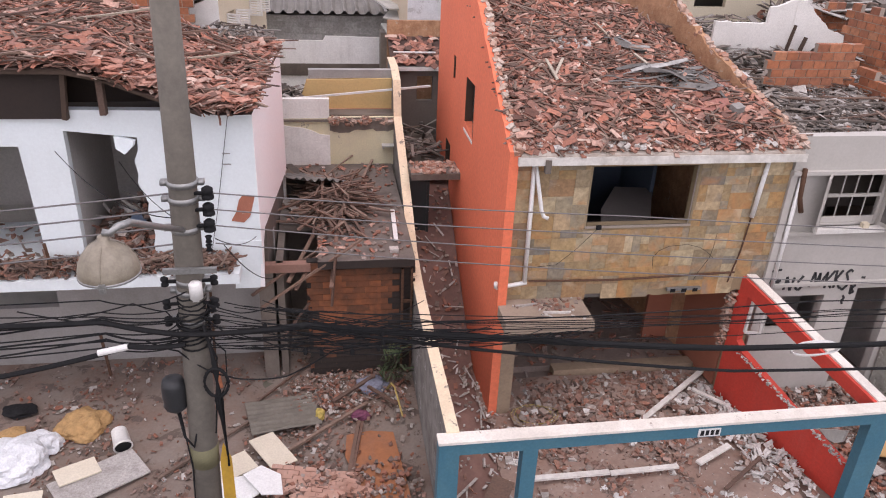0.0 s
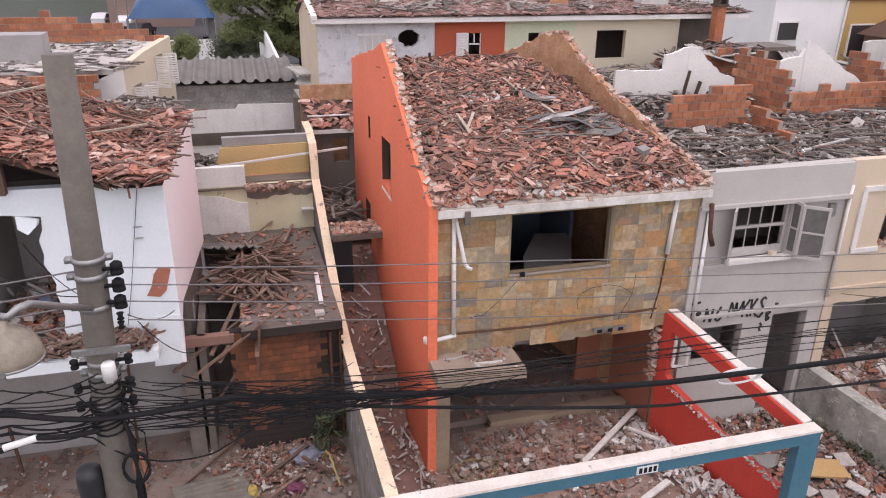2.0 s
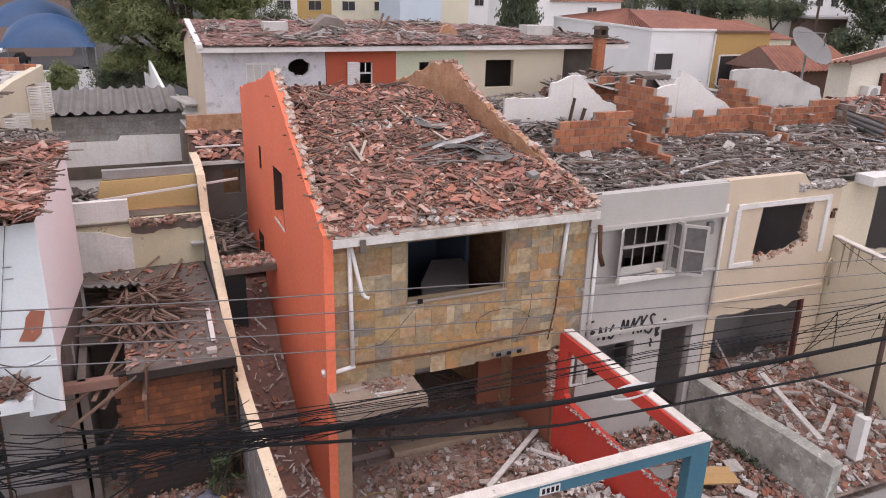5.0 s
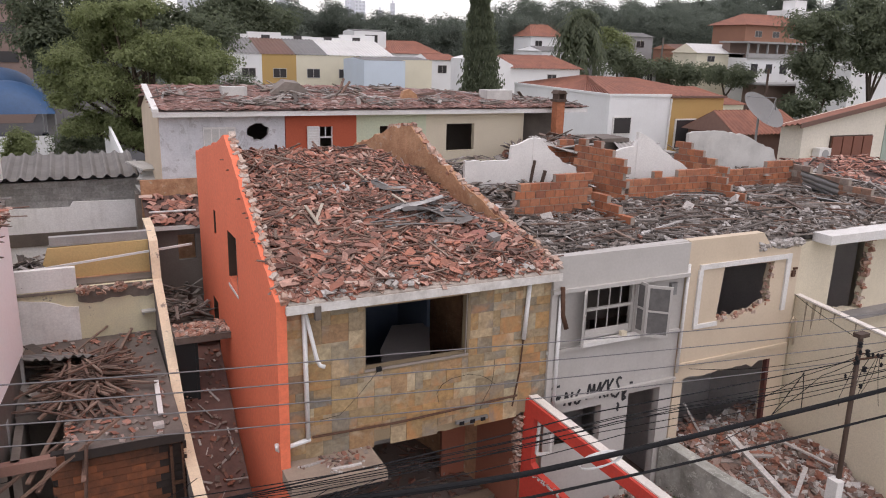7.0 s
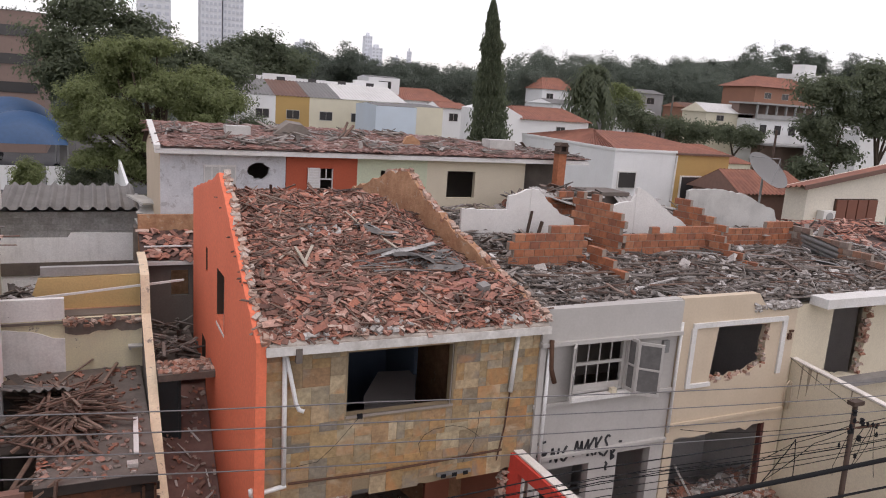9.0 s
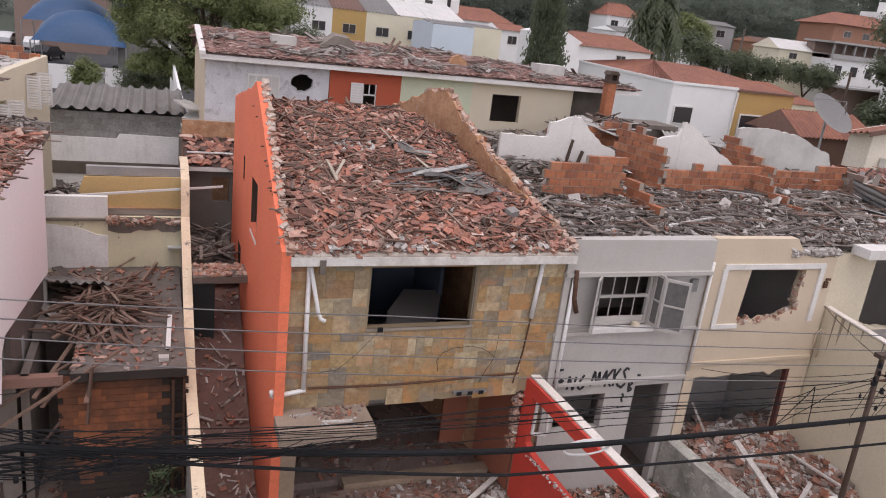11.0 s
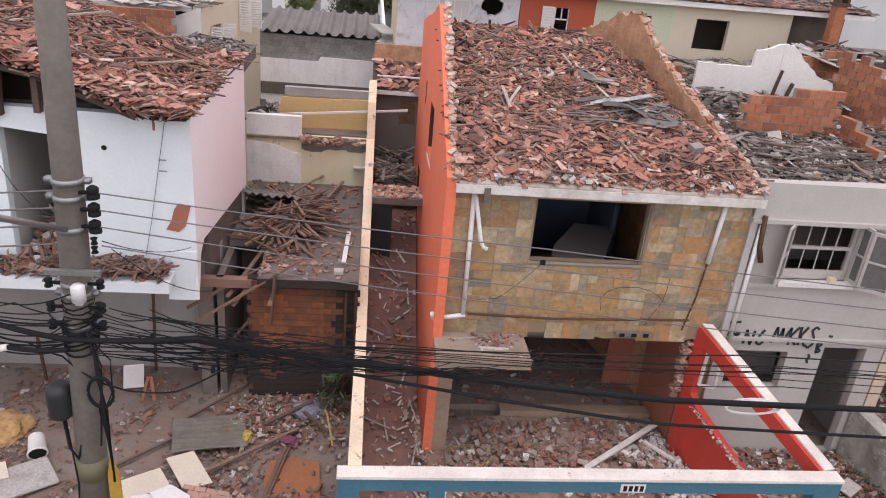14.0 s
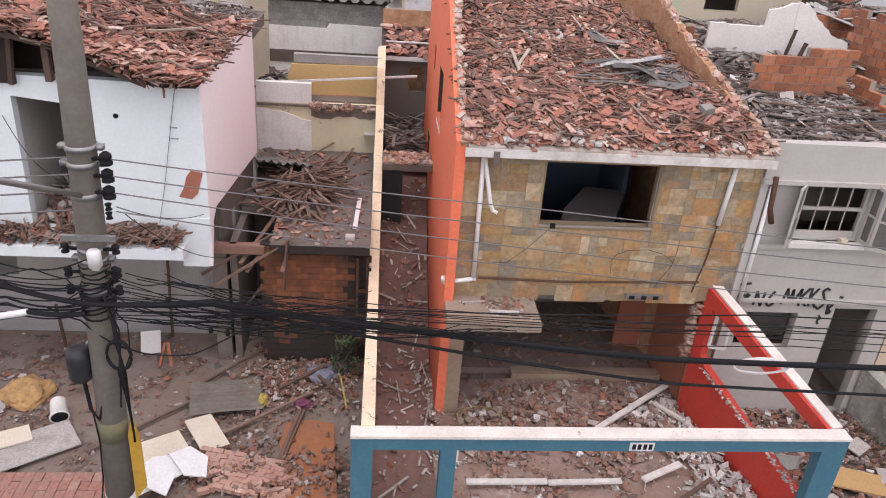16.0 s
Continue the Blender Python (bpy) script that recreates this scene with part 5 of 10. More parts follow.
# things seen through the upper window
prop_board = thing("propped_board", "pale board propped over the rubble in the upper room", "board")
part("board", Shape().prism([(2.18, 0.7, 3.87), (3.19, 0.7, 3.85), (3.85, 2.2, 3.95), (2.99, 2.2, 4.0), (2.34, 1.2, 3.93)], (0, 0, 0.04)), paint("dull_beige_board", (0.20, 0.175, 0.16), (0.14, 0.12, 0.11)), prop_board)
for (x, y, z) in ((2.35, 0.85, 3.87), (3.15, 0.85, 3.86), (3.05, 2.1, 3.98), (3.75, 2.1, 3.95)):
    part("prop", Shape().beam((x, y, 2.72), (x, y, z), 0.06, 0.06), WOODDARK, prop_board)
room_heap_base = thing("room_rubble", "plaster and timber heap inside the upper room", "rubble", kind="stuff")
s = Shape()
for i in range(120):
    x, y = RR.uniform(0.5, 4.4), RR.uniform(0.3, 3.0)
    loose(s, lie(RR, x, y, 2.75 + RR.uniform(0, 0.25) , 0, 0, 20), lump_points(RR, RR.uniform(0.1, 0.35), RR.uniform(0.1, 0.3), 0.12))
part("lumps", s, RUBBLE, room_heap_base, kind="stuff")

# debris on canopy and gate plate
s, sc = Shape(), Shape()
for i in range(45):
    loose(sc, lie(RR, RR.gauss(1.0, 0.25), RR.gauss(-0.28, 0.12), 2.69, 0, 0, 15), lump_points(RR, RR.uniform(0.03, 0.16), RR.uniform(0.03, 0.1), 0.03))
for (x, y, a, ln) in ((0.55, -0.25, 8, 0.42), (1.05, -0.55, -4, 0.5)):
    loose(s, lie(RR, x, y, 2.7, 0, 0, 1, a), lath_points(RR, ln, 0.05, 0.03))
for i in range(12):
    loose(s, lie(RR, RR.uniform(0.1, 1.6), RR.uniform(-0.8, -0.05), 2.69, 0, 0, 15), lump_points(RR, RR.uniform(0.03, 0.1), RR.uniform(0.03, 0.08), 0.03))
put("canopy_crumbs", sc, RUBBLE, label="brown brick crumbs on the canopy", category="debris", kind="stuff")
put("canopy_bits", s, PALEBITS, label="white laths and plaster crumbs on the canopy", category="debris", kind="stuff")
plate = part("number_plate", Shape().box((2.63, -3.352, 2.01), (3.01, -3.34, 2.16)), WHITEPAINT, gate, "small white plate with dark bars")
for i in range(4):
    part("bar", Shape().box((2.67 + i * 0.085, -3.357, 2.035), (2.725 + i * 0.085, -3.352, 2.135)), BLACK, plate)
# chipped patch on the red wall
part("bare_patch", Shape().prism([(5.78, -2.86, 1.44), (5.765, -2.55, 1.2), (5.755, -2.3, 1.0), (5.765, -2.5, 0.96), (5.775, -2.7, 1.02), (5.785, -2.82, 1.15)], (0.06, 0.01, 0)), CONC_PALE, red_wall)

s = Shape()
for i in range(150):
    f = RR.random() * 0.93
    zl = 0.75 + 0.7 * f if f < 0.93 else 1.45 + 2.4 * (f - 0.93)
    loose(s, pose(5.87 - 0.82 * f + RR.gauss(0, 0.03), -3.0 + 2.85 * f, zl + 0.02 + RR.gauss(0, 0.015), RR.gauss(0, 15), RR.gauss(0, 15), RR.uniform(0, 90)), lump_points(RR, RR.uniform(0.03, 0.08), RR.uniform(0.03, 0.07), RR.uniform(0.01, 0.025)))
part("broken_edge", s, PALEBITS, red_wall, "crumbled white plaster along the opening", kind="stuff")
s = Shape()
for i in range(110):
    loose(s, pose(4.9 + RR.gauss(0, 0.035), RR.uniform(0.0, 0.16), RR.uniform(1.3, 2.6), RR.gauss(0, 14), RR.gauss(0, 14), RR.gauss(0, 25)), lump_points(RR, RR.uniform(0.05, 0.12), 0.1, RR.uniform(0.03, 0.07)))
part("torn_brick_edge", s, CROWNBITS, orange_house, "torn brick beside the ground-floor opening", kind="stuff")

# ---- white house: window, shutters, strokes of paint ----
win1 = part("window", Shape().box((6.32, 0.06, 4.02), (6.38, 0.12, 5.17)).box((7.52, 0.06, 4.02), (7.58, 0.12, 5.17)).box((6.38, 0.06, 5.11), (7.52, 0.12, 5.17)).box((6.38, 0.06, 4.02), (7.52, 0.12, 4.08)), GREYWHITE, white_house, "white sash window with broken panes")
part("meeting_rail", Shape().box((6.38, 0.05, 4.62), (7.52, 0.1, 4.68)), GREYWHITE, win1)
for i in range(1, 4):
    part("muntin", Shape().box((6.38 + i * 0.285 - 0.011, 0.065, 4.68), (6.38 + i * 0.285 + 0.011, 0.09, 5.11)), GREYWHITE, win1)
    part("muntin", Shape().box((6.38 + i * 0.285 - 0.009, 0.085, 4.2), (6.38 + i * 0.285 + 0.009, 0.105, 4.62)), GREYWHITE, win1)
part("bottom_rail", Shape().box((6.38, 0.08, 4.08), (7.52, 0.11, 4.2)), GREYWHITE, win1)
# Added dark panel behind the panes stands for the unlit room.
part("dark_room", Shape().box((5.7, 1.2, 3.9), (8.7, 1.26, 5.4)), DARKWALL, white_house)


DUSTYGLASS = plain("dust_coated_glass", (0.15, 0.143, 0.135), 0.35, 0, 0.3, 6)


def leaf(hinge, ang, w, z0, z1, parent):
    """A glazed casement leaf of two panes hung at hinge, swung by ang degrees."""
    o = new("casement_leaf")
    o.parent = parent
    o.matrix_basis = pose(hinge[0], hinge[1], 0, 0, 0, ang)
    tagged(o, "open casement leaf with two dusty panes")
    zm = (z0 + z1) / 2
    part("stile", Shape().box((0, -0.018, z0), (0.05, 0.018, z1)), GREYWHITE, o)
    part("stile", Shape().box((w - 0.05, -0.018, z0), (w, 0.018, z1)), GREYWHITE, o)
    for za, zb in ((z0, z0 + 0.07), (zm - 0.02, zm + 0.02), (z1 - 0.06, z1)):
        part("rail", Shape().box((0.05, -0.018, za), (w - 0.05, 0.018, zb)), GREYWHITE, o)
    for za, zb in ((z0 + 0.07, zm - 0.02), (zm + 0.02, z1 - 0.06)):
        part("pane", Shape().box((0.05, -0.004, za), (w - 0.05, 0.004, zb)), DUSTYGLASS, o, "dust-coated pane")
    return o


leaf((7.58, -0.02), -82, 0.27, 4.06, 5.18, white_house)
leaf((7.62, -0.29), -40, 0.5, 4.03, 5.15, white_house)
leaf((6.3, -0.02), -131, 0.44, 4.03, 5.16, white_house)
part("loose_pipe", Shape().tube([(5.62, -0.13, 5.28), (5.66, -0.14, 4.7), (5.75, -0.16, 4.42)], 0.05, 8), RUST, white_house, "dark dangling pipe", True)
part("downpipe", Shape().tube([(5.62, -0.1, 5.1), (5.61, -0.1, 2.6)], 0.04, 8), PVC, white_house, "", True)
part("meter_box", Shape().box((8.48, -0.06, 4.75), (8.64, 0.02, 5.02)), METAL, white_house)
part("downpipe", Shape().tube([(8.92, -0.06, 5.4), (8.9, -0.06, 2.9)], 0.035, 8), OFFWHITE, white_house, "", True)
s = Shape()
for (xa, za, xb, zb) in ((9.95, 4.0, 10.9, 3.99), (10.9, 3.99, 11.55, 4.22), (11.55, 4.22, 11.6, 5.2)):
    n = int(math.dist((xa, za), (xb, zb)) / 0.055)
    for k in range(n):
        f = (k + RR.random()) / n
        loose(s, pose(xa + (xb - xa) * f + RR.gauss(0, 0.03), RR.uniform(0.0, 0.17), za + (zb - za) * f + RR.gauss(0, 0.03), RR.gauss(0, 12), RR.gauss(0, 12), RR.gauss(0, 20)), lump_points(RR, RR.uniform(0.07, 0.17), RR.uniform(0.06, 0.12), RR.uniform(0.05, 0.1)))
part("torn_brick_edge", s, CROWNBITS, cream_house, "torn brick round the smashed opening", kind="stuff")
s = Shape()
for k in range(46):
    f = RR.random()
    loose(s, pose(15.1 + 0.1 * f + RR.gauss(0, 0.03), RR.uniform(0.1, 0.3), 3.6 + 1.8 * f, RR.gauss(0, 12), RR.gauss(0, 12), RR.gauss(0, 20)), lump_points(RR, RR.uniform(0.1, 0.2), RR.uniform(0.08, 0.14), RR.uniform(0.07, 0.12)))
part("torn_brick_edge", s, CROWNBITS, pale_house, "torn brick beside the broken opening", kind="stuff")
paintwork = thing("sprayed_strokes", "black sprayed strokes on the grey-white wall", "graffiti")
SPRAY = plain("black_spray_paint", (0.03, 0.03, 0.032), 0.7)


def stroke(pts, w=0.0225):
    """One sprayed line on the wall face through points (x, z)."""
    sh = Shape()
    for (xa, za), (xb, zb) in zip(pts, pts[1:]):
        sh.beam((xa, 0.012, za), (xb, 0.012, zb), 0.014, w * 2)
    return part("stroke", sh, SPRAY, paintwork)


stroke([(5.40, 3.10), (5.60, 3.06), (5.82, 3.09)], 0.022)
for pts in ([(5.54, 2.90), (5.60, 2.72), (5.68, 2.90), (5.67, 2.66)], [(5.74, 2.84), (5.86, 2.74)], [(5.86, 2.85), (5.74, 2.73)], [(5.80, 2.88), (5.80, 2.70)],
            [(5.97, 2.62), (5.99, 2.92), (6.11, 2.60), (6.15, 2.90)],
            [(6.34, 2.93), (6.25, 2.78), (6.23, 2.64), (6.30, 2.60), (6.37, 2.68), (6.30, 2.76), (6.24, 2.72)],
            [(6.52, 2.66), (6.58, 3.0), (6.66, 2.70), (6.70, 2.98)], [(6.70, 2.98), (6.74, 2.68), (6.86, 2.98)],
            [(6.86, 3.0), (6.88, 2.62)], [(7.02, 3.02), (6.88, 2.80), (7.02, 2.62)], [(7.06, 3.02), (7.08, 2.62)], [(7.20, 3.02), (7.08, 2.82), (7.22, 2.60)],
            [(7.42, 2.98), (7.36, 3.03), (7.29, 2.95), (7.36, 2.80), (7.38, 2.66), (7.30, 2.56), (7.23, 2.62)],
            [(7.48, 2.70), (7.50, 2.46)], [(7.48, 2.70), (7.58, 2.66), (7.50, 2.58), (7.58, 2.50), (7.49, 2.46)], [(7.66, 2.84), (7.74, 2.83)],
            [(7.36, 2.42), (7.41, 2.36), (7.36, 2.30), (7.40, 2.22)]):
    stroke(pts)
# ---- utility pole with its gear ----
PX, PY = -4.83, -2.95
pole = thing("utility_pole", "tall round concrete utility pole carrying cables", "utility pole")


def pole_at(z):
    return (PX - 0.24 + 0.24 * z / 6.3 if z < 6.3 else PX + 0.02 * (z - 6.3), PY)


part("shaft", Shape().tube([(*pole_at(0), 0.0), (*pole_at(3), 3.0), (*pole_at(6.3), 6.3), (*pole_at(9), 8.7)], [0.215, 0.195, 0.172, 0.155], 20), POLEMAT, pole, smooth=True)
part("white_foot", Shape().tube([(*pole_at(0), 0.0), (*pole_at(0.8), 0.8)], [0.222, 0.217], 20), WHITEPAINT, pole, "white painted foot", True)
part("lichen_band", Shape().tube([(*pole_at(1.9), 1.9), (*pole_at(2.25), 2.25)], [0.209, 0.206], 20), paint("yellow_green_paint", (0.15, 0.14, 0.075), (0.12, 0.105, 0.075)), pole, "faded yellow-green painted band", True)
for z in (6.36, 6.15, 5.75, 5.0, 4.85, 4.4):
    x, y = pole_at(z)
    part("clamp", Shape().tube([(x, y, z - 0.035), (x, y, z + 0.035)], 0.19, 20).box((x - 0.26, y - 0.05, z - 0.03), (x - 0.16, y + 0.05, z + 0.03)).box((x + 0.16, y - 0.05, z - 0.03), (x + 0.26, y + 0.05, z + 0.03)), METAL, pole, "", True)
for z in (6.24, 6.02, 5.80):
    x, y = pole_at(z)
    part("insulator", Shape().lathe((x + 0.3, y - 0.08, z - 0.09), [(0.03, 0), (0.075, 0.02), (0.075, 0.06), (0.045, 0.08), (0.07, 0.1), (0.07, 0.15), (0.03, 0.18)], 12).box((x + 0.14, y - 0.1, z - 0.02), (x + 0.3, y - 0.06, z + 0.02)), BLACK, pole, "black porcelain insulator", True)
for z in (5.62, 5.5, 4.72, 4.6):
    x, y = pole_at(z)
    part("spool", Shape().lathe((x + 0.28, y - 0.1, z - 0.05), [(0.02, 0), (0.045, 0.01), (0.025, 0.05), (0.045, 0.09), (0.02, 0.1)], 10), BLACK, pole, "", True)
for z in (5.02, 4.68, 4.42):
    x, y = pole_at(z)
    for sg in (-1, 1):
        part("spool", Shape().lathe((x + sg * 0.31, y - 0.08, z - 0.07), [(0.02, 0), (0.05, 0.012), (0.05, 0.04), (0.028, 0.06), (0.05, 0.09), (0.05, 0.12), (0.02, 0.14)], 10).box((x + min(0.15 * sg, 0.3 * sg), y - 0.1, z - 0.015), (x + max(0.15 * sg, 0.3 * sg), y - 0.06, z + 0.015)), BLACK, pole, "black spool insulator on a bracket", True)
for k in range(9):
    z = 4.06 + 0.055 * k + 0.02 * math.sin(k * 2.1)
    x, y = pole_at(z)
    part("cable_wrap", Shape().tube([(x + 0.215 * math.cos(a * 0.42), y + 0.215 * math.sin(a * 0.42), z + 0.05 * math.sin(a * 0.42 + k)) for a in range(16)], 0.013, 5), BLACK, pole, "", True)
part("pole_bracket", Shape().box((PX - 0.33, PY - 0.24, 5.2), (PX + 0.33, PY - 0.18, 5.27)), METAL, pole, "galvanised cross bracket")
part("photocell", Shape().lathe((-4.78, -3.2, 4.86), [(0.085, 0), (0.085, 0.2), (0.06, 0.23)], 14).box((-4.84, -3.18, 4.78), (-4.76, -3.0, 4.86)), PVC, pole, "white cylindrical light sensor", True)
can_m = plain("black_plastic_housing", (0.02, 0.021, 0.023), 0.5)
part("splice_canister", Shape().lathe((-5.28, -3.0, 2.98), [(0.06, -0.08), (0.15, 0), (0.17, 0.05), (0.155, 0.1), (0.17, 0.2), (0.165, 0.38), (0.14, 0.47), (0.05, 0.5)], 16), can_m, pole, "black ribbed cable splice canister", True)
LX, LY, LZ = -5.22, -5.0, 6.21
lamp = part("street_lamp", Shape().tube([(-4.86, -3.1, 5.78), (-4.93, -4.0, 6.25), (-5.0, -4.85, 6.7), (-5.07, -5.0, 6.73), (-5.15, -5.0, 6.66), (LX, LY, LZ + 0.46)], 0.037, 10), METAL, pole, "street lamp on a long rising bracket", True)
glassy = paint("dusty_lamp_lens", (0.27, 0.235, 0.18), (0.15, 0.12, 0.085), 0.5, 30, 6, 0.9)
part("hood", Shape().lathe((LX, LY, LZ + 0.02), [(0.285, 0.0), (0.292, 0.015), (0.287, 0.07), (0.268, 0.14), (0.232, 0.21), (0.178, 0.275), (0.11, 0.325), (0.06, 0.345), (0.055, 0.40), (0.02, 0.41)], 28), glassy, lamp, "dusty beige lamp dome", True)
part("rim", Shape().lathe((LX, LY, LZ), [(0.27, 0.0), (0.298, 0.008), (0.298, 0.03), (0.285, 0.034)], 28), METAL, lamp, "steel rim of the lamp", True)
part("glass_bowl", Shape().lathe((LX, LY, LZ - 0.05), [(0.05, 0.0), (0.16, 0.012), (0.235, 0.03), (0.27, 0.055)], 24), paint("dull_lamp_glass", (0.2, 0.18, 0.15), (0.16, 0.14, 0.11), 0.25, 40, 4, 0.6), lamp, "dull glass under the dome", True)
part("latch", Shape().box((LX - 0.03, LY - 0.315, LZ - 0.045), (LX + 0.03, LY - 0.285, LZ + 0.05)).box((LX - 0.02, LY - 0.325, LZ - 0.03), (LX + 0.02, LY - 0.31, LZ + 0.01)), METAL, lamp, "steel latch")
for k in range(3):
    a = -1.57 + (k - 1) * 1.9
    part("seam", Shape().tube([(LX + r * math.cos(a), LY + r * math.sin(a), LZ + 0.02 + z) for r, z in ((0.292, 0.04), (0.272, 0.14), (0.236, 0.21), (0.18, 0.278), (0.11, 0.328))], 0.005, 5), glassy, lamp)
part("sign_board", Shape().prism([(-4.78, -3.06, 0.75), (-4.60, -3.06, 1.0), (-4.60, -3.06, 2.0), (-4.70, -3.06, 2.3), (-4.76, -3.06, 2.0)], (0, 0.03, 0)), paint("faded_yellow_sign", (0.50, 0.30, 0.03), (0.36, 0.2, 0.03), 0.7, 25, 4, 0.8), pole, "weathered yellow board strapped on")
for r in range(4):
    part("cable", Shape().tube([(-4.75 + 0.02 * r, -3.17, 4.4 - 0.1 * r), (-4.62 - 0.02 * r, -3.2, 3.7), (-4.7 + 0.03 * r, -3.2, 3.2), (-4.62, -3.2, 2.6 - 0.2 * r)], 0.018, 6), BLACK, pole, "", True)
part("coil", Shape().tube([(-4.66 + 0.16 * math.cos(a * 0.6), -3.2, 3.5 + 0.24 * math.sin(a * 0.6)) for a in range(24)], 0.022, 6), BLACK, pole, "", True)
part("cable", Shape().tube([(-5.27, -3.0, 2.9), (-5.2, -3.1, 2.5), (-5.08, -3.15, 2.35), (-5.02, -3.12, 2.6)], 0.02, 6).tube([(-5.24, -3.0, 2.9), (-5.15, -3.1, 1.9), (-5.18, -3.15, 1.2), (-5.3, -3.1, 0.6)], 0.012, 6), BLACK, pole, "", True)

pole2 = thing("service_pole", "slim leaning service pole with cable fittings", "utility pole")
part("shaft", Shape().tube([(10.74, -3.0, 0.0), (10.58, -3.0, 4.62)], [0.058, 0.046], 12), WOODDARK, pole2, smooth=True)
part("cap", Shape().box((10.44, -3.08, 4.58), (10.72, -2.92, 4.66)), WOODDARK, pole2)
for i, z in enumerate((4.4, 4.2, 4.05, 3.85)):
    part("insulator", Shape().lathe((10.48 + 0.26 * (i % 2), -3.08, z), [(0.02, 0), (0.05, 0.02), (0.03, 0.06), (0.05, 0.1), (0.02, 0.12)], 8), BLACK, pole2)
part("meter_case", Shape().box((10.48, -3.14, 0.5), (10.68, -2.9, 1.5)), OFFWHITE, pole2)
for (x, z, r) in ((10.52, 4.3, 0.035), (10.44, 4.2, 0.035), (10.42, 4.1, 0.035), (10.78, 4.21, 0.04), (10.92, 4.18, 0.03), (11.08, 4.14, 0.035), (11.2, 4.1, 0.03), (11.24, 3.92, 0.03), (10.72, 3.56, 0.035), (10.2, 3.86, 0.025)):
    part("insulator", Shape().lathe((x, -3.08, z - 0.05), [(0.01, 0), (r, 0.01), (r * 0.6, 0.03), (r, 0.06), (r * 0.5, 0.085), (0.01, 0.1)], 10), BLACK, pole2, smooth=True)
part("crossarm", Shape().beam((10.36, -3.07, 4.15), (11.28, -3.07, 4.11), 0.03, 0.03), RUST, pole2)
part("crossarm", Shape().beam((10.44, -3.07, 4.25), (10.66, -3.07, 4.25), 0.025, 0.025), RUST, pole2)


def wire(pts, r, sag, n=14):
    """A cable through points, hanging by sag between each two."""
    path = []
    for a, b in zip(pts, pts[1:]):
        a, b = Vector(a), Vector(b)
        for i in range(n):
            k = i / n
            path.append(a.lerp(b, k) - Vector((0, 0, sag * 4 * k * (1 - k))))
    path.append(Vector(pts[-1]))
    return Shape().tube(path, r, 6)


RW = random.Random(8)
for za, zm, zb in ((6.24, 5.74, 4.92), (6.02, 5.45, 4.62), (5.80, 5.15, 4.3), (5.55, 4.86, 3.98)):
    put("power_line", wire([(-4.5, -3.03, za), (1.0, -2.95, zm), (11.4, -2.9, zb), (30, -2.9, zb - 0.6)], 0.0085, 0.03), WIREGREY, label="thin grey power line strung from the pole", category="cable", group="power lines")
    put("power_line", wire([(-4.9, -3.0, za), (-16, -3.2, za - 0.5)], 0.011, 0.15), WIREGREY, label="thin grey power line strung from the pole", category="cable", group="power lines")
for z0, z1, z2, z3, r in ((4.33, 3.92, 3.52, 3.36, 0.036), (4.3, 3.88, 3.49, 3.33, 0.03), (4.28, 3.66, 3.08, 2.74, 0.024)):
    put("thick_cable", wire([(-16, -3.3, 4.7), (-6.0, -3.1, 4.49), (-4.96, -3.2, 4.3), (-3.4, -3.12, z0), (-0.5, -3.1, z1), (3.14, -3.1, z2), (11.5, -3.1, z3), (30, -3.1, z3 - 0.5)], r, 0.03), BLACK, label="thick black telephone cable bundle", category="cable", group="telephone cables")
for i in range(7):
    z = RW.uniform(4.05, 4.6)
    e = RW.uniform(3.55, 4.3)
    m = RW.uniform(-0.1, 0.08)
    put("thin_cable", wire([(-4.75, -3.15, z), (RW.uniform(-2.6, -1.4), -3.1, 0.55 * z + 0.45 * e + 0.12 + m), (RW.uniform(4, 6.2), -3.05, e), (14, -3.0, e - RW.uniform(0.1, 0.4))], RW.uniform(0.006, 0.01), RW.uniform(0.03, 0.12)), BLACK, label="thin black drop cable", category="cable", group="drop cables")
for i in range(11):
    z = RW.uniform(4.1, 4.95)
    put("thin_cable", wire([(-4.9, -3.12, z), (-6.0, -3.1, z + RW.uniform(-0.1, 0.1)), (-14, -3.1, z + RW.uniform(-0.9, 0.5))], RW.uniform(0.008, 0.014), RW.uniform(0.03, 0.15)), BLACK, label="thin black drop cable", category="cable", group="drop cables")
for (a, b, sag) in (((-4.5, -3.0, 5.6), (-4.4, 0.96, 3.7), 0.12), ((-4.5, -3.0, 5.7), (-6.6, 0.98, 5.2), 0.3), ((-4.7, -3.1, 4.2), (-1.3, 0.4, 2.5), 0.35), ((-4.95, -3.0, 5.9), (-7.6, 0.98, 5.4), 0.3), ((10.6, -3.05, 4.5), (12.4, -0.02, 4.3), 0.05), ((10.6, -3.05, 4.3), (9.3, -0.02, 2.9), 0.15), ((-4.4, -3.0, 5.5), (-4.1, 1.2, 2.7), 0.2)):
    put("thin_cable", wire([a, b], 0.0065, sag), BLACK, label="slack black cable running to a house", category="cable", group="drop cables")
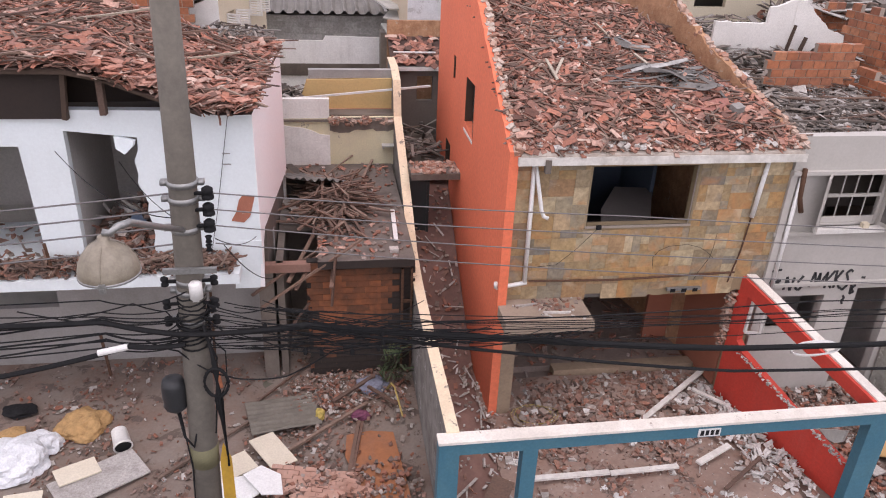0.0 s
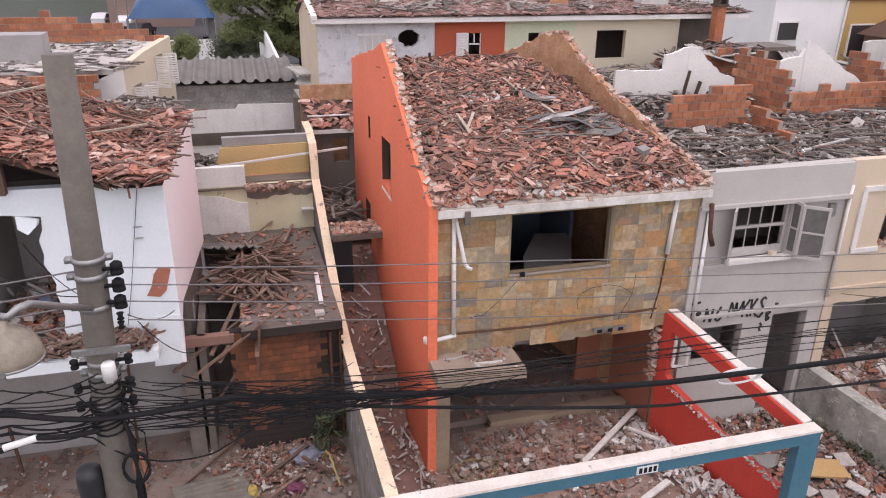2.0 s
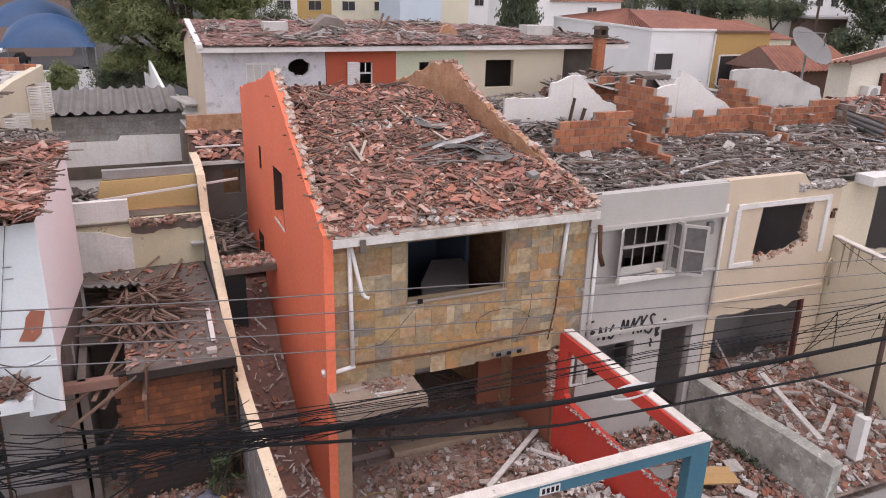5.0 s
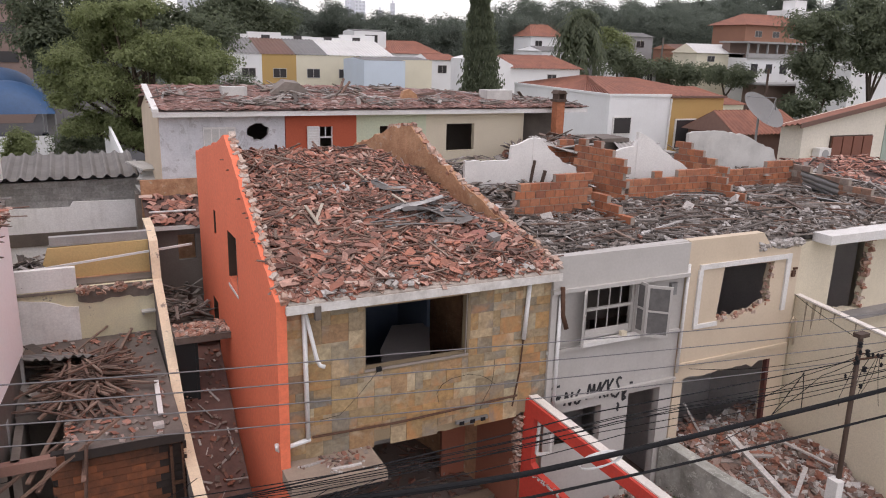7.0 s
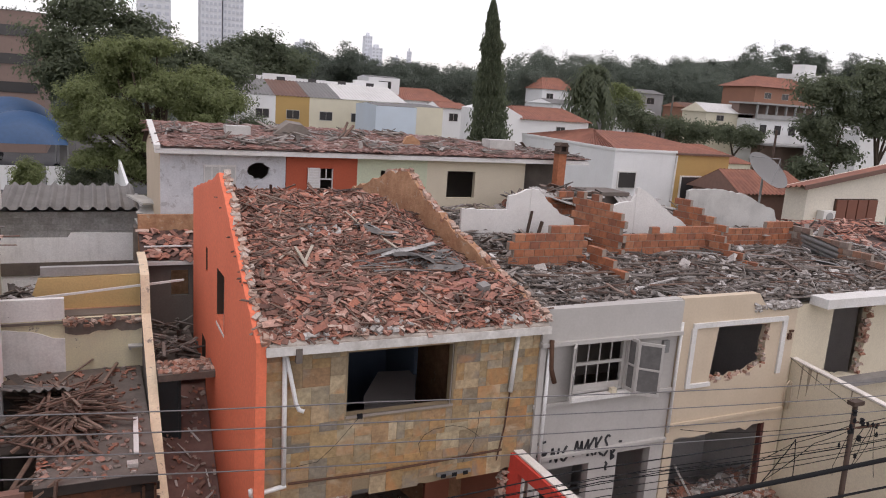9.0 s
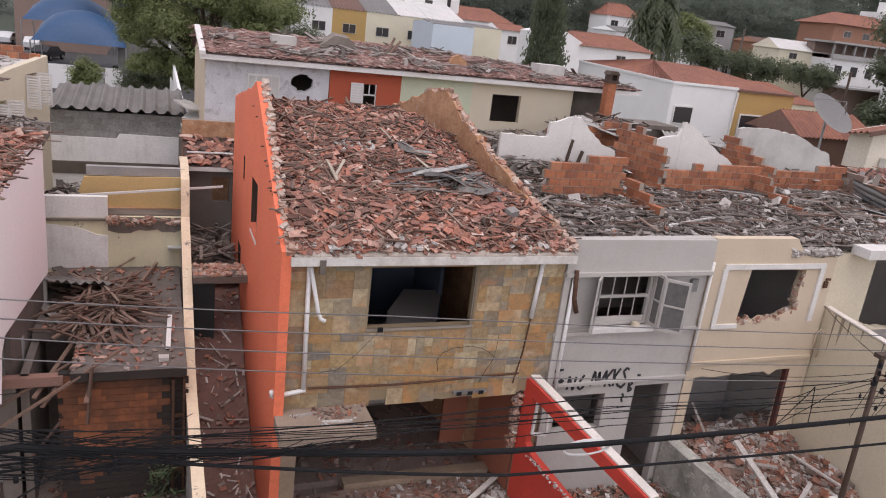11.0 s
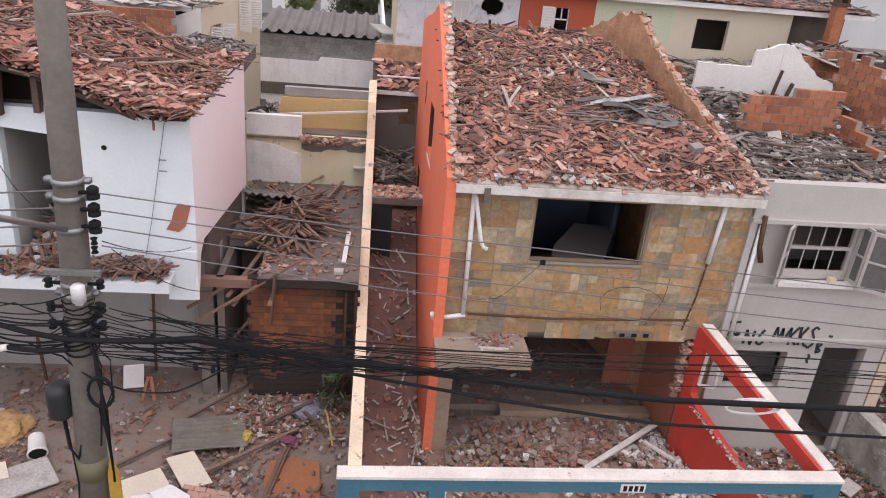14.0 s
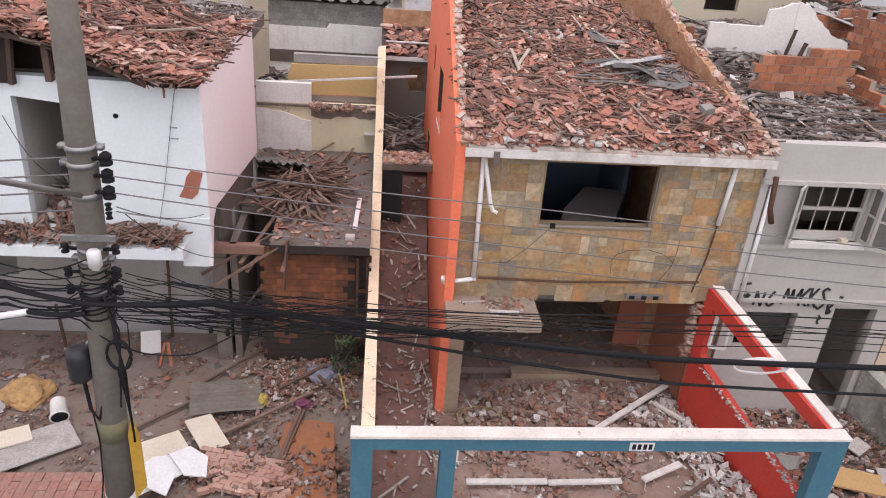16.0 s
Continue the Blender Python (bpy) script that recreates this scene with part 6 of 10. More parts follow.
for pts, r in (([(-5.51, -3.1, 4.17), (-5.12, -3.1, 3.98), (-4.79, -3.14, 3.69), (-4.54, -3.12, 3.55), (-4.22, -3.1, 3.45), (-3.71, -3.1, 3.47), (-3.06, -3.1, 3.86), (-2.2, -3.1, 4.02)], 0.011),
               ([(-4.7, -3.15, 4.5), (-4.4, -3.12, 4.2), (-3.9, -3.1, 4.08), (-3.3, -3.1, 4.1), (-2.4, -3.1, 4.2)], 0.009), ([(-4.72, -3.15, 4.42), (-4.35, -3.13, 4.32), (-3.87, -3.1, 4.26), (-3.2, -3.1, 4.3)], 0.008),
               ([(-4.7, -3.15, 4.75), (-4.26, -3.12, 4.55), (-3.89, -3.1, 4.61), (-3.2, -3.1, 4.5), (-2.0, -3.1, 4.4)], 0.008), ([(-4.75, -3.16, 4.35), (-4.62, -3.18, 3.9), (-4.68, -3.18, 3.3), (-4.75, -3.17, 2.6)], 0.013), ([(-4.72, -3.16, 4.3), (-4.5, -3.18, 4.0), (-4.52, -3.18, 3.5), (-4.7, -3.17, 3.1)], 0.01),
               ([(-5.0, -3.14, 4.5), (-5.3, -3.12, 4.28), (-5.8, -3.1, 4.4), (-7.0, -3.1, 4.7)], 0.009), ([(-5.0, -3.14, 4.4), (-5.2, -3.12, 4.62), (-5.6, -3.1, 4.75), (-6.5, -3.1, 4.55)], 0.009)):
    put("thin_cable", wire(pts, r, 0.02, 5), BLACK, label="slack black cable looped at the pole", category="cable", group="slack cables")
for z in (4.36, 4.42, 4.47, 4.55, 4.63, 4.7, 4.78):
    c = pole_at(z)
    put("cable_wrap", Shape().tube([(c[0] + (0.185 + 0.012 * math.sin(k * 2.1 + z * 9)) * math.cos(k * 0.524), c[1] + 0.185 * math.sin(k * 0.524), z + 0.02 * math.sin(k * 1.3 + z * 20)) for k in range(13)], 0.013, 6), BLACK, label="black cable wrapped round the pole", category="cable", group="cable wraps")
for pts, r in (([(10.6, -3.05, 4.12), (9.6, -3.02, 3.95), (8.39, -3.0, 3.36), (7.2, -3.0, 3.1)], 0.007), ([(10.5, -3.05, 4.2), (9.08, -3.0, 4.02), (7.6, -3.0, 3.66)], 0.007), ([(9.08, -3.02, 4.1), (8.75, -3.02, 3.75), (8.39, -3.02, 3.4)], 0.009), ([(9.08, -3.02, 4.1), (9.14, -3.02, 3.7), (9.17, -3.02, 3.3)], 0.009), ([(11.1, -3.05, 4.1), (10.95, -3.03, 3.8), (10.75, -3.02, 3.3)], 0.006), ([(11.15, -3.05, 4.1), (11.1, -3.03, 3.7), (10.85, -3.02, 3.35)], 0.006),
               ([(11.2, -3.05, 4.08), (11.3, -3.03, 3.6), (11.5, -3.02, 2.95)], 0.006), ([(10.45, -3.05, 4.0), (10.2, -3.03, 3.4), (10.25, -3.02, 3.2)], 0.006), ([(10.9, -3.05, 4.15), (10.8, -3.0, 3.9), (10.62, -3.05, 3.6)], 0.006), ([(10.7, -3.05, 4.2), (12.5, -3.0, 4.25), (15, -3.0, 4.6)], 0.007), ([(10.7, -3.05, 4.1), (12.5, -3.0, 4.05), (15, -3.0, 4.2)], 0.007)):
    put("thin_cable", wire(pts, r, 0.02, 6), BLACK, label="thin black cable at the dark street pole", category="cable", group="slack cables")
put("cable_sleeve", Shape().tube([(-5.72, -3.2, 4.16), (-6.1, -3.2, 4.08)], 0.045, 10), PVC, label="white plastic sleeve on a black cable", category="cable sleeve")
put("thick_cable", wire([(-5.0, -3.2, 4.15), (-5.7, -3.2, 4.16), (-7.6, -3.2, 3.75), (-14, -3.2, 3.2)], 0.034, 0.03), BLACK, label="thick black telephone cable bundle", category="cable", group="telephone cables")
s = Shape()
for j in range(3):
    s.tube([(4.5 + 0.42 * math.cos(a * 0.45 + j * 0.4), -3.05 + 0.02 * j, 3.36 + (0.1 + 0.02 * j) * math.sin(a * 0.45 + j * 0.4)) for a in range(15)], 0.016, 6)
put("cable_coil", s, PVC, label="coil of white cable tied to the line", category="cable coil")
for i in range(24):
    xa, xb = RW.uniform(-4.9, -3.4), RW.uniform(-2.6, 0.8)
    za, zb = RW.uniform(3.95, 4.75), 4.25 - 0.11 * (xb + 3.4) + RW.uniform(-0.1, 0.22)
    sg = RW.choice((0.03, 0.06, 0.1, 0.18, 0.3))
    n = 14
    s = Shape().tube([(xa + (xb - xa) * k / n, -3.12 - 0.05 * math.sin(k * 0.7 + i), za + (zb - za) * k / n - sg * 4 * (k / n) * (1 - k / n) + 0.015 * math.sin(k * 1.9 + i)) for k in range(n + 1)], RW.uniform(0.005, 0.009), 5)
    put("thin_cable", s, BLACK, label="thin black cable end spliced into the bundle", category="cable", group="cable ends")
for i in range(7):
    cx, cz = RW.uniform(-4.4, -2.2), RW.uniform(3.75, 4.3)
    put("cable_splice", Shape().lathe((cx, -3.13, cz), [(0.012, 0), (0.03, 0.015), (0.03, 0.09), (0.012, 0.11)], 8), BLACK, label="small black splice box on the cables", category="splice", group="cable splices")


# ---- torn roof of the pink and white house ----
RD = random.Random(12)


def left_where(rnd, near):
    if near:
        return rnd.uniform(-7.2, -4.25), rnd.uniform(0.6, 1.7)
    y = rnd.uniform(0.6, 4.6)
    return rnd.uniform(-11.5, -4.34 + 0.085 * y), y


tile_cover(pink_house, left_roof_z, left_where, 260, 8500, RD, 0.2)
for i in range(45):
    x, y = left_where(RD, False)
    o = put("lath", LATHS[RD.randrange(8)], None, pink_house)
    o.matrix_basis = lie(RD, x, y, left_roof_z(x, y) + 0.24, 0.0, 0.07, 6) @ Matrix.Diagonal((RD.uniform(0.3, 0.9), 1, 1, 1))
s = Shape()
for i in range(520):
    x, y = left_where(RD, RD.random() < 0.6)
    loose(s, lie(RD, x, y, left_roof_z(x, y) + RD.uniform(0.16, 0.26), 0, 0.07, 14, RD.gauss(10, 40)), shard_points(RD, RD.uniform(0.07, 0.13), RD.uniform(0.18, 0.36)))
part("upper_tile_layer", s, TILES, pink_house, "larger halves of red clay tile", kind="stuff")
for (x, y, a, ln) in ((-5.3, 2.6, 24, 1.5), (-5.0, 3.0, -32, 1.3), (-5.6, 2.2, 35, 1.2), (-4.9, 3.4, -40, 1.4), (-6.4, 2.4, -18, 1.1), (-6.9, 3.1, 12, 1.5), (-5.7, 3.6, 8, 1.2), (-7.6, 2.0, -25, 1.0), (-8.6, 2.8, 20, 1.4), (-6.1, 1.6, -38, 0.9)):
    s = Shape()
    loose(s, lie(RD, x, y, left_roof_z(x, y) + 0.3, 0, 0.07, 3, a), lath_points(RD, ln, RD.uniform(0.03, 0.055), 0.035))
    part("batten", s, PALELATH if ln > 1.4 else WOODBITS, pink_house, "long bleached roof batten")
part("roof_post", Shape().beam((-6.69, 0.9, 6.06), (-6.68, 0.9, 6.68), 0.15, 0.1), WOODBITS, pink_house, "dusty brown post under the roof edge")
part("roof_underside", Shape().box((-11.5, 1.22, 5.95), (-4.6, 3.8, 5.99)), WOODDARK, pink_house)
part("fallen_cable", Shape().tube([(-4.72, 0.97, 6.0), (-5.05, 0.96, 4.2), (-5.2, 0.95, 3.5)], 0.005, 5), BLACK, pink_house)
# No hole is cut: a black disc paints its shade.
part("pipe_hole", Shape().tube([(-5.75, 0.99, 5.48), (-5.75, 1.03, 5.48)], 0.045, 12), BLACK, pink_house, "black disc standing for a shaded pipe hole")
for z in (5.32, 5.12):
    part("wall_hook", Shape().tube([(-4.86, 0.98, z), (-4.83, 0.93, z + 0.02), (-4.76, 0.93, z + 0.02), (-4.74, 0.98, z)], 0.012, 6), METAL, pink_house, "small steel wall hook")
part("plaster_flap", Shape().prism([(-6.62, 0.96, 5.66), (-6.3, 0.94, 5.58), (-6.32, 0.9, 5.5), (-6.46, 0.88, 5.36), (-6.6, 0.9, 5.46)], (0.02, 0.08, 0.0)), WHITE_L, pink_house, "torn white plaster corner")
part("bare_brick", Shape().prism([(-4.82, 0.985, 4.02), (-4.6, 0.985, 3.98), (-4.48, 0.985, 4.1), (-4.37, 0.985, 4.5), (-4.58, 0.985, 4.53), (-4.66, 0.985, 4.42), (-4.72, 0.985, 4.2)], (0, 0.03, 0)), paint("bared_red_brick", (0.42, 0.16, 0.10), (0.30, 0.11, 0.07), 0.95, 10, 5.0, 0.9, bare=(0.7, 0.66, 0.62), bare_amount=0.6, relief=1.0), pink_house, "patch of bared red brick")
# Unseen end wall, added to keep stray daylight out of the room.
part("room_wall", Shape().box((-11.1, 1.2, 3.2), (-11.0, 3.9, 5.95)), DARKWALL, pink_house)
part("ceiling_slab", Shape().box((-11, 1.2, 5.8), (-4.4, 3.9, 5.9)), DARKWALL, pink_house)
s = Shape()
for i in range(720):
    x, y = RD.uniform(-11, -4.8), RD.uniform(0.5, 0.98) if RD.random() < 0.7 else RD.uniform(1.2, 2.6)
    h = 3.2 + RD.uniform(0, 0.22)
    loose(s, lie(RD, x, y, h, 0, 0, 25), shard_points(RD, RD.uniform(0.07, 0.2), RD.uniform(0.06, 0.14)) if RD.random() < 0.5 else lath_points(RD, RD.uniform(0.15, 0.5), 0.035, 0.02) if RD.random() < 0.5 else lump_points(RD, 0.12, 0.09, 0.06))
heap, heap2 = Shape(), Shape()
for i in range(420):
    u, v = RD.random(), RD.random()
    x, y = -7.4 + 1.35 * u, 1.15 + 1.5 * v
    h = 3.2 + (0.35 + 0.75 * u) * (0.4 + 0.6 * v) * RD.random()
    loose(heap2 if RD.random() < 0.2 else heap, lie(RD, x, y, h + 0.05, 0, 0, 25), lath_points(RD, RD.uniform(0.2, 0.7), 0.05, 0.03) if RD.random() < 0.35 else lump_points(RD, RD.uniform(0.08, 0.24), RD.uniform(0.08, 0.18), 0.1))
put("room_heap", heap, RUBBLE, label="heap of brick and timber behind the knocked-out opening", category="rubble", kind="stuff")
put("room_heap_plaster", heap2, PALEBITS, label="pale plaster pieces on the heap in the room", category="rubble", kind="stuff")
put("blue_sheet", Shape().prism([(-6.85, 1.9, 3.62), (-6.55, 1.85, 3.6), (-6.5, 2.1, 3.75), (-6.8, 2.15, 3.78)], (0.02, -0.02, 0.04)), paint("faded_blue_plastic", (0.16, 0.21, 0.30), (0.10, 0.13, 0.19), 0.6), label="faded blue plastic scrap on the heap", category="plastic sheet")
s2 = Shape()
for i in range(330):
    x, y = RD.uniform(-11, -4.85), RD.uniform(0.5, 0.96)
    loose(s2, lie(RD, x, y, 3.24 + RD.uniform(0.02, 0.24), 0, 0, 16), lath_points(RD, RD.choice((0.12, 0.2, 0.35, 0.6)), RD.uniform(0.02, 0.06), 0.022))
put("balcony_splinters", s2, WOODBITS, label="brown splintered laths strewn on the balcony", category="debris", kind="stuff")
put("balcony_rubble", s, RUBBLE, label="tile shards and plaster heaped on the balcony", category="rubble", kind="stuff")
for i in range(22):
    o = put("lath", LATHS[RD.randrange(8)], None, pink_house)
    o.matrix_basis = lie(RD, RD.uniform(-6.6, -4.9), RD.uniform(0.55, 0.95), 3.42, 0, 0, 12) @ Matrix.Diagonal((RD.uniform(0.4, 0.9), 1, 1, 1))
part("post", Shape().tube([(-7.9, 0.6, 3.2), (-7.95, 0.6, 3.85)], 0.03, 8), RUST, pink_house)

# ---- timber pile on the annex roof ----
for (a, b, w) in (((-4.05, 6.6, 3.0), (-3.2, 4.9, 2.98), 0.22), ((-4.1, 6.2, 3.02), (-3.35, 4.7, 3.0), 0.2), ((-4.12, 5.7, 3.0), (-3.5, 4.4, 2.98), 0.22), ((-4.1, 5.1, 3.02), (-3.6, 4.0, 2.99), 0.2), ((-4.1, 4.4, 3.0), (-3.6, 3.4, 2.98), 0.2)):
    put("grey_board", Shape().beam(a, b, w, 0.025), GREYBITS, label="weathered grey board lying on the flat roof", category="board", group="roof boards")
for (a, b, w) in (((-2.7, 3.4, 3.2), (-3.75, 1.25, 2.35), 0.07), ((-2.6, 2.6, 3.05), (-4.6, 1.2, 2.3), 0.06), ((-2.9, 2.4, 3.0), (-3.05, 1.2, 2.4), 0.08), ((-3.2, 3.2, 3.0), (-3.9, 1.5, 2.4), 0.08)):
    put("lath", Shape().beam(a, b, w, 0.04), WOODBITS, label="splintered timber sliding over the roof edge", category="lath", group="hanging laths")
pile = thing("timber_pile", "heap of splintered laths and tile shards on the flat roof", "timber pile")
for i in range(250):
    a = RD.uniform(0, 2 * math.pi)
    ln = RD.uniform(0.35, 1.5)
    r = RD.uniform(0.0, 0.9)
    cx, cy = -2.95 + r * math.cos(a) * 0.8 + RD.gauss(0, 0.2), 4.2 + r * math.sin(a) * 1.6 + RD.gauss(0, 0.3)
    cx = max(-3.7, min(-1.7, cx))
    o = put("lath", LATHS[RD.randrange(8)], None, pile)
    ya = math.degrees(a) + RD.gauss(0, 18)
    o.matrix_basis = Matrix.Translation((cx, cy, 2.97 + RD.uniform(0.02, 0.42) * (1.1 - r))) @ pose(0, 0, 0, 0, RD.gauss(0, 6), ya) @ Matrix.Diagonal((ln, RD.uniform(0.7, 1.7), RD.uniform(0.8, 1.3), 1))
for i in range(64):
    o = put("roof_tile", SHARDS[RD.randrange(10)], None, pile)
    tx, ty = RD.uniform(-4.0, -1.5), RD.uniform(1.5, 6.6)
    o.matrix_basis = lie(RD, tx if ty > 3.2 else max(tx, -3.2), ty, 2.95, 0, 0, 9) @ Matrix.Diagonal((*[RD.uniform(0.5, 0.85)] * 3, 1))
s = Shape()
for i in range(300):
    tx, ty = RD.uniform(-4.05, -1.45), RD.uniform(1.4, 6.8)
    loose(s, lie(RD, tx if ty > 3.2 else max(tx, -3.25), ty, 2.94, 0, 0, 15), lump_points(RD, RD.uniform(0.04, 0.14), RD.uniform(0.04, 0.1), 0.05))
part("gravel", s, RUBBLE, pile, kind="stuff")


def corrugated(name, m, ln, wd, waves, depth, material, **tags):
    s = Shape()
    n = waves * 6
    for j in range(3):
        for i in range(n + 1):
            s.v.append(tuple(m @ Vector((-wd / 2 + wd * i / n, -ln / 2 + ln * j / 2, depth * math.sin(2 * math.pi * i / 6) + 0.02 * math.sin(j * 2 + i * 0.3)))))
    k = len(s.v)
    s.v += [(x, y, z - 0.012) for x, y, z in s.v[:k]]
    for j in range(2):
        for i in range(n):
            a = j * (n + 1) + i
            s.f += [(a, a + 1, a + n + 2, a + n + 1), (k + a + 1, k + a, k + a + n + 1, k + a + n + 2)]
    return put(name, s, material, smooth=True, **tags)


corrugated("roof_sheet", pose(-3.6, 4.9, 3.33, -14, 12, 25), 1.7, 1.3, 7, 0.03, FIBRO, label="bent grey corrugated sheet on the annex roof", category="roof sheet")
put("white_plank", Shape().beam((-1.68, 2.1, 2.97), (-1.62, 3.6, 2.99), 0.09, 0.04), PVC, label="long white plastic strip on the annex roof", category="plank")
put("white_block", Shape().box((-1.85, 1.62, 2.925), (-1.67, 1.78, 3.0)), PALEBITS, label="small white block on the roof edge", category="block")
put("white_strip", Shape().beam((-4.3, 7.2, 4.52), (-0.3, 7.35, 4.85), 0.05, 0.05), PVC, label="long white strip lying across the wall tops", category="strip")
for (a, b, w) in (((-4.45, 1.2, 2.0), (-2.4, 1.45, 3.35), 0.06), ((-3.05, 1.34, 1.9), (-2.95, 1.3, 3.05), 0.07), ((-4.1, 1.4, 1.1), (-3.5, 1.5, 1.9), 0.04)):
    put("lath", Shape().beam(a, b, w, 0.04), WOODBITS, label="splintered lath hanging over the roof edge", category="lath", group="hanging laths")
put("grille", Shape().box((-1.62, 1.5, 0.1), (-1.57, 1.56, 2.6)).box((-1.42, 1.5, 0.1), (-1.38, 1.56, 2.6)).box((-1.57, 1.51, 0.6), (-1.42, 1.55, 0.66)).box((-1.57, 1.51, 1.2), (-1.42, 1.55, 1.26)).box((-1.57, 1.51, 1.8), (-1.42, 1.55, 1.86)), RUST, label="narrow rusty iron frame beside the block wall", category="grille")

# debris on the slab bridge, in the passage, on the terrace
s = Shape()
for i in range(120):
    loose(s, lie(RD, RD.uniform(-1.1, -0.05), RD.uniform(4.15, 4.9), 3.66, 0, 0, 20), lump_points(RD, RD.uniform(0.05, 0.2), RD.uniform(0.05, 0.14), 0.05))
put("bridge_rubble", s, CROWNBITS, label="plaster rubble on the bridging slab", category="rubble", kind="stuff")
s, s2 = Shape(), Shape()
for i in range(150):
    y = RD.uniform(-3.0, 8.5)
    k = (loose(s, lie(RD, RD.uniform(-1.15, -0.05), y, 0.05 + RD.uniform(0, 0.12), 0, 0, 20), shard_points(RD, RD.uniform(0.05, 0.16), RD.uniform(0.04, 0.1)) if RD.random() < 0.6 else lump_points(RD, 0.08, 0.06, 0.04)))
for i in range(200):
    y = RD.uniform(-3.0, 1.5) if i < 130 else RD.uniform(1.5, 6.5)
    near_wall = RD.random() < 0.65
    loose(s2, lie(RD, RD.uniform(-0.4, -0.06) if near_wall else RD.uniform(-1.1, -0.4), y, 0.1 + RD.uniform(0, 0.06), 0, 0, 8, RD.gauss(80, 28)), lath_points(RD, RD.choice((0.1, 0.16, 0.25, 0.7)), RD.uniform(0.02, 0.05), 0.02) if RD.random() < 0.45 else lump_points(RD, RD.uniform(0.02, 0.08), RD.uniform(0.02, 0.06), 0.03))
put("passage_rubble", s, RUBBLE, label="red tile rubble covering the passage floor", category="rubble", kind="stuff")
put("passage_laths", s2, PALEBITS, label="white painted splinters lying in the passage", category="rubble", kind="stuff")
PASSRED = paint("dusty_dark_red_tiles", (0.225, 0.125, 0.10), (0.145, 0.085, 0.07), 0.9, 10, 1.6, 0.9, bare=(0.29, 0.2, 0.165), bare_amount=0.6)
put("passage_floor", Shape().box((-1.2, -3.1, 0.0), (0.0, 8.9, 0.06)), PASSRED, label="worn red tiled passage floor", category="floor", kind="structure")
s = Shape()
for i in range(90):
    loose(s, lie(RD, RD.uniform(-4.2, -3.3), RD.uniform(7.0, 8.5), 4.3 + RD.uniform(0, 0.25), 0, 0, 20), lath_points(RD, RD.uniform(0.3, 0.9), 0.12, 0.02) if RD.random() < 0.5 else shard_points(RD, 0.3, 0.16))
for i in range(60):
    loose(s, lie(RD, RD.uniform(-1.0, 0.0), RD.uniform(6.2, 8.8), 3.15 + RD.uniform(0, 0.3), 0, 0, 20), lath_points(RD, RD.uniform(0.3, 0.8), 0.08, 0.03))
put("terrace_rubble", s, GREYBITS, label="grey boards and shards on the terrace", category="rubble", kind="stuff")
put("inner_floor", Shape().box((-1.05, 5.6, 2.9), (0.0, 8.95, 3.05)), CONC_DARK, label="dark concrete floor behind the passage", category="floor", kind="structure")
for i in range(70):
    o = put("roof_tile", SHARDS[RD.randrange(10)], None, small)
    y = RD.uniform(8.9, 10.2)
    o.matrix_basis = lie(RD, RD.uniform(-1.15, 0.2), y, 5.06 + 0.41 * (y - 8.9), 0, 0.41, 10)
part("pale_strip", Shape().beam((-1.1, 9.3, 5.3), (0.1, 9.3, 5.3), 0.07, 0.03), PVC, small)

# ---- yard before the stone front ----


def yard_h(x, y):
    return 0.08 + 0.1 * max(0.0, 1 - abs(y + 0.9) / 1.6) + 0.05 * noise.noise(Vector((x * 1.5, y * 1.5, 9)))


yard_pile = thing("yard_rubble", "brick and plaster rubble filling the front yard", "rubble", kind="stuff")
RY = random.Random(41)
YARDBITS = pieces("dust_coated_rubble", ((0.0, (0.31, 0.125, 0.08)), (0.16, (0.26, 0.20, 0.165)), (0.34, (0.36, 0.17, 0.115)), (0.5, (0.16, 0.11, 0.09)), (0.64, (0.31, 0.255, 0.22)), (0.78, (0.27, 0.145, 0.105)), (0.9, (0.44, 0.385, 0.34)), (1.0, (0.34, 0.13, 0.08))), 0.92, 20, (0.27, 0.195, 0.155), 0.6)
WHITECHIP = pieces("white_plaster_shards", ((0.0, (0.48, 0.45, 0.42)), (0.4, (0.66, 0.64, 0.61)), (0.7, (0.36, 0.32, 0.285)), (1.0, (0.72, 0.70, 0.67))), 0.9, 20, (0.5, 0.44, 0.39), 0.35)
WHITEWOOD = paint("worn_white_timber", (0.74, 0.71, 0.66), (0.50, 0.45, 0.40), 0.8, 14, 3.0, 0.8, bare=(0.40, 0.33, 0.27), bare_amount=0.66)
lumps = []
for _ in range(10):
    lm = Shape().add(*lump_points(RY, RY.uniform(0.12, 0.24), RY.uniform(0.1, 0.18), RY.uniform(0.06, 0.11))).mesh("brick_lump")
    lm.materials.append(YARDBITS)
    lumps.append(lm)
for i in range(150):
    x, y = RY.uniform(0.45, 4.8), RY.gauss(-0.35, 0.55)
    if y > 0.75 or y < -2.9:
        continue
    o = put("brick_lump", lumps[RY.randrange(10)], None, yard_pile)
    o.matrix_basis = lie(RY, x, y, yard_h(x, y) + 0.05, 0, 0, 22) @ Matrix.Diagonal((*[RY.uniform(0.5, 1.1)] * 3, 1))
s, s2 = Shape(), Shape()
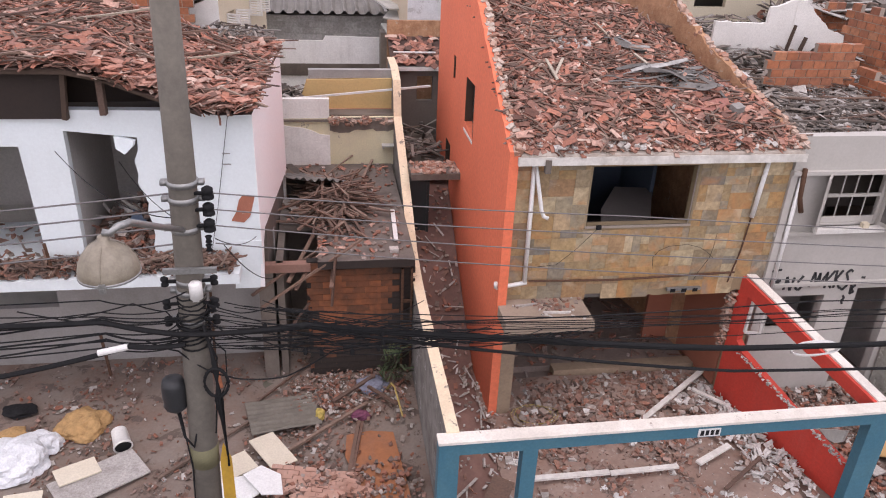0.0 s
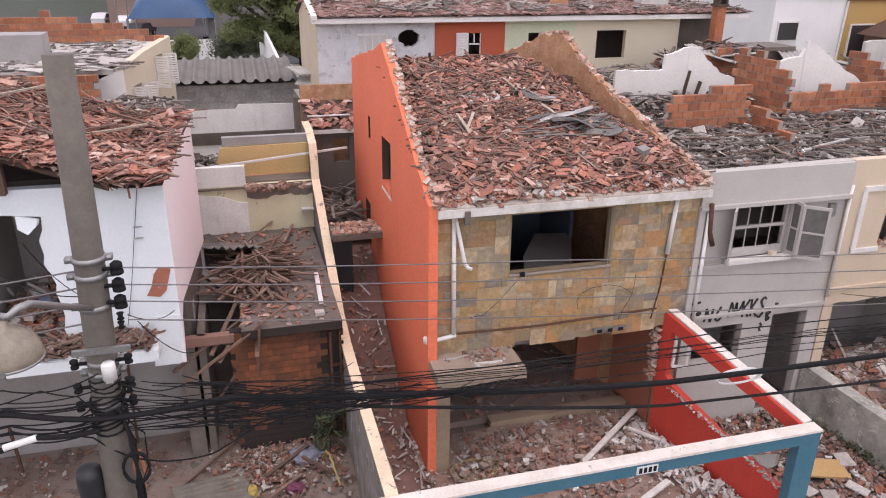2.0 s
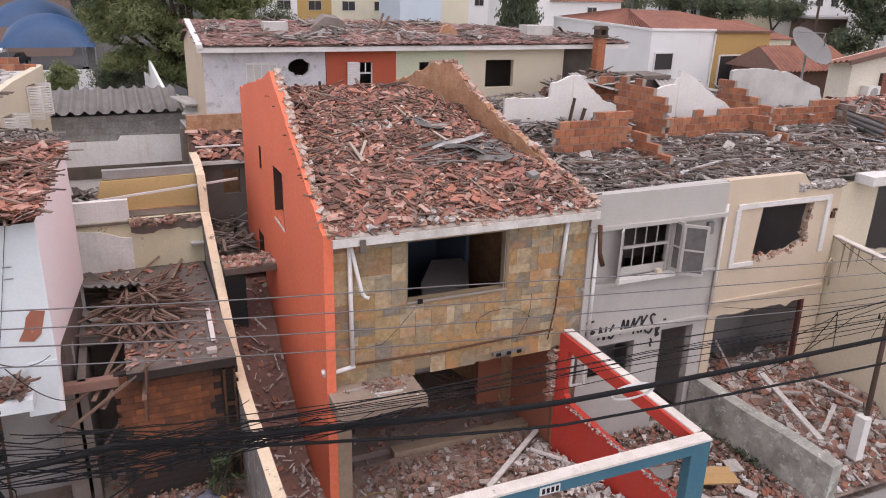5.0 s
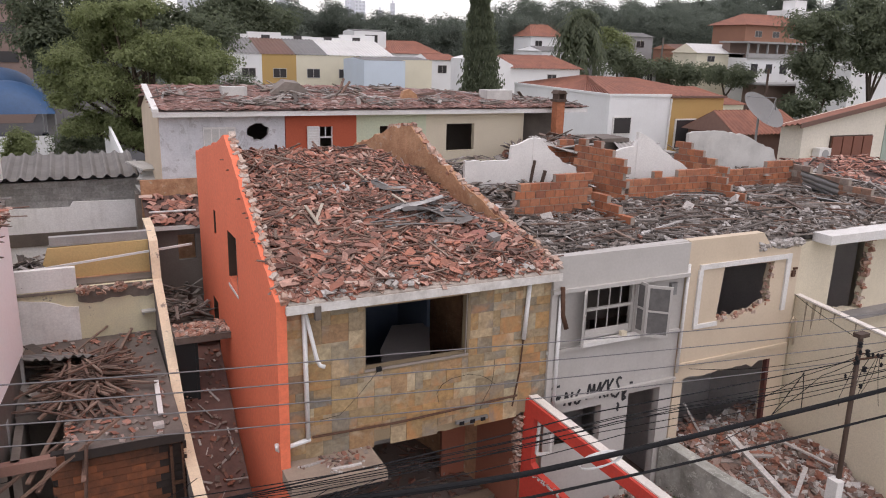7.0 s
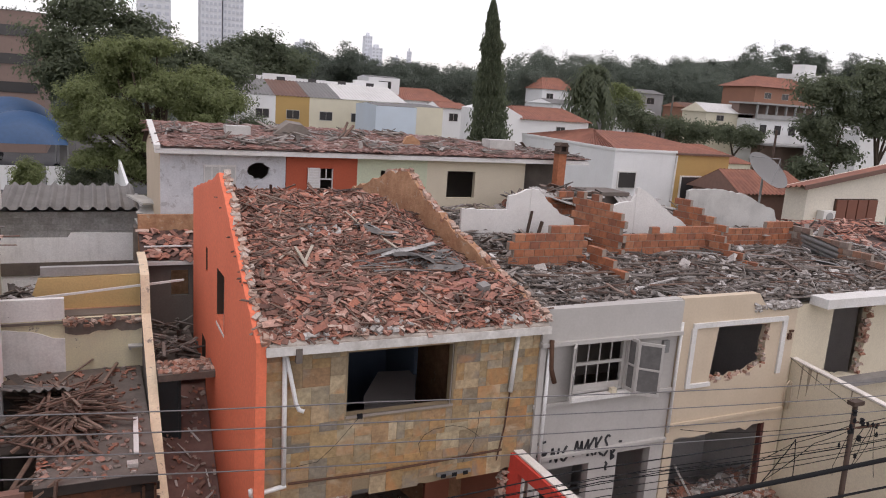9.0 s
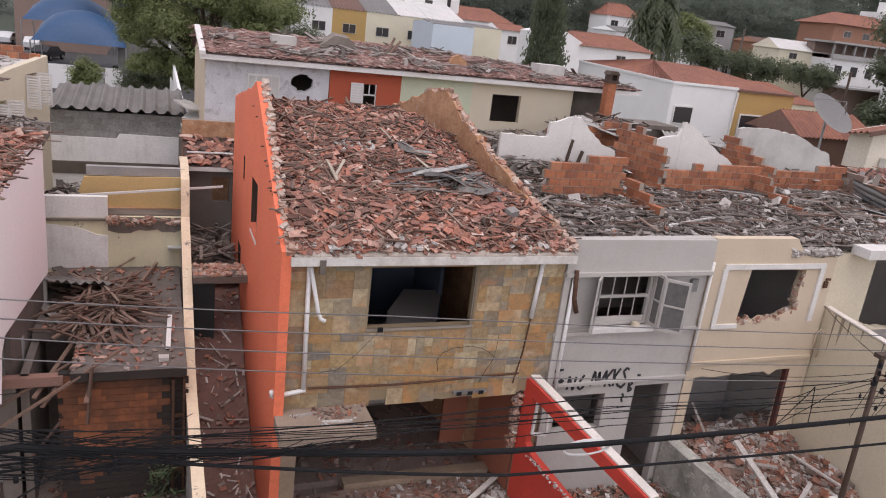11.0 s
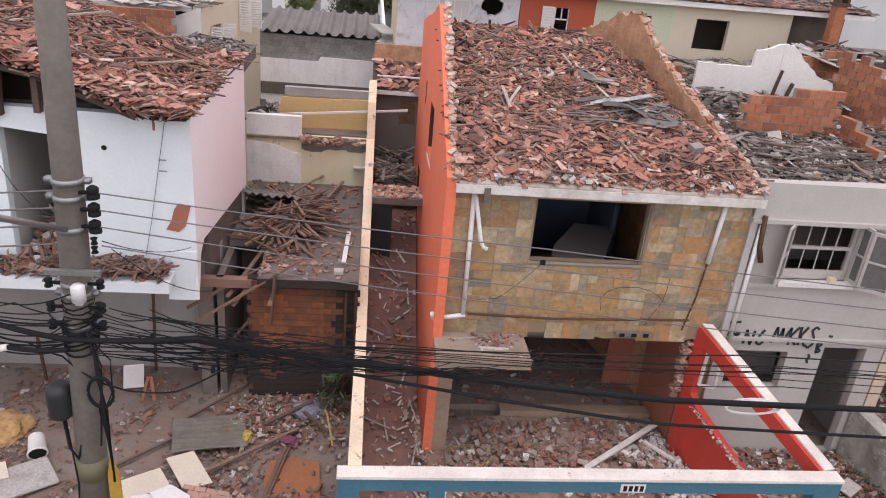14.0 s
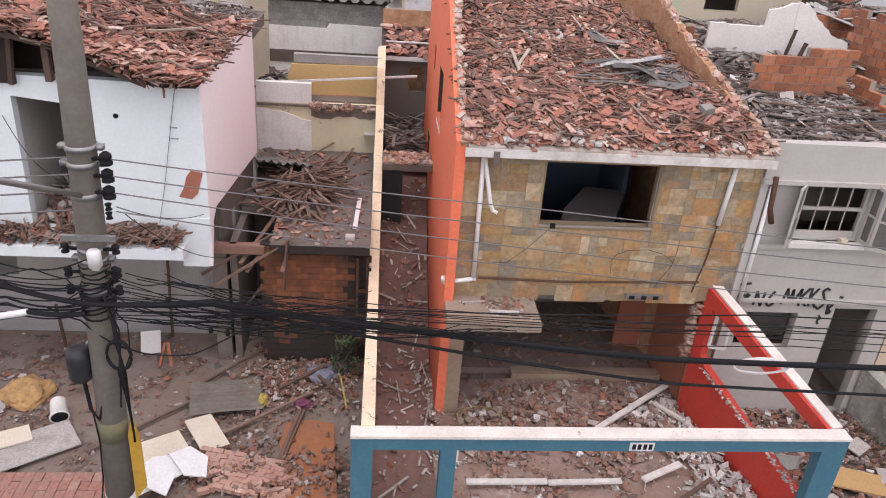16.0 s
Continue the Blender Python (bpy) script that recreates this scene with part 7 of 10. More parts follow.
for i in range(6000):
    x, y = RY.uniform(-0.05, 5.6), RY.uniform(-3.05, 0.85)
    if x > 5.05 - 0.28 * y:
        continue
    heaped = noise.noise(Vector((x * 1.1, y * 1.1, 12))) + (0.28 if y > -1.5 else -0.05)
    if heaped < 0.0 and RY.random() < 0.75:
        continue
    d = RY.choice((0.015, 0.02, 0.03, 0.03, 0.045, 0.06, 0.085, 0.12) if heaped > 0 else (0.012, 0.018, 0.025, 0.04))
    m = lie(RY, x, y, yard_h(x, y) + RY.uniform(0, 0.06), 0, 0, 20)
    pale = RY.random() < 0.1 or (x > 4.0 + 0.2 * y and RY.random() < 0.55) or (x < 0.5 and RY.random() < 0.35)
    k = RY.random()
    pts = shard_points(RY, d * 1.9, d) if k < 0.3 else lath_points(RY, d * 3, d * 0.4, d * 0.25) if k < 0.42 else lump_points(RY, d * RY.uniform(0.9, 1.6), d, d * 0.6)
    loose(s2 if pale else s, m, pts)
for i in range(160):
    f = RY.random()
    x, y = 5.0 - 0.28 * (f * 3.1 - 3.0) - abs(RY.gauss(0, 0.38)) - 0.12, f * 3.1 - 3.0
    d = RY.choice((0.03, 0.05, 0.08, 0.12))
    loose(s2, lie(RY, x, y, yard_h(x, y) + RY.uniform(0.02, 0.1), 0, 0, 24), lump_points(RY, d * RY.uniform(1.2, 2.4), d, 0.03))
part("small_rubble", s, YARDBITS, yard_pile, kind="stuff")
part("plaster_chips", s2, WHITECHIP, yard_pile, "white plaster shards", kind="stuff")
YARDSOIL = paint("brick_dust_soil", (0.33, 0.24, 0.195), (0.25, 0.145, 0.105), 0.95, 10, 1.6, 0.8, 0.0, bare=(0.42, 0.345, 0.295), bare_amount=0.6, relief=0.9)
ground_patch("yard_soil", -0.1, 5.2, -3.1, 0.9, 0.1, YARDSOIL, 30, 20, 0.1, 6.0, label="dusty brick-red soil in the front yard", category="ground")
for (a, b, w) in (((2.99, -0.87, 0.25), (4.95, 0.55, 0.3), 0.11), ((0.42, -2.19, 0.25), (1.84, -2.18, 0.25), 0.11), ((1.86, -2.2, 0.24), (3.18, -2.17, 0.25), 0.1), ((3.59, -2.14, 0.25), (4.4, -1.77, 0.28), 0.12), ((4.5, 0.0, 0.25), (4.9, -0.6, 0.3), 0.08)):
    put("white_plank", Shape().beam(a, b, w, 0.045), WHITEWOOD, label="white painted plank lying on the rubble", category="plank", group="yard planks")
put("brown_plank", Shape().beam((3.8, -2.81, 0.24), (4.83, -2.15, 0.28), 0.07, 0.05), WOODBITS, label="brown splintered plank on the rubble", category="plank")
put("fallen_door_leaf", Shape().brick(pose(-0.35, -2.55, 0.2, 8, 4, 62), 1.1, 0.4, 0.04), WOODBITS, label="splintered grey door leaf lying by the gate", category="door leaf")
s = Shape()
for j in range(3):
    s.tube([(0.9 + 0.35 * math.cos(a * 0.5 + j) * (1 + 0.2 * j), -0.45 + 0.3 * math.sin(a * 0.5 + j), 0.22 + 0.04 * math.sin(a * 0.9)) for a in range(14)], 0.006, 5)
put("yellow_rope", s, plain("yellow_cord_plastic", (0.42, 0.31, 0.10), 0.6), label="looped yellow cord on the rubble", category="cord")

# ---- open lot before the annex ----
RL = random.Random(52)
lot = Shape()
lot2 = Shape()
for i in range(6500):
    x, y = RL.uniform(-11, -1.45), RL.uniform(-3.4, 2.4)
    n = noise.noise(Vector((x * 0.7, y * 0.7, 4.2)))
    if n < 0.02 and RL.random() < 0.8:
        continue
    d = RL.choice((0.012, 0.018, 0.025, 0.025, 0.035, 0.05, 0.07))
    m = lie(RL, x, y, 0.03 + RL.uniform(0, 0.03), 0, 0, 20)
    pts = shard_points(RL, d * 2, d * 1.2) if RL.random() < 0.4 else lump_points(RL, d * 1.4, d, d * 0.6)
    loose(lot2 if RL.random() < 0.12 else lot, m, pts)
for i in range(1100):
    x, y = RL.gauss(-2.9, 0.75), RL.gauss(0.8, 0.5)
    if -4.3 < x < -1.5:
        d = RL.choice((0.015, 0.02, 0.03, 0.045, 0.065))
        loose(lot if RL.random() < 0.85 else lot2, lie(RL, x, y, 0.05 + RL.uniform(0, 0.07), 0, 0, 22), shard_points(RL, d * 2, d * 1.2) if RL.random() < 0.5 else lump_points(RL, d * 1.4, d, d * 0.7))
for i in range(420):
    x, y = RL.gauss(-2.9, 0.8), RL.gauss(-1.9, 0.35)
    if x < -1.55 and y > -3.0:
        loose(lot, lie(RL, x, y, 0.1 + RL.uniform(0, 0.08), 0, 0, 16), lump_points(RL, RL.uniform(0.03, 0.13), RL.uniform(0.03, 0.1), 0.05))
put("lot_rubble", lot, RUBBLE, label="red brick crumbs scattered over the lot", category="rubble", kind="stuff")
put("lot_chips", lot2, PALEBITS, label="pale plaster chips scattered over the lot", category="rubble", kind="stuff")
put("orange_sand", Shape().add([(-2.7, -2.7, 0.10), (-1.75, -2.7, 0.10), (-1.85, -1.6, 0.10), (-1.95, -0.5, 0.09), (-2.4, -0.42, 0.09), (-2.85, -0.5, 0.09), (-2.9, -1.1, 0.10), (-2.75, -1.6, 0.10)], [(0, 1, 2, 3, 4, 5, 6, 7)]), paint("orange_brick_dust", (0.38, 0.15, 0.065), (0.24, 0.12, 0.075), 0.95, 14, 1.5, 0.9, relief=0.7), label="patch of bright orange brick dust", category="ground", kind="structure")
board_m = paint("cream_board", (0.72, 0.65, 0.52), (0.6, 0.53, 0.42), 0.7, 30, 2, 0.5)
for (x, y, a, w, l, t) in ((-4.98, -1.28, 34, 0.92, 0.5, 4), (-4.22, -0.88, -58, 0.92, 0.5, -5), (-7.6, -1.05, 30, 0.7, 0.45, 0), (-8.3, -1.7, 10, 0.6, 0.4, 3)):
    put("tile_board", Shape().brick(pose(x, y, 0.16, t, 3, a), w, l, 0.03), board_m, label="cream wall panel lying on the ground", category="panel", group="cream panels")
broken_white = paint("broken_white_panel", (0.80, 0.80, 0.78), (0.66, 0.65, 0.62), 0.7, 25, 2, 0.5)
for (pts, z, t) in (([(-0.5, -0.3), (0.3, -0.35), (0.5, 0.05), (0.1, 0.3), (-0.4, 0.22)], 0.2, 4), ([(-0.3, -0.28), (0.25, -0.2), (0.42, 0.12), (0.0, 0.3), (-0.35, 0.1)], 0.26, -6), ([(-0.25, -0.2), (0.2, -0.26), (0.32, 0.1), (-0.1, 0.22)], 0.24, 9)):
    cx, cy = {0.2: (-4.85, -1.9), 0.26: (-4.3, -1.75), 0.24: (-4.75, -2.2)}[z]
    m = pose(cx, cy, z, t, -t, 10 * t)
    put("white_board", Shape().prism([m @ Vector((u, v, 0)) for u, v in pts], (0, 0, 0.025)), broken_white, label="white broken panel on the brick heap", category="panel", group="white panels")
chunk_m = paint("pink_dusted_brickwork", (0.50, 0.31, 0.24), (0.36, 0.185, 0.13), 0.95, 12, 3.0, 0.9, 0.0, bare=(0.58, 0.47, 0.40), bare_amount=0.6, relief=1.3)
for (cx, cy, ln, wd, a, t) in ((-3.72, -1.6, 0.95, 0.55, -8, 7), (-3.1, -1.75, 0.8, 0.5, -18, -5), (-2.6, -1.95, 0.55, 0.42, -22, 6), (-3.35, -2.15, 0.9, 0.4, -12, 4), (-2.75, -2.35, 0.5, 0.35, 15, -6), (-3.9, -2.05, 0.5, 0.4, 30, 5)):
    chunk = thing("fallen_wall_chunk", "slab of fallen brickwork with pinkish plaster dust", "brickwork", "fallen brickwork")
    m = pose(cx, cy, 0.13, t, t * 0.6, a)
    nx_, ny_ = max(2, int(ln / 0.2)), max(2, int(wd / 0.1))
    for u in range(nx_):
        for v in range(ny_):
            if u in (0, nx_ - 1) and RL.random() < 0.35:
                continue
            sh = Shape().brick(m @ pose((u + 0.5) * 0.2 - ln / 2 + (0.05 if v % 2 else -0.05), (v + 0.5) * 0.1 - wd / 2, RL.uniform(-0.01, 0.012), RL.gauss(0, 2), RL.gauss(0, 2), RL.gauss(0, 2)), 0.192, 0.093, 0.09)
            part("brick", sh, chunk_m, chunk)
put("dark_board", Shape().brick(pose(-7.2, -1.2, 0.1, 0, 2, 35), 1.5, 0.8, 0.03), GREYBITS, label="grey board lying on the bare ground", category="board")
corrugated("roof_sheet", pose(-4.08, 0.22, 0.15, 3, 4, 102), 1.35, 1.1, 8, 0.035, paint("mossy_fibre_cement", (0.20, 0.18, 0.15), (0.11, 0.10, 0.08), 0.9, 14, 1.6, 0.9, 0.4), label="mossy corrugated sheet on the ground", category="roof sheet")
for (a, b, w) in (((-2.95, -2.2, 0.14), (-2.6, -0.2, 0.16), 0.07), ((-2.88, -2.1, 0.13), (-2.53, -0.2, 0.14), 0.05), ((-4.0, -0.9, 0.12), (-2.4, 0.35, 0.16), 0.06), ((-3.1, 0.5, 0.12), (-2.2, 1.2, 0.2), 0.08), ((-4.7, 0.6, 0.08), (-3.6, 1.9, 0.1), 0.04), ((-6.2, -1.3, 0.08), (-4.6, 0.2, 0.1), 0.05), ((-2.35, 0.9, 0.15), (-1.8, 0.2, 0.2), 0.06)):
    put("brown_plank", Shape().beam(a, b, w, 0.05), WOODBITS, label="weathered plank lying in the lot", category="plank", group="lot planks")
bucket = thing("paint_bucket", "white plastic bucket tipped on its side", "bucket")
bm_ = pose(-7.02, -0.3, 0.2, 105, 0, 22)
s = Shape().lathe((0, 0, -0.2), [(0.135, 0), (0.14, 0.02), (0.16, 0.36), (0.175, 0.37), (0.175, 0.4), (0.15, 0.4), (0.145, 0.36)], 20)
s.v = [tuple(bm_ @ Vector(v)) for v in s.v]
part("body", s, PVC, bucket, smooth=True)
# Black disc across the mouth paints the shade inside the bucket.
s = Shape().lathe((0, 0, 0.17), [(0.001, 0), (0.146, 0), (0.146, 0.022), (0.001, 0.022)], 20)
s.v = [tuple(bm_ @ Vector(v)) for v in s.v]
part("inside", s, BLACK, bucket, "black disc for the shaded inside of the bucket")


def crumple(name, c, r, seed, material, **tags):
    """A crumpled sack: a squashed, folded ball resting on the ground."""
    bm = bmesh.new()
    bmesh.ops.create_icosphere(bm, subdivisions=4, radius=1)
    for v in bm.verts:
        p = v.co.copy()
        k = 1 + 0.35 * noise.noise(p * 1.6 + Vector((seed, 0, 0))) + 0.16 * abs(noise.noise(p * 5 + Vector((0, seed, 0))))
        v.co = Vector((c[0] + p.x * r[0] * k, c[1] + p.y * r[1] * k, max(c[2], c[2] + 0.4 * r[2] + p.z * r[2] * k)))
    me = bpy.data.meshes.new(name)
    bm.to_mesh(me)
    bm.free()
    return put(name, me, material, **tags)


crumple("plastic_sack", (-8.75, -0.65, 0.03), (0.55, 0.5, 0.32), 3, plain("white_sacking", (0.72, 0.74, 0.76), 0.45), label="heap of white plastic sacks", category="sack")
crumple("plastic_sack", (-8.4, -0.2, 0.03), (0.3, 0.25, 0.24), 9, bpy.data.materials["white_sacking"], label="small white plastic sack", category="sack")
crumple("tan_cloth", (-7.85, 0.3, 0.03), (0.42, 0.42, 0.2), 5, plain("tan_fabric", (0.46, 0.28, 0.12), 0.9, 0, 0.4, 9), label="crumpled tan cloth on the ground", category="cloth")
crumple("tan_cloth", (-9.1, 0.15, 0.03), (0.26, 0.2, 0.1), 15, bpy.data.materials["tan_fabric"], label="small scrap of tan cloth", category="cloth")
crumple("dark_cloth", (-9.2, 0.9, 0.03), (0.3, 0.2, 0.1), 25, BLACK, label="dark rag on the ground", category="cloth")
crumple("purple_rag", (-2.55, 0.05, 0.05), (0.17, 0.12, 0.1), 7, plain("purple_fabric", (0.2, 0.06, 0.11), 0.9, 0, 0.5, 12), label="small purple rag on the planks", category="rag")
crumple("yellow_rag", (-3.35, 0.1, 0.12), (0.09, 0.16, 0.07), 17, plain("yellow_fabric", (0.5, 0.38, 0.1), 0.9, 0, 0.5, 12), label="small yellow rag on the sheet", category="rag")
crumple("blue_rag", (-2.25, 1.05, 0.04), (0.32, 0.28, 0.1), 27, plain("grey_blue_fabric", (0.2, 0.21, 0.27), 0.9, 0, 0.5, 9), label="grey-blue tarpaulin scrap on the ground", category="rag")
put("yellow_rope", Shape().tube([(-1.95, 0.85, 0.1), (-1.9, 0.5, 0.5), (-1.85, 0.3, 0.55), (-1.72, -0.1, 0.12)], 0.02, 6), bpy.data.materials["yellow_cord_plastic"], label="bent yellow hose standing on the ground", category="hose")
put("iron_post", Shape().beam((-7.75, 2.0, 0.0), (-7.8, 2.0, 1.05), 0.05, 0.05), RUST, label="rusty iron post stub before the wall", category="post")
put("iron_post", Shape().beam((-5.65, 2.45, 0.0), (-5.55, 2.45, 2.9), 0.05, 0.05), RUST, label="thin iron post under the balcony", category="post")
put("wall_panel", Shape().brick(pose(-5.95, 1.9, 0.22, -52, 0, 12), 0.4, 0.03, 0.5), OFFWHITE, label="white panel leaning on the lower wall", category="panel")
for a in (-5.62, -5.38):
    put("red_lath", Shape().beam((a, 1.28, 0.05), (-5.5 + (0.02 if a > -5.5 else -0.02), 1.5, 0.5), 0.06, 0.04), BRICK, label="reddish lath propped on another", category="lath")
plant = thing("weed_shrub", "small dark green shrub by the block wall", "shrub")
s = Shape()
for i in range(90):
    a, r = RL.uniform(0, 6.28), RL.uniform(0.05, 0.35)
    x, y, z = -1.75 + r * math.cos(a), 1.15 + 0.7 * r * math.sin(a), RL.uniform(0.2, 1.0)
    s.brick(pose(x, y, z, RL.uniform(-60, 60), RL.uniform(-60, 60), RL.uniform(0, 360)), 0.22, 0.035, 0.003)
part("leaves", s, pieces("weed_leaf", ((0, (0.03, 0.05, 0.02)), (0.5, (0.05, 0.08, 0.03)), (1, (0.08, 0.09, 0.03)))), plant, kind="stuff")
part("stem", Shape().tube([(-1.75, 1.15, 0.0), (-1.74, 1.15, 0.5), (-1.8, 1.1, 0.9)], [0.03, 0.02, 0.008], 6), WOODDARK, plant)
pavers = thing("paver_strip", "red brick edging at the front of the lot", "paving")
pm = Shape().box((-0.1, -0.076, 0), (0.1, 0.076, 0.07)).mesh("brick")
pm.materials.append(pieces("faded_paving_brick", ((0.0, (0.36, 0.175, 0.13)), (0.4, (0.40, 0.21, 0.16)), (0.7, (0.33, 0.155, 0.115)), (1.0, (0.42, 0.26, 0.205))), 0.9, 18, (0.26, 0.2, 0.165), 0.6))
for i in range(34):
    for j in range(6):
        o = put("brick", pm, None, pavers)
        o.matrix_basis = pose(-10.6 + i * 0.16 + RL.gauss(0, 0.004), -2.95 + j * 0.206 + RL.gauss(0, 0.004), 0.02 + RL.uniform(0, 0.008), RL.gauss(0, 1), RL.gauss(0, 1), 90 + RL.gauss(0, 1))

# ---- yard of the cream house, filled with rubble ----


def heap_h(x, y):
    return 0.15 + 0.95 * max(0.0, min(1.0, (y + 3.8) / 3.4)) * (0.75 + 0.35 * noise.noise(Vector((x * 0.9, y * 0.9, 3))))


s = Shape()
for j in range(21):
    for i in range(21):
        x, y = 9.25 + 3.4 * i / 20, -3.6 + 4.4 * j / 20
        s.v.append((x, y, heap_h(x, y)))
s.f = [(j * 21 + i, j * 21 + i + 1, (j + 1) * 21 + i + 1, (j + 1) * 21 + i) for j in range(20) for i in range(20)]
put("rubble_heap", s, DIRT, label="heap of soil and rubble filling the yard", category="rubble", kind="stuff", smooth=True)
s, s2 = Shape(), Shape()
for i in range(3600):
    x, y = RL.uniform(9.3, 12.6), RL.uniform(-3.5, 0.8)
    d = RL.choice((0.03, 0.045, 0.06, 0.09, 0.13, 0.2))
    pts = shard_points(RL, d * 1.6, d) if RL.random() < 0.3 else lump_points(RL, d * 1.3, d, d * 0.6)
    loose(s2 if RL.random() < 0.22 else s, lie(RL, x, y, heap_h(x, y) + RL.uniform(0, 0.1), 0, 0.1, 22), pts)
put("heap_lumps", s, RUBBLE, label="brick lumps covering the heap", category="rubble", kind="stuff")
put("heap_chips", s2, PALEBITS, label="pale plaster and boards on the heap", category="rubble", kind="stuff")
for (a, b, w) in (((9.7, -0.2, 1.3), (9.35, 0.05, 2.0), 0.07), ((9.6, -2.9, 1.1), (10.2, -0.6, 1.35), 0.14), ((10.3, -2.4, 0.8), (11.2, -1.9, 1.0), 0.09), ((10.0, -1.2, 1.2), (10.6, -1.5, 1.2), 0.1), ((11.5, -1.0, 1.1), (12.0, -2.0, 0.9), 0.08)):
    put("white_plank", Shape().beam(a, b, w, 0.04), PALEBITS, label="pale plank sticking out of the heap", category="plank", group="heap planks")
put("door_post", Shape().beam((11.93, 0.05, 0.9), (11.86, 0.05, 2.72), 0.11, 0.09), paint("dark_red_timber", (0.10, 0.03, 0.022), (0.07, 0.022, 0.018), 0.8), label="dark red post at the garage opening", category="post")
s, s2 = Shape(), Shape()
for i in range(2400):
    x, y = RL.uniform(6.1, 9.0), RL.uniform(-3.2, 0.0)
    d = RL.choice((0.025, 0.04, 0.06, 0.1))
    if y < 0.3:
        loose(s2 if RL.random() < 0.13 else s, lie(RL, x, y, 0.06 + RL.uniform(0, 0.08), 0, 0, 20), lump_points(RL, d * 1.5, d, d * 0.6))
put("side_yard_rubble", s, RUBBLE, label="grey and red rubble in the yard of the white house", category="rubble", kind="stuff")
put("side_yard_chips", s2, PALEBITS, label="pale plaster chips in the yard", category="rubble", kind="stuff")
put("tan_board", Shape().brick(pose(7.6, -2.1, 0.2, 6, 4, -14), 1.1, 0.5, 0.04), paint("tan_hardboard", (0.50, 0.31, 0.13), (0.42, 0.26, 0.115), 0.7, 20, 1.5, 0.5), label="tan board lying among the rubble", category="board")
for (x, y, a) in ((6.9, -2.6, 20), (7.2, -2.9, 70), (7.9, -2.8, 120), (8.2, -1.2, 30), (8.3, -2.0, 75)):
    put("tile_board", Shape().brick(pose(x, y, 0.2, RL.gauss(0, 8), RL.gauss(0, 8), a), 0.4, 0.3, 0.03), PALEBITS, label="broken pale slab on the ground", category="panel", group="broken slabs")
moss = Shape()
for i in range(400):
    y = RL.gauss(-1.6, 0.5)
    moss.brick(pose(8.92 - 0.1 * y + RL.gauss(-0.15, 0.1), y, 0.1 + RL.uniform(0, 0.16), RL.uniform(-60, 60), RL.uniform(-60, 60), RL.uniform(0, 360)), 0.09, 0.03, 0.003)
put("weeds", moss, bpy.data.materials["weed_leaf"], label="low weeds along the foot of the yard wall", category="weeds", kind="stuff")

# ---- stripped attic of the neighbours: debris and brick stubs ----
s, s2 = Shape(), Shape()
s3 = Shape()
for i in range(7800):
    x, y = RL.uniform(5.75, 19.0), RL.uniform(0.14, 4.2)
    z = attic_z(x, y) + RL.uniform(0.0, 0.1)
    if RL.random() < 0.5:
        ln, a = RL.choice((0.1, 0.15, 0.2, 0.3, 0.45, 0.9)) * RL.uniform(0.7, 1.2), RL.gauss(8, 45) if RL.random() < 0.6 else RL.uniform(0, 180)
        y = max(y, 0.2 + ln / 2 * abs(math.sin(radians(a))))
        loose(s, lie(RL, x, y, z, 0, 0, 8, a), lath_points(RL, ln, RL.choice((0.012, 0.02, 0.03, 0.05, 0.1)), 0.015))
    else:
        d = RL.choice((0.02, 0.03, 0.05, 0.08, 0.11))
        k = RL.random()
        loose(s2 if k < 0.13 else s3 if k < 0.26 else s, lie(RL, x, y, z, 0, 0, 24), lump_points(RL, d * 1.7, d, d * 0.7))
put("attic_bricks", s3, RUBBLE, label="reddish brick crumbs among the attic debris", category="debris", kind="stuff")
for i in range(2200):
    loose(s, lie(RL, RL.uniform(6, 19.0), RL.uniform(4.2, 9.6), 6.02 + RL.uniform(0, 0.4), 0, 0, 12), lath_points(RL, RL.uniform(0.2, 1.0), RL.uniform(0.03, 0.16), 0.02))
put("attic_debris", s, GREYBITS, label="grey splintered laths and dust on the attic floors", category="debris", kind="stuff")
for i in range(330):
    x, y = RL.uniform(5.8, 18.8), RL.uniform(0.3, 4.2)
    d = RL.choice((0.1, 0.14, 0.2, 0.3))
    loose(s2 if RL.random() < 0.18 else s, lie(RL, x, y, attic_z(x, y) + RL.uniform(0.04, 0.14), 0, 0, 26), lump_points(RL, d * 1.3, d, RL.choice((0.03, 0.05, 0.09))))
put("attic_plaster", s2, PALEBITS, label="pale plaster lumps on the attic floors", category="debris", kind="stuff")
s, s2 = Shape(), Shape()
for i in range(230):
    x, y, ln, a = RL.uniform(5.9, 18.8), RL.uniform(0.5, 4.1), RL.uniform(0.5, 1.6), RL.gauss(-12, 30) if RL.random() < 0.6 else RL.uniform(0, 180)
    y = max(y, 0.25 + ln / 2 * abs(math.sin(radians(a))))
    loose(s if RL.random() < 0.35 else s2, lie(RL, x, y, attic_z(x, y) + RL.uniform(0.08, 0.16), 0, 0, 4, a), lath_points(RL, ln, RL.choice((0.03, 0.045, 0.07)), 0.03))
put("attic_timber", s, WOODBITS, label="long brown laths strewn over the attic floors", category="timber", kind="stuff")
put("attic_board_litter", s2, GREYBITS, label="long grey boards strewn over the attic floors", category="timber", kind="stuff")
s, s2 = Shape(), Shape()
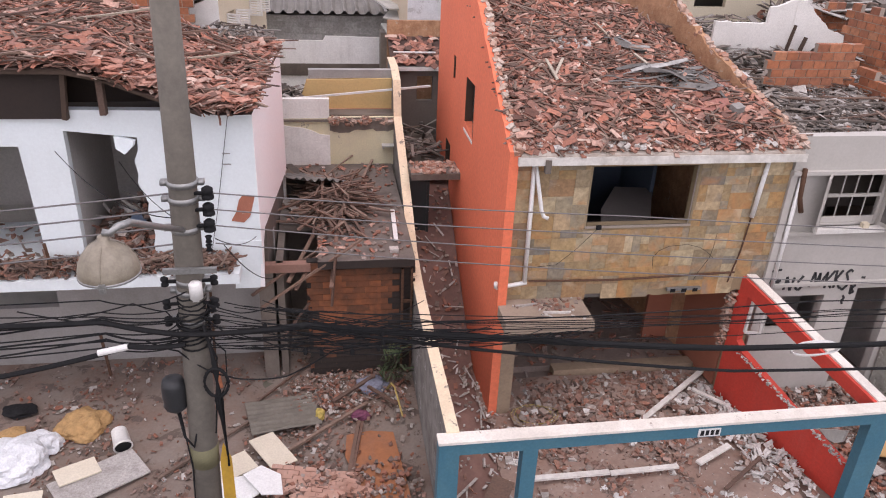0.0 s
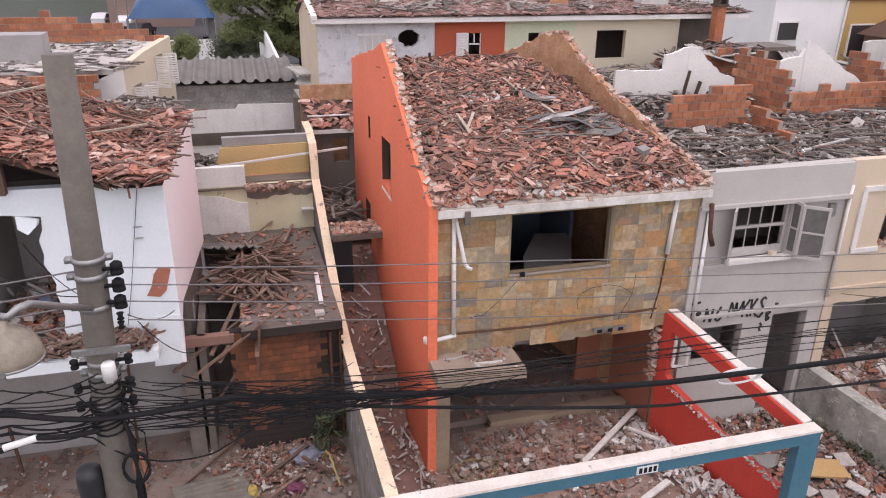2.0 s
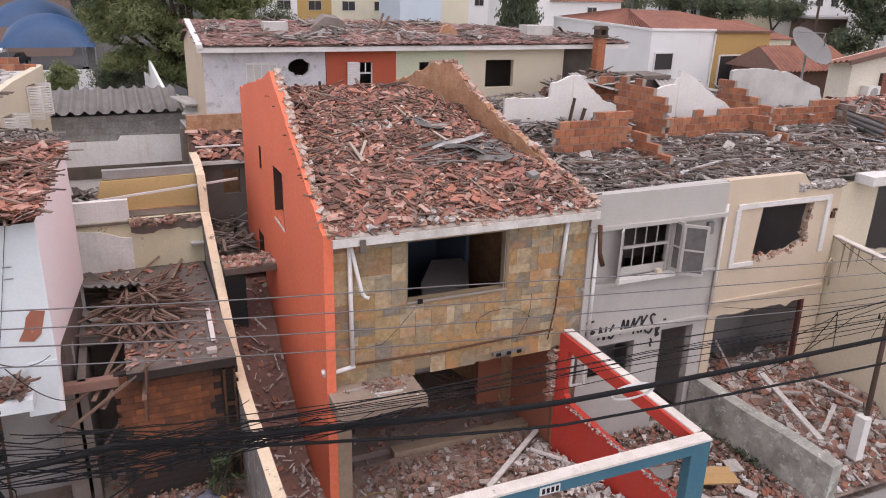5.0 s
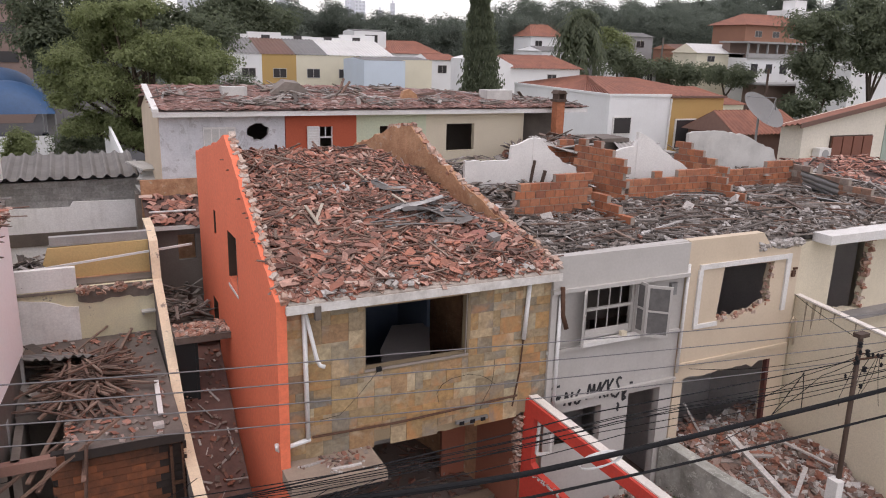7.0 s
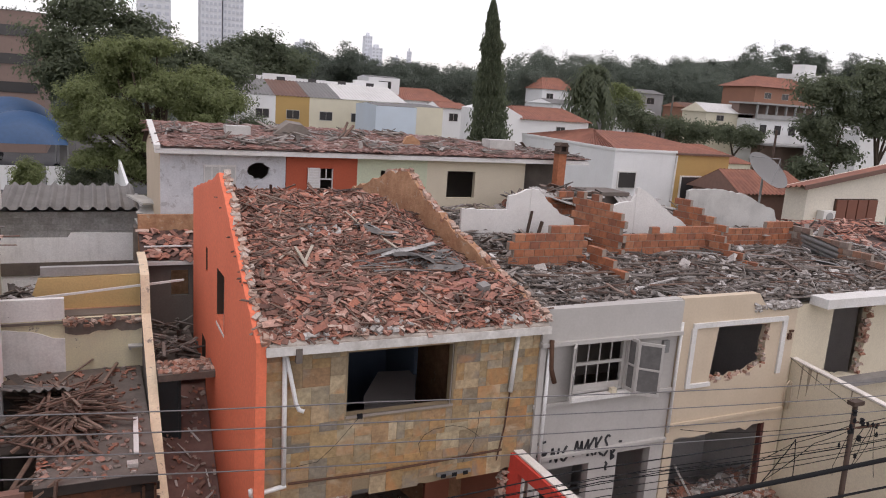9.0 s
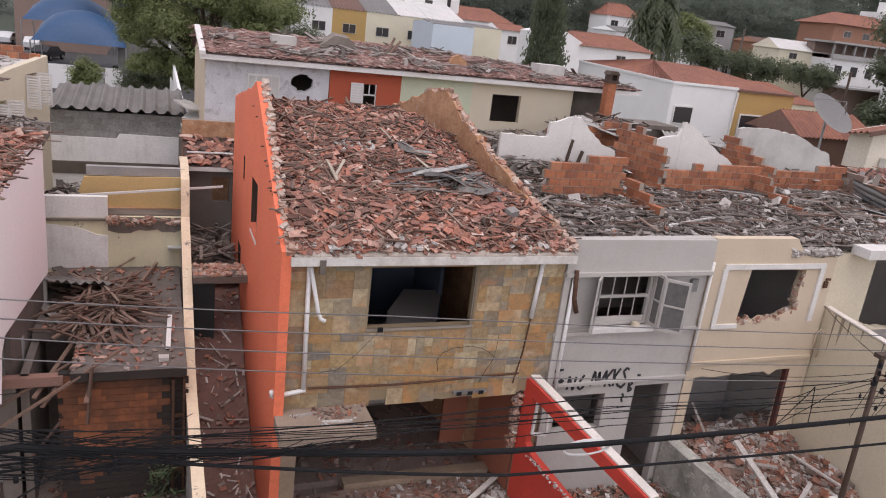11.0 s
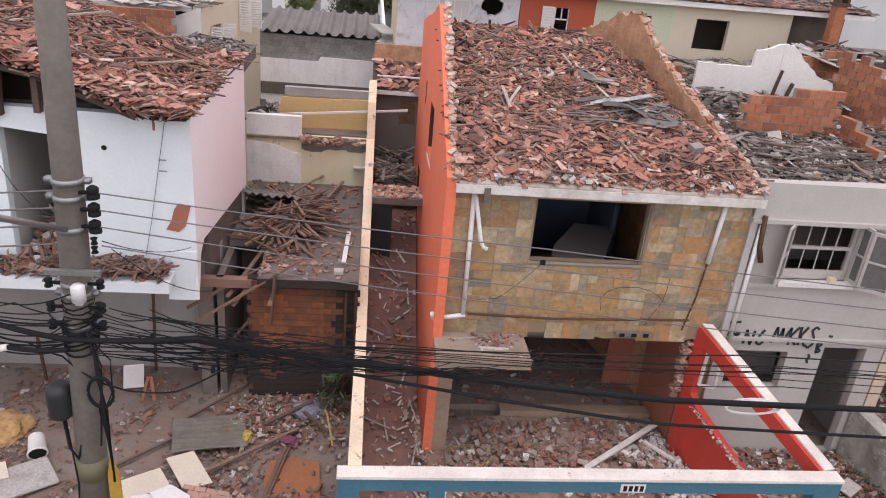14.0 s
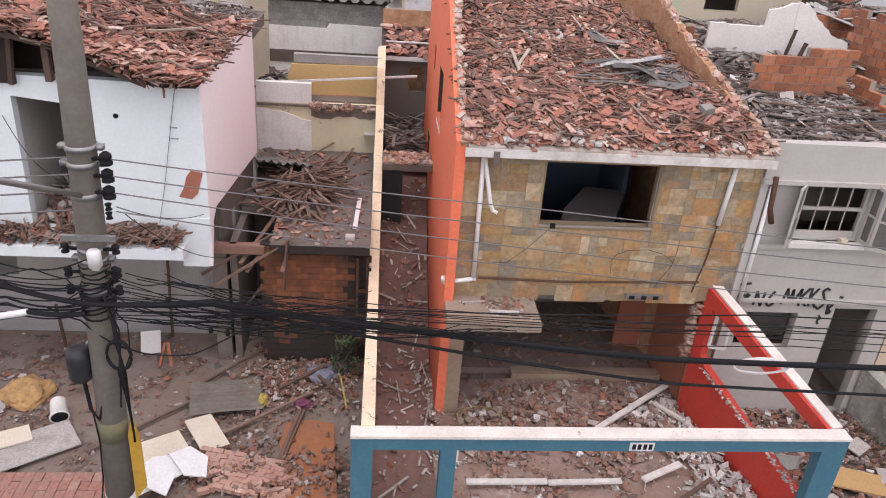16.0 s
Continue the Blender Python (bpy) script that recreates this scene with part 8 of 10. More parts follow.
for i in range(260):
    x, y = RL.uniform(9.7, 12.6), RL.uniform(7.8, 9.2)
    z = 6.3 + RL.random() * (0.62 + 0.2 * math.sin(x * 2.3))
    loose(s if RL.random() < 0.7 else s2, lie(RL, x, y, z, 0, 0, 20), lath_points(RL, RL.uniform(0.4, 1.3), RL.choice((0.06, 0.12, 0.25)), 0.03) if RL.random() < 0.65 else lump_points(RL, RL.uniform(0.15, 0.4), RL.uniform(0.15, 0.3), 0.18))
put("rear_debris", s, GREYBITS, label="grey boards and plaster heaped behind the wall stubs", category="debris", kind="stuff")
put("rear_bricks", s2, RUBBLE, label="broken brick heaped behind the wall stubs", category="debris", kind="stuff")
put("rear_heap_bed", Shape().prism([(9.4, 7.6, 5.7), (12.8, 7.6, 5.7), (12.2, 8.4, 6.6), (10.0, 8.4, 6.5)], (0, 1.1, 0)), GREYBASE, label="dusty mound behind the wall stubs", category="debris", kind="structure")
BW, BH = 0.27, 0.18
bmesh_brick = {}


def brick_wall(p, q, z0, prof, thick=0.14, jit=0.4, material=None, label="stepped remains of a hollow clay brick wall"):
    """Coursed clay bricks from p to q up to a stepped profile of (along, height)."""
    ruin = thing("brick_wall", label, "brick wall", "brick stubs")
    p, q = Vector((*p, 0)), Vector((*q, 0))
    d = (q - p)
    ln = d.length
    ang = math.degrees(math.atan2(d.y, d.x))
    d.normalize()

    def top(s):
        for (a, za), (b, zb) in zip(prof, prof[1:]):
            if a <= s <= b:
                return za + (zb - za) * (s - a) / max(1e-6, b - a)
        return prof[-1][1]

    key = (round(thick, 2), material is None)
    if key not in bmesh_brick:
        g, c = 0.009, 0.006
        u, v, w = BW / 2 - g, thick / 2, BH / 2 - g
        pts = []
        for sx in (-1, 1):
            for sy in (-1, 1):
                for sz in (-1, 1):
                    pts.append((sx * u, sy * v, sz * w))
        bmesh_brick[key] = Shape().add(pts, [(0, 1, 3, 2), (4, 6, 7, 5), (0, 4, 5, 1), (2, 3, 7, 6), (1, 5, 7, 3), (0, 2, 6, 4)]).mesh("brick")
        bmesh_brick[key].materials.append(material or BRICK)
    core = []
    row = 0
    z = z0
    while z < max(t for _, t in prof) + BH:
        s0 = -BW / 2 if row % 2 else 0.0
        k = 0
        while s0 + k * BW < ln:
            sc = s0 + (k + 0.5) * BW
            if 0 < sc < ln and z + BH * 0.6 < top(sc) + RL.uniform(-jit, jit) * BH:
                o = put("brick", bmesh_brick[key], None, ruin)
                c = p + d * sc
                o.matrix_basis = pose(c.x, c.y, z + BH / 2, 0, RL.gauss(0, 0.4), ang + RL.gauss(0, 0.4))
                core.append((sc, z))
            k += 1
        z += BH
        row += 1
    cs = Shape()
    for sc, z in core:
        c = p + d * sc
        cs.brick(pose(c.x, c.y, z + BH / 2 - 0.01, 0, 0, ang), BW, thick - 0.024, BH)
    part("mortar_bed", cs, MORTAR, ruin)


brick_wall((6.22, 2.85), (8.3, 2.85), 5.7, [(0, 6.78), (0.4, 6.79), (0.6, 6.72), (0.98, 6.72), (1.0, 7.0), (2.1, 7.02)], jit=0.12)
brick_wall((8.42, 2.78), (8.54, 1.45), 5.6, [(0, 6.55), (0.5, 6.42), (0.8, 6.28), (1.2, 6.08), (1.35, 5.95)], jit=0.3)
brick_wall((9.5, 5.1), (9.82, 3.3), 5.7, [(0, 7.55), (0.6, 7.45), (1.2, 7.3), (1.85, 7.1)])
brick_wall((9.85, 3.45), (12.9, 3.45), 5.7, [(0, 6.68), (0.34, 6.6), (0.9, 6.6), (0.92, 6.82), (1.2, 6.82), (1.22, 6.6), (1.84, 6.6), (1.86, 6.84), (3.05, 6.86)], jit=0.15)
brick_wall((13.05, 5.1), (13.4, 3.5), 5.7, [(0, 7.45), (0.6, 7.25), (1.1, 7.0), (1.65, 6.8)])
brick_wall((12.7, 3.4), (13.3, 1.9), 5.7, [(0, 6.7), (0.5, 6.5), (1.0, 6.2), (1.6, 5.95)])
brick_wall((13.5, 4.0), (16.6, 4.0), 5.7, [(0, 6.66), (0.5, 6.64), (1.8, 6.58), (2.1, 6.72), (3.1, 6.84)], jit=0.2)
GREYBLOCK = pieces("grey_tan_block", ((0.0, (0.24, 0.185, 0.155)), (0.3, (0.31, 0.16, 0.10)), (0.55, (0.22, 0.155, 0.125)), (0.75, (0.36, 0.18, 0.11)), (0.9, (0.27, 0.225, 0.19)), (1.0, (0.55, 0.49, 0.42))), 0.92, 8)
brick_wall((16.7, 4.2), (17.0, 0.6), 5.4, [(0, 6.8), (1.5, 6.5), (3.2, 6.05), (3.6, 5.95)], 0.16, 0.3, GREYBLOCK, "low brick wall with scraps of grey render")
brick_wall((5.35, 6.3), (6.3, 6.3), 5.6, [(0, 7.0), (0.6, 6.9), (0.95, 6.6)])
brick_wall((9.9, 7.5), (12.0, 7.5), 5.7, [(0, 6.9), (1.0, 7.1), (2.1, 6.8)])
plaster = paint("white_plaster_stub", (0.76, 0.74, 0.70), (0.56, 0.54, 0.50), 0.85, 30, 1.0, 0.5, 0.2, (0.3, 0.28, 0.26))
stubs = thing("plaster_stubs", "broken white plastered wall stubs standing in the attic", "wall")
wall("stub", (6.2, 5.25), (8.16, 5.0), [(0, 5.7), (1.97, 5.7)] + ragged([(1.97, 7.53), (1.75, 7.5), (1.45, 7.36), (1.27, 7.33), (1.25, 6.97), (0.6, 6.95), (0.0, 6.97)], 0.15, 0.025, RL), [], 0.12, plaster, stubs)
wall("stub", (8.06, 5.0), (9.42, 4.72), [(0, 5.7), (1.28, 5.7)] + ragged([(1.28, 6.6), (1.25, 6.76), (0.85, 6.9), (0.75, 7.02), (0.5, 7.2), (0.2, 7.52), (0.0, 7.54)], 0.1, 0.03, RL), [], 0.12, plaster, stubs)
wall("stub", (10.3, 4.6), (11.2, 4.5), [(0, 5.7), (0.9, 5.7)] + ragged([(0.9, 7.66), (0.82, 7.5), (0.72, 7.28), (0.2, 7.17), (0.0, 7.14)], 0.12, 0.03, RL), [], 0.12, plaster, stubs)
wall("stub", (11.1, 4.5), (12.9, 4.25), [(0, 5.7), (1.7, 5.7)] + ragged([(1.7, 6.62), (1.35, 6.86), (0.75, 7.24), (0.2, 7.6), (0.0, 7.66)], 0.14, 0.03, RL), [], 0.12, plaster, stubs)
wall("stub", (13.6, 5.2), (17.4, 5.2), [(0, 5.7), (3.8, 5.7)] + ragged([(3.75, 6.6), (3.6, 6.92), (2.9, 7.14), (2.28, 7.4), (1.1, 7.56), (0.2, 7.55), (0.0, 7.5)], 0.15, 0.03, RL), [], 0.12, CONC_PALE, stubs)
part("stub_post", Shape().beam((8.0, 4.98, 6.2), (8.12, 4.98, 6.95), 0.06, 0.06), WOODDARK, stubs)
for (a, b) in (((6.8, 3.5, 5.7), (6.85, 3.5, 6.5)), ((8.1, 4.8, 5.8), (8.35, 4.8, 6.7)), ((6.3, 3.9, 5.75), (6.5, 3.6, 6.2))):
    put("timber_post", Shape().beam(a, b, 0.07, 0.07), WOODDARK, label="dark timber upright in the attic", category="timber", group="attic timbers")
corrugated("roof_sheet", pose(16.2, 2.6, 6.15, 20, 60, 20), 1.2, 0.9, 5, 0.03, METAL, label="bent grey metal sheet against the wall stub", category="roof sheet")
corrugated("roof_sheet", pose(15.9, 2.0, 5.95, 10, 10, 50), 1.0, 0.7, 5, 0.03, METAL, label="crumpled metal sheet on the debris", category="roof sheet")
corrugated("roof_sheet", pose(18.6, 4.5, 6.05, 5, 6, 30), 2.0, 1.2, 7, 0.03, FIBRO, label="pale corrugated sheet on the far attic", category="roof sheet")
SHEETPALE = paint("bleached_fibre_cement", (0.40, 0.38, 0.35), (0.26, 0.24, 0.22), 0.9, 20, 1.4, 0.8)
for (x, y, z, a, b) in ((10.6, 7.6, 6.9, 10, 35), (11.4, 7.4, 6.95, -6, 60), (13.0, 7.2, 6.9, 12, -20), (13.9, 7.0, 6.8, 6, 40), (12.2, 7.0, 6.75, 4, 10), (11.0, 8.5, 6.9, 12, 20), (11.8, 8.2, 7.0, -10, 50), (12.6, 8.8, 6.8, 8, -30), (13.6, 8.0, 6.9, 14, 10), (14.6, 8.6, 6.7, -8, 70)):
    corrugated("roof_sheet", pose(x, y, z, a, 6, b), 1.3, 0.8, 5, 0.03, SHEETPALE, label="broken grey roofing sheet propped on the ruins", category="roof sheet", group="broken roofing")
put("water_tank_stub", Shape().box((12.0, 7.6, 5.7), (13.2, 8.6, 7.0)).box((11.9, 7.5, 7.0), (13.3, 8.7, 7.12)), CONC_DARK, label="broken concrete tank support among the ruins", category="tank support")
s = Shape()
for i in range(260):
    x = RL.uniform(9.0, 12.4)
    loose(s, lie(RL, RL.uniform(11.0, 12.5), RL.uniform(-0.02, 0.3), 5.5 + RL.uniform(0, 0.15), 0, 0, 20), lump_points(RL, 0.14, 0.1, 0.06))
put("parapet_crumbs", s, PALEBITS, label="plaster crumbs on the broken parapet", category="rubble", kind="stuff")

s = Shape()
for i in range(80):
    x = RL.choice((RL.uniform(-3.0, -1.25), RL.gauss(-2.05, 0.08), RL.gauss(-1.4, 0.1), RL.gauss(-2.85, 0.1)))
    loose(s, lie(RL, x, 6.72 + RL.uniform(-0.03, 0.06), 4.12 + RL.gauss(0, 0.045), 0, 0, 16, RL.gauss(0, 25)), lump_points(RL, RL.uniform(0.05, 0.2), RL.uniform(0.05, 0.1), RL.uniform(0.03, 0.09)))
part("torn_brick_edge", s, CROWNBITS, annex, "row of broken bricks along the terrace edge", kind="stuff")
part("wall_bracket", Shape().box((-1.62, 6.6, 3.44), (-1.28, 6.79, 3.48)).box((-1.6, 6.68, 3.36), (-1.56, 6.79, 3.44)), CONC_PALE, annex, "small broken concrete shelf")

# ---- terraced houses: roof, windows, chimney ----
RT = random.Random(61)


def terr_z(x, y):
    k = terr_pitch(x)
    return 7.9 + (k * (y - 10.02) if y < 13.1 else 3.08 * k - 0.29 * (y - 13.1))


s = Shape()
for i in range(9000):
    x, y = RT.uniform(-0.7, 13.4), RT.uniform(10.1, 13.6)
    pts = shard_points(RT, RT.uniform(0.07, 0.15), RT.uniform(0.12, 0.32)) if RT.random() < 0.85 else lath_points(RT, RT.uniform(0.2, 0.7), 0.035, 0.02)
    loose(s, lie(RT, x, y, terr_z(x, y) + RT.uniform(0.0, 0.035), 0, terr_pitch(x), 5, RT.gauss(0, 40)), pts)
part("broken_tiles", s, TILES_DULL, terrace, "shards of clay tile covering the roof", kind="stuff")
s = Shape()
for i in range(700):
    x, y = RT.uniform(-0.5, 13.2), RT.uniform(10.3, 13.4)
    if noise.noise(Vector((x * 0.8, y * 0.8, 6))) > 0.02:
        loose(s, lie(RT, x, y, terr_z(x, y) + RT.uniform(0.05, 0.12), 0, terr_pitch(x), 8), lath_points(RT, RT.uniform(0.2, 0.9), RT.choice((0.03, 0.06, 0.12)), 0.02))
part("grey_litter", s, GREYBITS, terrace, "grey boards and dust on the roof", kind="stuff")
for (x, y, sx, sy, sz) in ((1.35, 11.6, 0.72, 0.5, 0.3), (10.2, 11.4, 1.0, 0.6, 0.35)):
    part("roof_block", Shape().box((x, y, terr_z(x, y) - 0.2), (x + sx, y + sy, terr_z(x, y) + sz)), CONC_PALE, terrace)
part("grey_mound", Shape().prism([(2.7, 11.9, 8.15), (4.2, 11.9, 8.15), (3.75, 11.9, 8.55), (3.3, 11.9, 8.6)], (0.1, 0.9, 0.05)), GREYBASE, terrace, "dusty grey heap on the ridge")
for (pa, pb, w) in (((4.6, 11.6, 8.15), (6.9, 11.9, 8.22), 0.07), ((5.0, 11.9, 8.2), (5.3, 12.2, 8.7), 0.06), ((5.5, 12.2, 8.6), (5.0, 11.7, 8.2), 0.06), ((4.4, 11.2, 8.1), (5.0, 11.0, 8.08), 0.09), ((6.0, 11.4, 8.15), (8.4, 11.8, 8.25), 0.08), ((8.0, 11.0, 8.05), (9.3, 11.5, 8.15), 0.06)):
    part("roof_timber", Shape().beam(pa, pb, w, 0.06), WOODBITS, terrace)
part("brick_stub", Shape().prism([(6.85, 11.3, 7.9), (7.6, 11.3, 7.9), (7.5, 11.3, 8.25), (7.25, 11.3, 8.42), (7.05, 11.3, 8.35)], (0, 0.2, 0)), RAWBRICK, terrace)
part("verge", Shape().prism([(-0.78, 10.0, 7.84), (-0.62, 10.0, 7.84), (-0.62, 13.1, 8.36), (-0.78, 13.1, 8.36)], (0, 0, 0.1)), OFFWHITE, terrace)
sash = part("window", Shape().box((3.92, 10.42, 7.02), (4.34, 10.47, 7.06)).box((3.92, 10.42, 6.72), (3.95, 10.47, 7.36)).box((4.31, 10.42, 6.72), (4.34, 10.47, 7.36)).box((4.11, 10.42, 7.06), (4.14, 10.47, 7.36)), PVC, terrace, "small white sash window")
part("shutter", Shape().box((3.54, 10.33, 6.7), (3.9, 10.39, 7.38)), PVC, terrace, "white louvred shutter")
for i in range(8):
    part("slat", Shape().box((3.57, 10.315, 6.75 + i * 0.078), (3.87, 10.33, 6.80 + i * 0.078)), OFFWHITE, terrace)
part("closed_shutter", Shape().box((0.55, 10.36, 6.6), (1.45, 10.4, 7.4)), OFFWHITE, terrace)
for i in range(4):
    part("shutter_panel", Shape().box((0.58 + i * 0.215, 10.345, 6.65), (0.76 + i * 0.215, 10.36, 7.35)), CONC_PALE, terrace)
chimney = thing("chimney", "slim red brick chimney with a sooty cap", "chimney")
part("shaft", Shape().box((11.8, 9.47, 5.9), (12.1, 9.77, 8.12)), BRICK, chimney)
part("soot_collar", Shape().box((11.74, 9.43, 8.12), (12.16, 9.82, 8.2)), WOODDARK, chimney)
for dx in (0.0, 0.26):
    part("flue_post", Shape().box((11.8 + dx, 9.47, 8.2), (11.88 + dx, 9.78, 8.38)), WOODDARK, chimney)
part("cap", Shape().prism([(11.74, 9.43, 8.38), (12.16, 9.43, 8.38), (12.06, 9.43, 8.49), (11.84, 9.43, 8.49)], (0, 0.39, 0)), WOODDARK, chimney, "sooty chimney cap")
# barred windows and rubble on the cream block
for (sa, za, zb) in ((0.55, 5.5, 6.32), (2.5, 5.95, 6.82)):
    dx, dy = 0.222, 0.975
    for s0, side in ((sa - 0.04, -1), (sa + 0.69, 1)):
        o = new("open_leaf")
        o.parent = lb
        o.matrix_basis = pose(-5.64 + dx * s0, 8.6 + dy * s0, 0, 0, 0, -10 + 8 * side)
        tagged(o, "white louvred leaf standing open")
        for xa in (0.0, 0.33):
            part("stile", Shape().box((xa, -0.015, za), (xa + 0.045, 0.015, zb)), OFFWHITE, o)
        for zk in (za, (za + zb) / 2 - 0.02, zb - 0.05):
            part("rail", Shape().box((0.045, -0.015, zk), (0.33, 0.015, zk + 0.05)), OFFWHITE, o)
        for k in range(11):
            zk = za + 0.07 + k * (zb - za - 0.12) / 11
            part("slat", Shape().prism([(0.045, -0.018, zk), (0.33, -0.018, zk), (0.33, 0.014, zk + 0.034), (0.045, 0.014, zk + 0.034)], (0, 0, 0.008)), OFFWHITE, o)
s, s2 = Shape(), Shape()
for i in range(420):
    x, y = RT.uniform(-13.5, -5.6), RT.uniform(8.5, 12.2)
    z = 6.85 + 0.065 * (y - 8.3)
    k = RT.random()
    if k < 0.5:
        loose(s2, lie(RT, x, y, z + RT.uniform(0, 0.02), 0, 0.06, 3), lump_points(RT, RT.uniform(0.2, 0.8), RT.uniform(0.15, 0.5), 0.03))
    elif k < 0.8:
        loose(s, lie(RT, x, y, z + RT.uniform(0.0, 0.05), 0, 0.06, 4, RT.gauss(0, 25)), lath_points(RT, RT.uniform(0.3, 1.2), RT.uniform(0.04, 0.1), 0.03))
    else:
        loose(s, lie(RT, x, y, z + 0.02, 0, 0.06, 12), lump_points(RT, 0.14, 0.1, 0.06))
part("roof_screed", s2, PALEBITS, lb, "pale flakes of roof screed", kind="stuff")
part("roof_rubble", s, GREYBITS, lb, kind="stuff")
brick_wall((-13.4, 12.4), (-4.9, 12.4), 6.9, [(0, 7.95), (5.7, 7.87), (6.8, 7.7), (7.5, 7.56), (8.5, 7.25)], 0.15, 0.35, None, "broken brick parapet at the back of the stripped roof")
brick_wall((-12.4, 8.15), (-6.2, 8.15), 5.9, [(0, 7.1), (2.0, 7.0), (4.0, 6.9), (6.2, 6.75)], 0.15, 0.4, None, "raw brick parapet along the stripped roof")
s = Shape()
for i in range(1600):
    x, y = RT.uniform(-12, -4.4), RT.uniform(4.6, 8.0)
    loose(s, lie(RT, x, y, 6.0 + RT.uniform(0, 0.3), 0, 0, 15), lath_points(RT, RT.uniform(0.2, 0.8), 0.06, 0.02) if RT.random() < 0.5 else lump_points(RT, RT.uniform(0.06, 0.2), 0.12, 0.07))
put("attic_debris", s, GREYBITS, label="grey debris on the attic behind the tile roof", category="debris", kind="stuff")
put("attic_floor", Shape().box((-13, 4.6, 5.7), (-4.3, 8.6, 5.98)), CONC_DARK, label="concrete attic floor behind the tile roof", category="floor", kind="structure")
brick_wall((-12.0, 5.7), (-5.6, 5.7), 5.98, [(0, 6.55), (3.0, 6.5), (6.4, 6.35)], 0.15, 0.5, None, "low raw brick wall on the attic floor")

# tile and sheet debris on the house past the grey block wall
s = Shape()
for i in range(1500):
    x, y = RT.uniform(17.1, 27), RT.uniform(0.3, 9)
    loose(s, lie(RT, x, y, 5.55 + 0.03 * y + RT.uniform(0, 0.12), 0, 0.03, 12), shard_points(RT, RT.uniform(0.08, 0.2), RT.uniform(0.15, 0.4)) if RT.random() < 0.7 else lath_points(RT, RT.uniform(0.3, 1.0), 0.05, 0.02))
put("far_roof_debris", s, TILES, label="broken tiles strewn over a flattened roof", category="debris", kind="stuff")
put("far_roof_deck", Shape().prism([(17.1, 0.2, 5.5), (27, 0.2, 5.5), (27, 9.2, 5.75), (17.1, 9.2, 5.75)], (0, 0, 0.04)), GAPSHADE, label="dark deck of a flattened roof", category="floor", kind="structure")
put("far_roof_mass", Shape().box((19.6, 0.2, 0), (27, 9.2, 5.5)), CREAM_PALE, label="pale walls of the next row house", category="wall", kind="structure")
for (x, y, a) in ((19.0, 3.4, 20), (19.8, 3.0, 35), (20.4, 3.9, 10), (21.4, 3.2, 50)):
    corrugated("roof_sheet", pose(x, y, 5.85, 5, 6, a), 1.5, 0.9, 5, 0.03, SHEETPALE, label="pale corrugated sheet on the flattened roof", category="roof sheet", group="pale sheets")
# rubble on the ground floor
s = Shape()
for i in range(420):
    x, y = RT.uniform(0.5, 4.7), RT.uniform(0.1, 3.8)
    d = RT.choice((0.03, 0.05, 0.07, 0.11))
    loose(s, lie(RT, x, y, (0.06 if y < 1.2 else 0.21) + RT.uniform(0, 0.03), 0, 0, 18), lump_points(RT, d * 1.6, d, d * 0.6) if RT.random() < 0.7 else lath_points(RT, RT.uniform(0.15, 0.5), 0.03, 0.02))
put("room_floor_rubble", s, RUBBLE, label="crumbs and splinters on the ground floor", category="rubble", kind="stuff")

ramp_s = Shape()
for j in range(15):
    for i in range(6):
        x, y = -1.16 + 1.14 * i / 5, 1.2 + 4.6 * j / 14
        ramp_s.v.append((x, y, 0.05 + 2.85 * (j / 14) ** 1.1 + 0.12 * noise.noise(Vector((x * 2, y * 2, 4)))))
ramp_s.f = [(j * 6 + i, j * 6 + i + 1, (j + 1) * 6 + i + 1, (j + 1) * 6 + i) for j in range(14) for i in range(5)]
put("passage_heap", ramp_s, paint("dark_red_brick_dust", (0.19, 0.11, 0.09), (0.12, 0.072, 0.06), 0.95, 10, 1.8, 0.9, relief=0.8), label="slope of brick dust and rubble filling the passage", category="rubble", kind="stuff", smooth=True)
s, s2 = Shape(), Shape()
for i in range(190):
    x, y = RT.uniform(-1.12, -0.06), RT.uniform(1.2, 5.6)
    z = 0.08 + 2.85 * ((y - 1.2) / 4.6) ** 1.1 + RT.uniform(0, 0.05)
    if RT.random() < 0.86:
        loose(s, lie(RT, x, y, z, 0, 0.62, 15), shard_points(RT, RT.uniform(0.04, 0.1), RT.uniform(0.06, 0.18)) if RT.random() < 0.6 else lump_points(RT, 0.08, 0.06, 0.04))
    else:
        loose(s2, lie(RT, x, y, z, 0, 0.62, 10), lath_points(RT, RT.choice((0.08, 0.14, 0.2, 0.45)), RT.uniform(0.02, 0.05), 0.02))
put("passage_heap_rubble", s, RUBBLE, label="brick and tile rubble on the passage slope", category="rubble", kind="stuff")
put("passage_heap_laths", s2, PALEBITS, label="pale splinters on the passage slope", category="rubble", kind="stuff")


# ---- trees ----
def leafmat(name, a, b, c):
    m = pieces(name, ((0.0, a), (0.5, b), (1.0, c)), 0.7, 3.0, a, 0.3, 0.1)
    t = m.node_tree
    p = t.nodes["Principled BSDF"]
    tr = t.nodes.new("ShaderNodeBsdfTranslucent")
    mx = t.nodes.new("ShaderNodeMixShader")
    mx.inputs[0].default_value = 0.6
    t.links.new(p.inputs["Base Color"].links[0].from_socket, tr.inputs["Color"])
    t.links.new(p.outputs[0], mx.inputs[1])
    t.links.new(tr.outputs[0], mx.inputs[2])
    t.links.new(mx.outputs[0], t.nodes["Material Output"].inputs["Surface"])
    return m


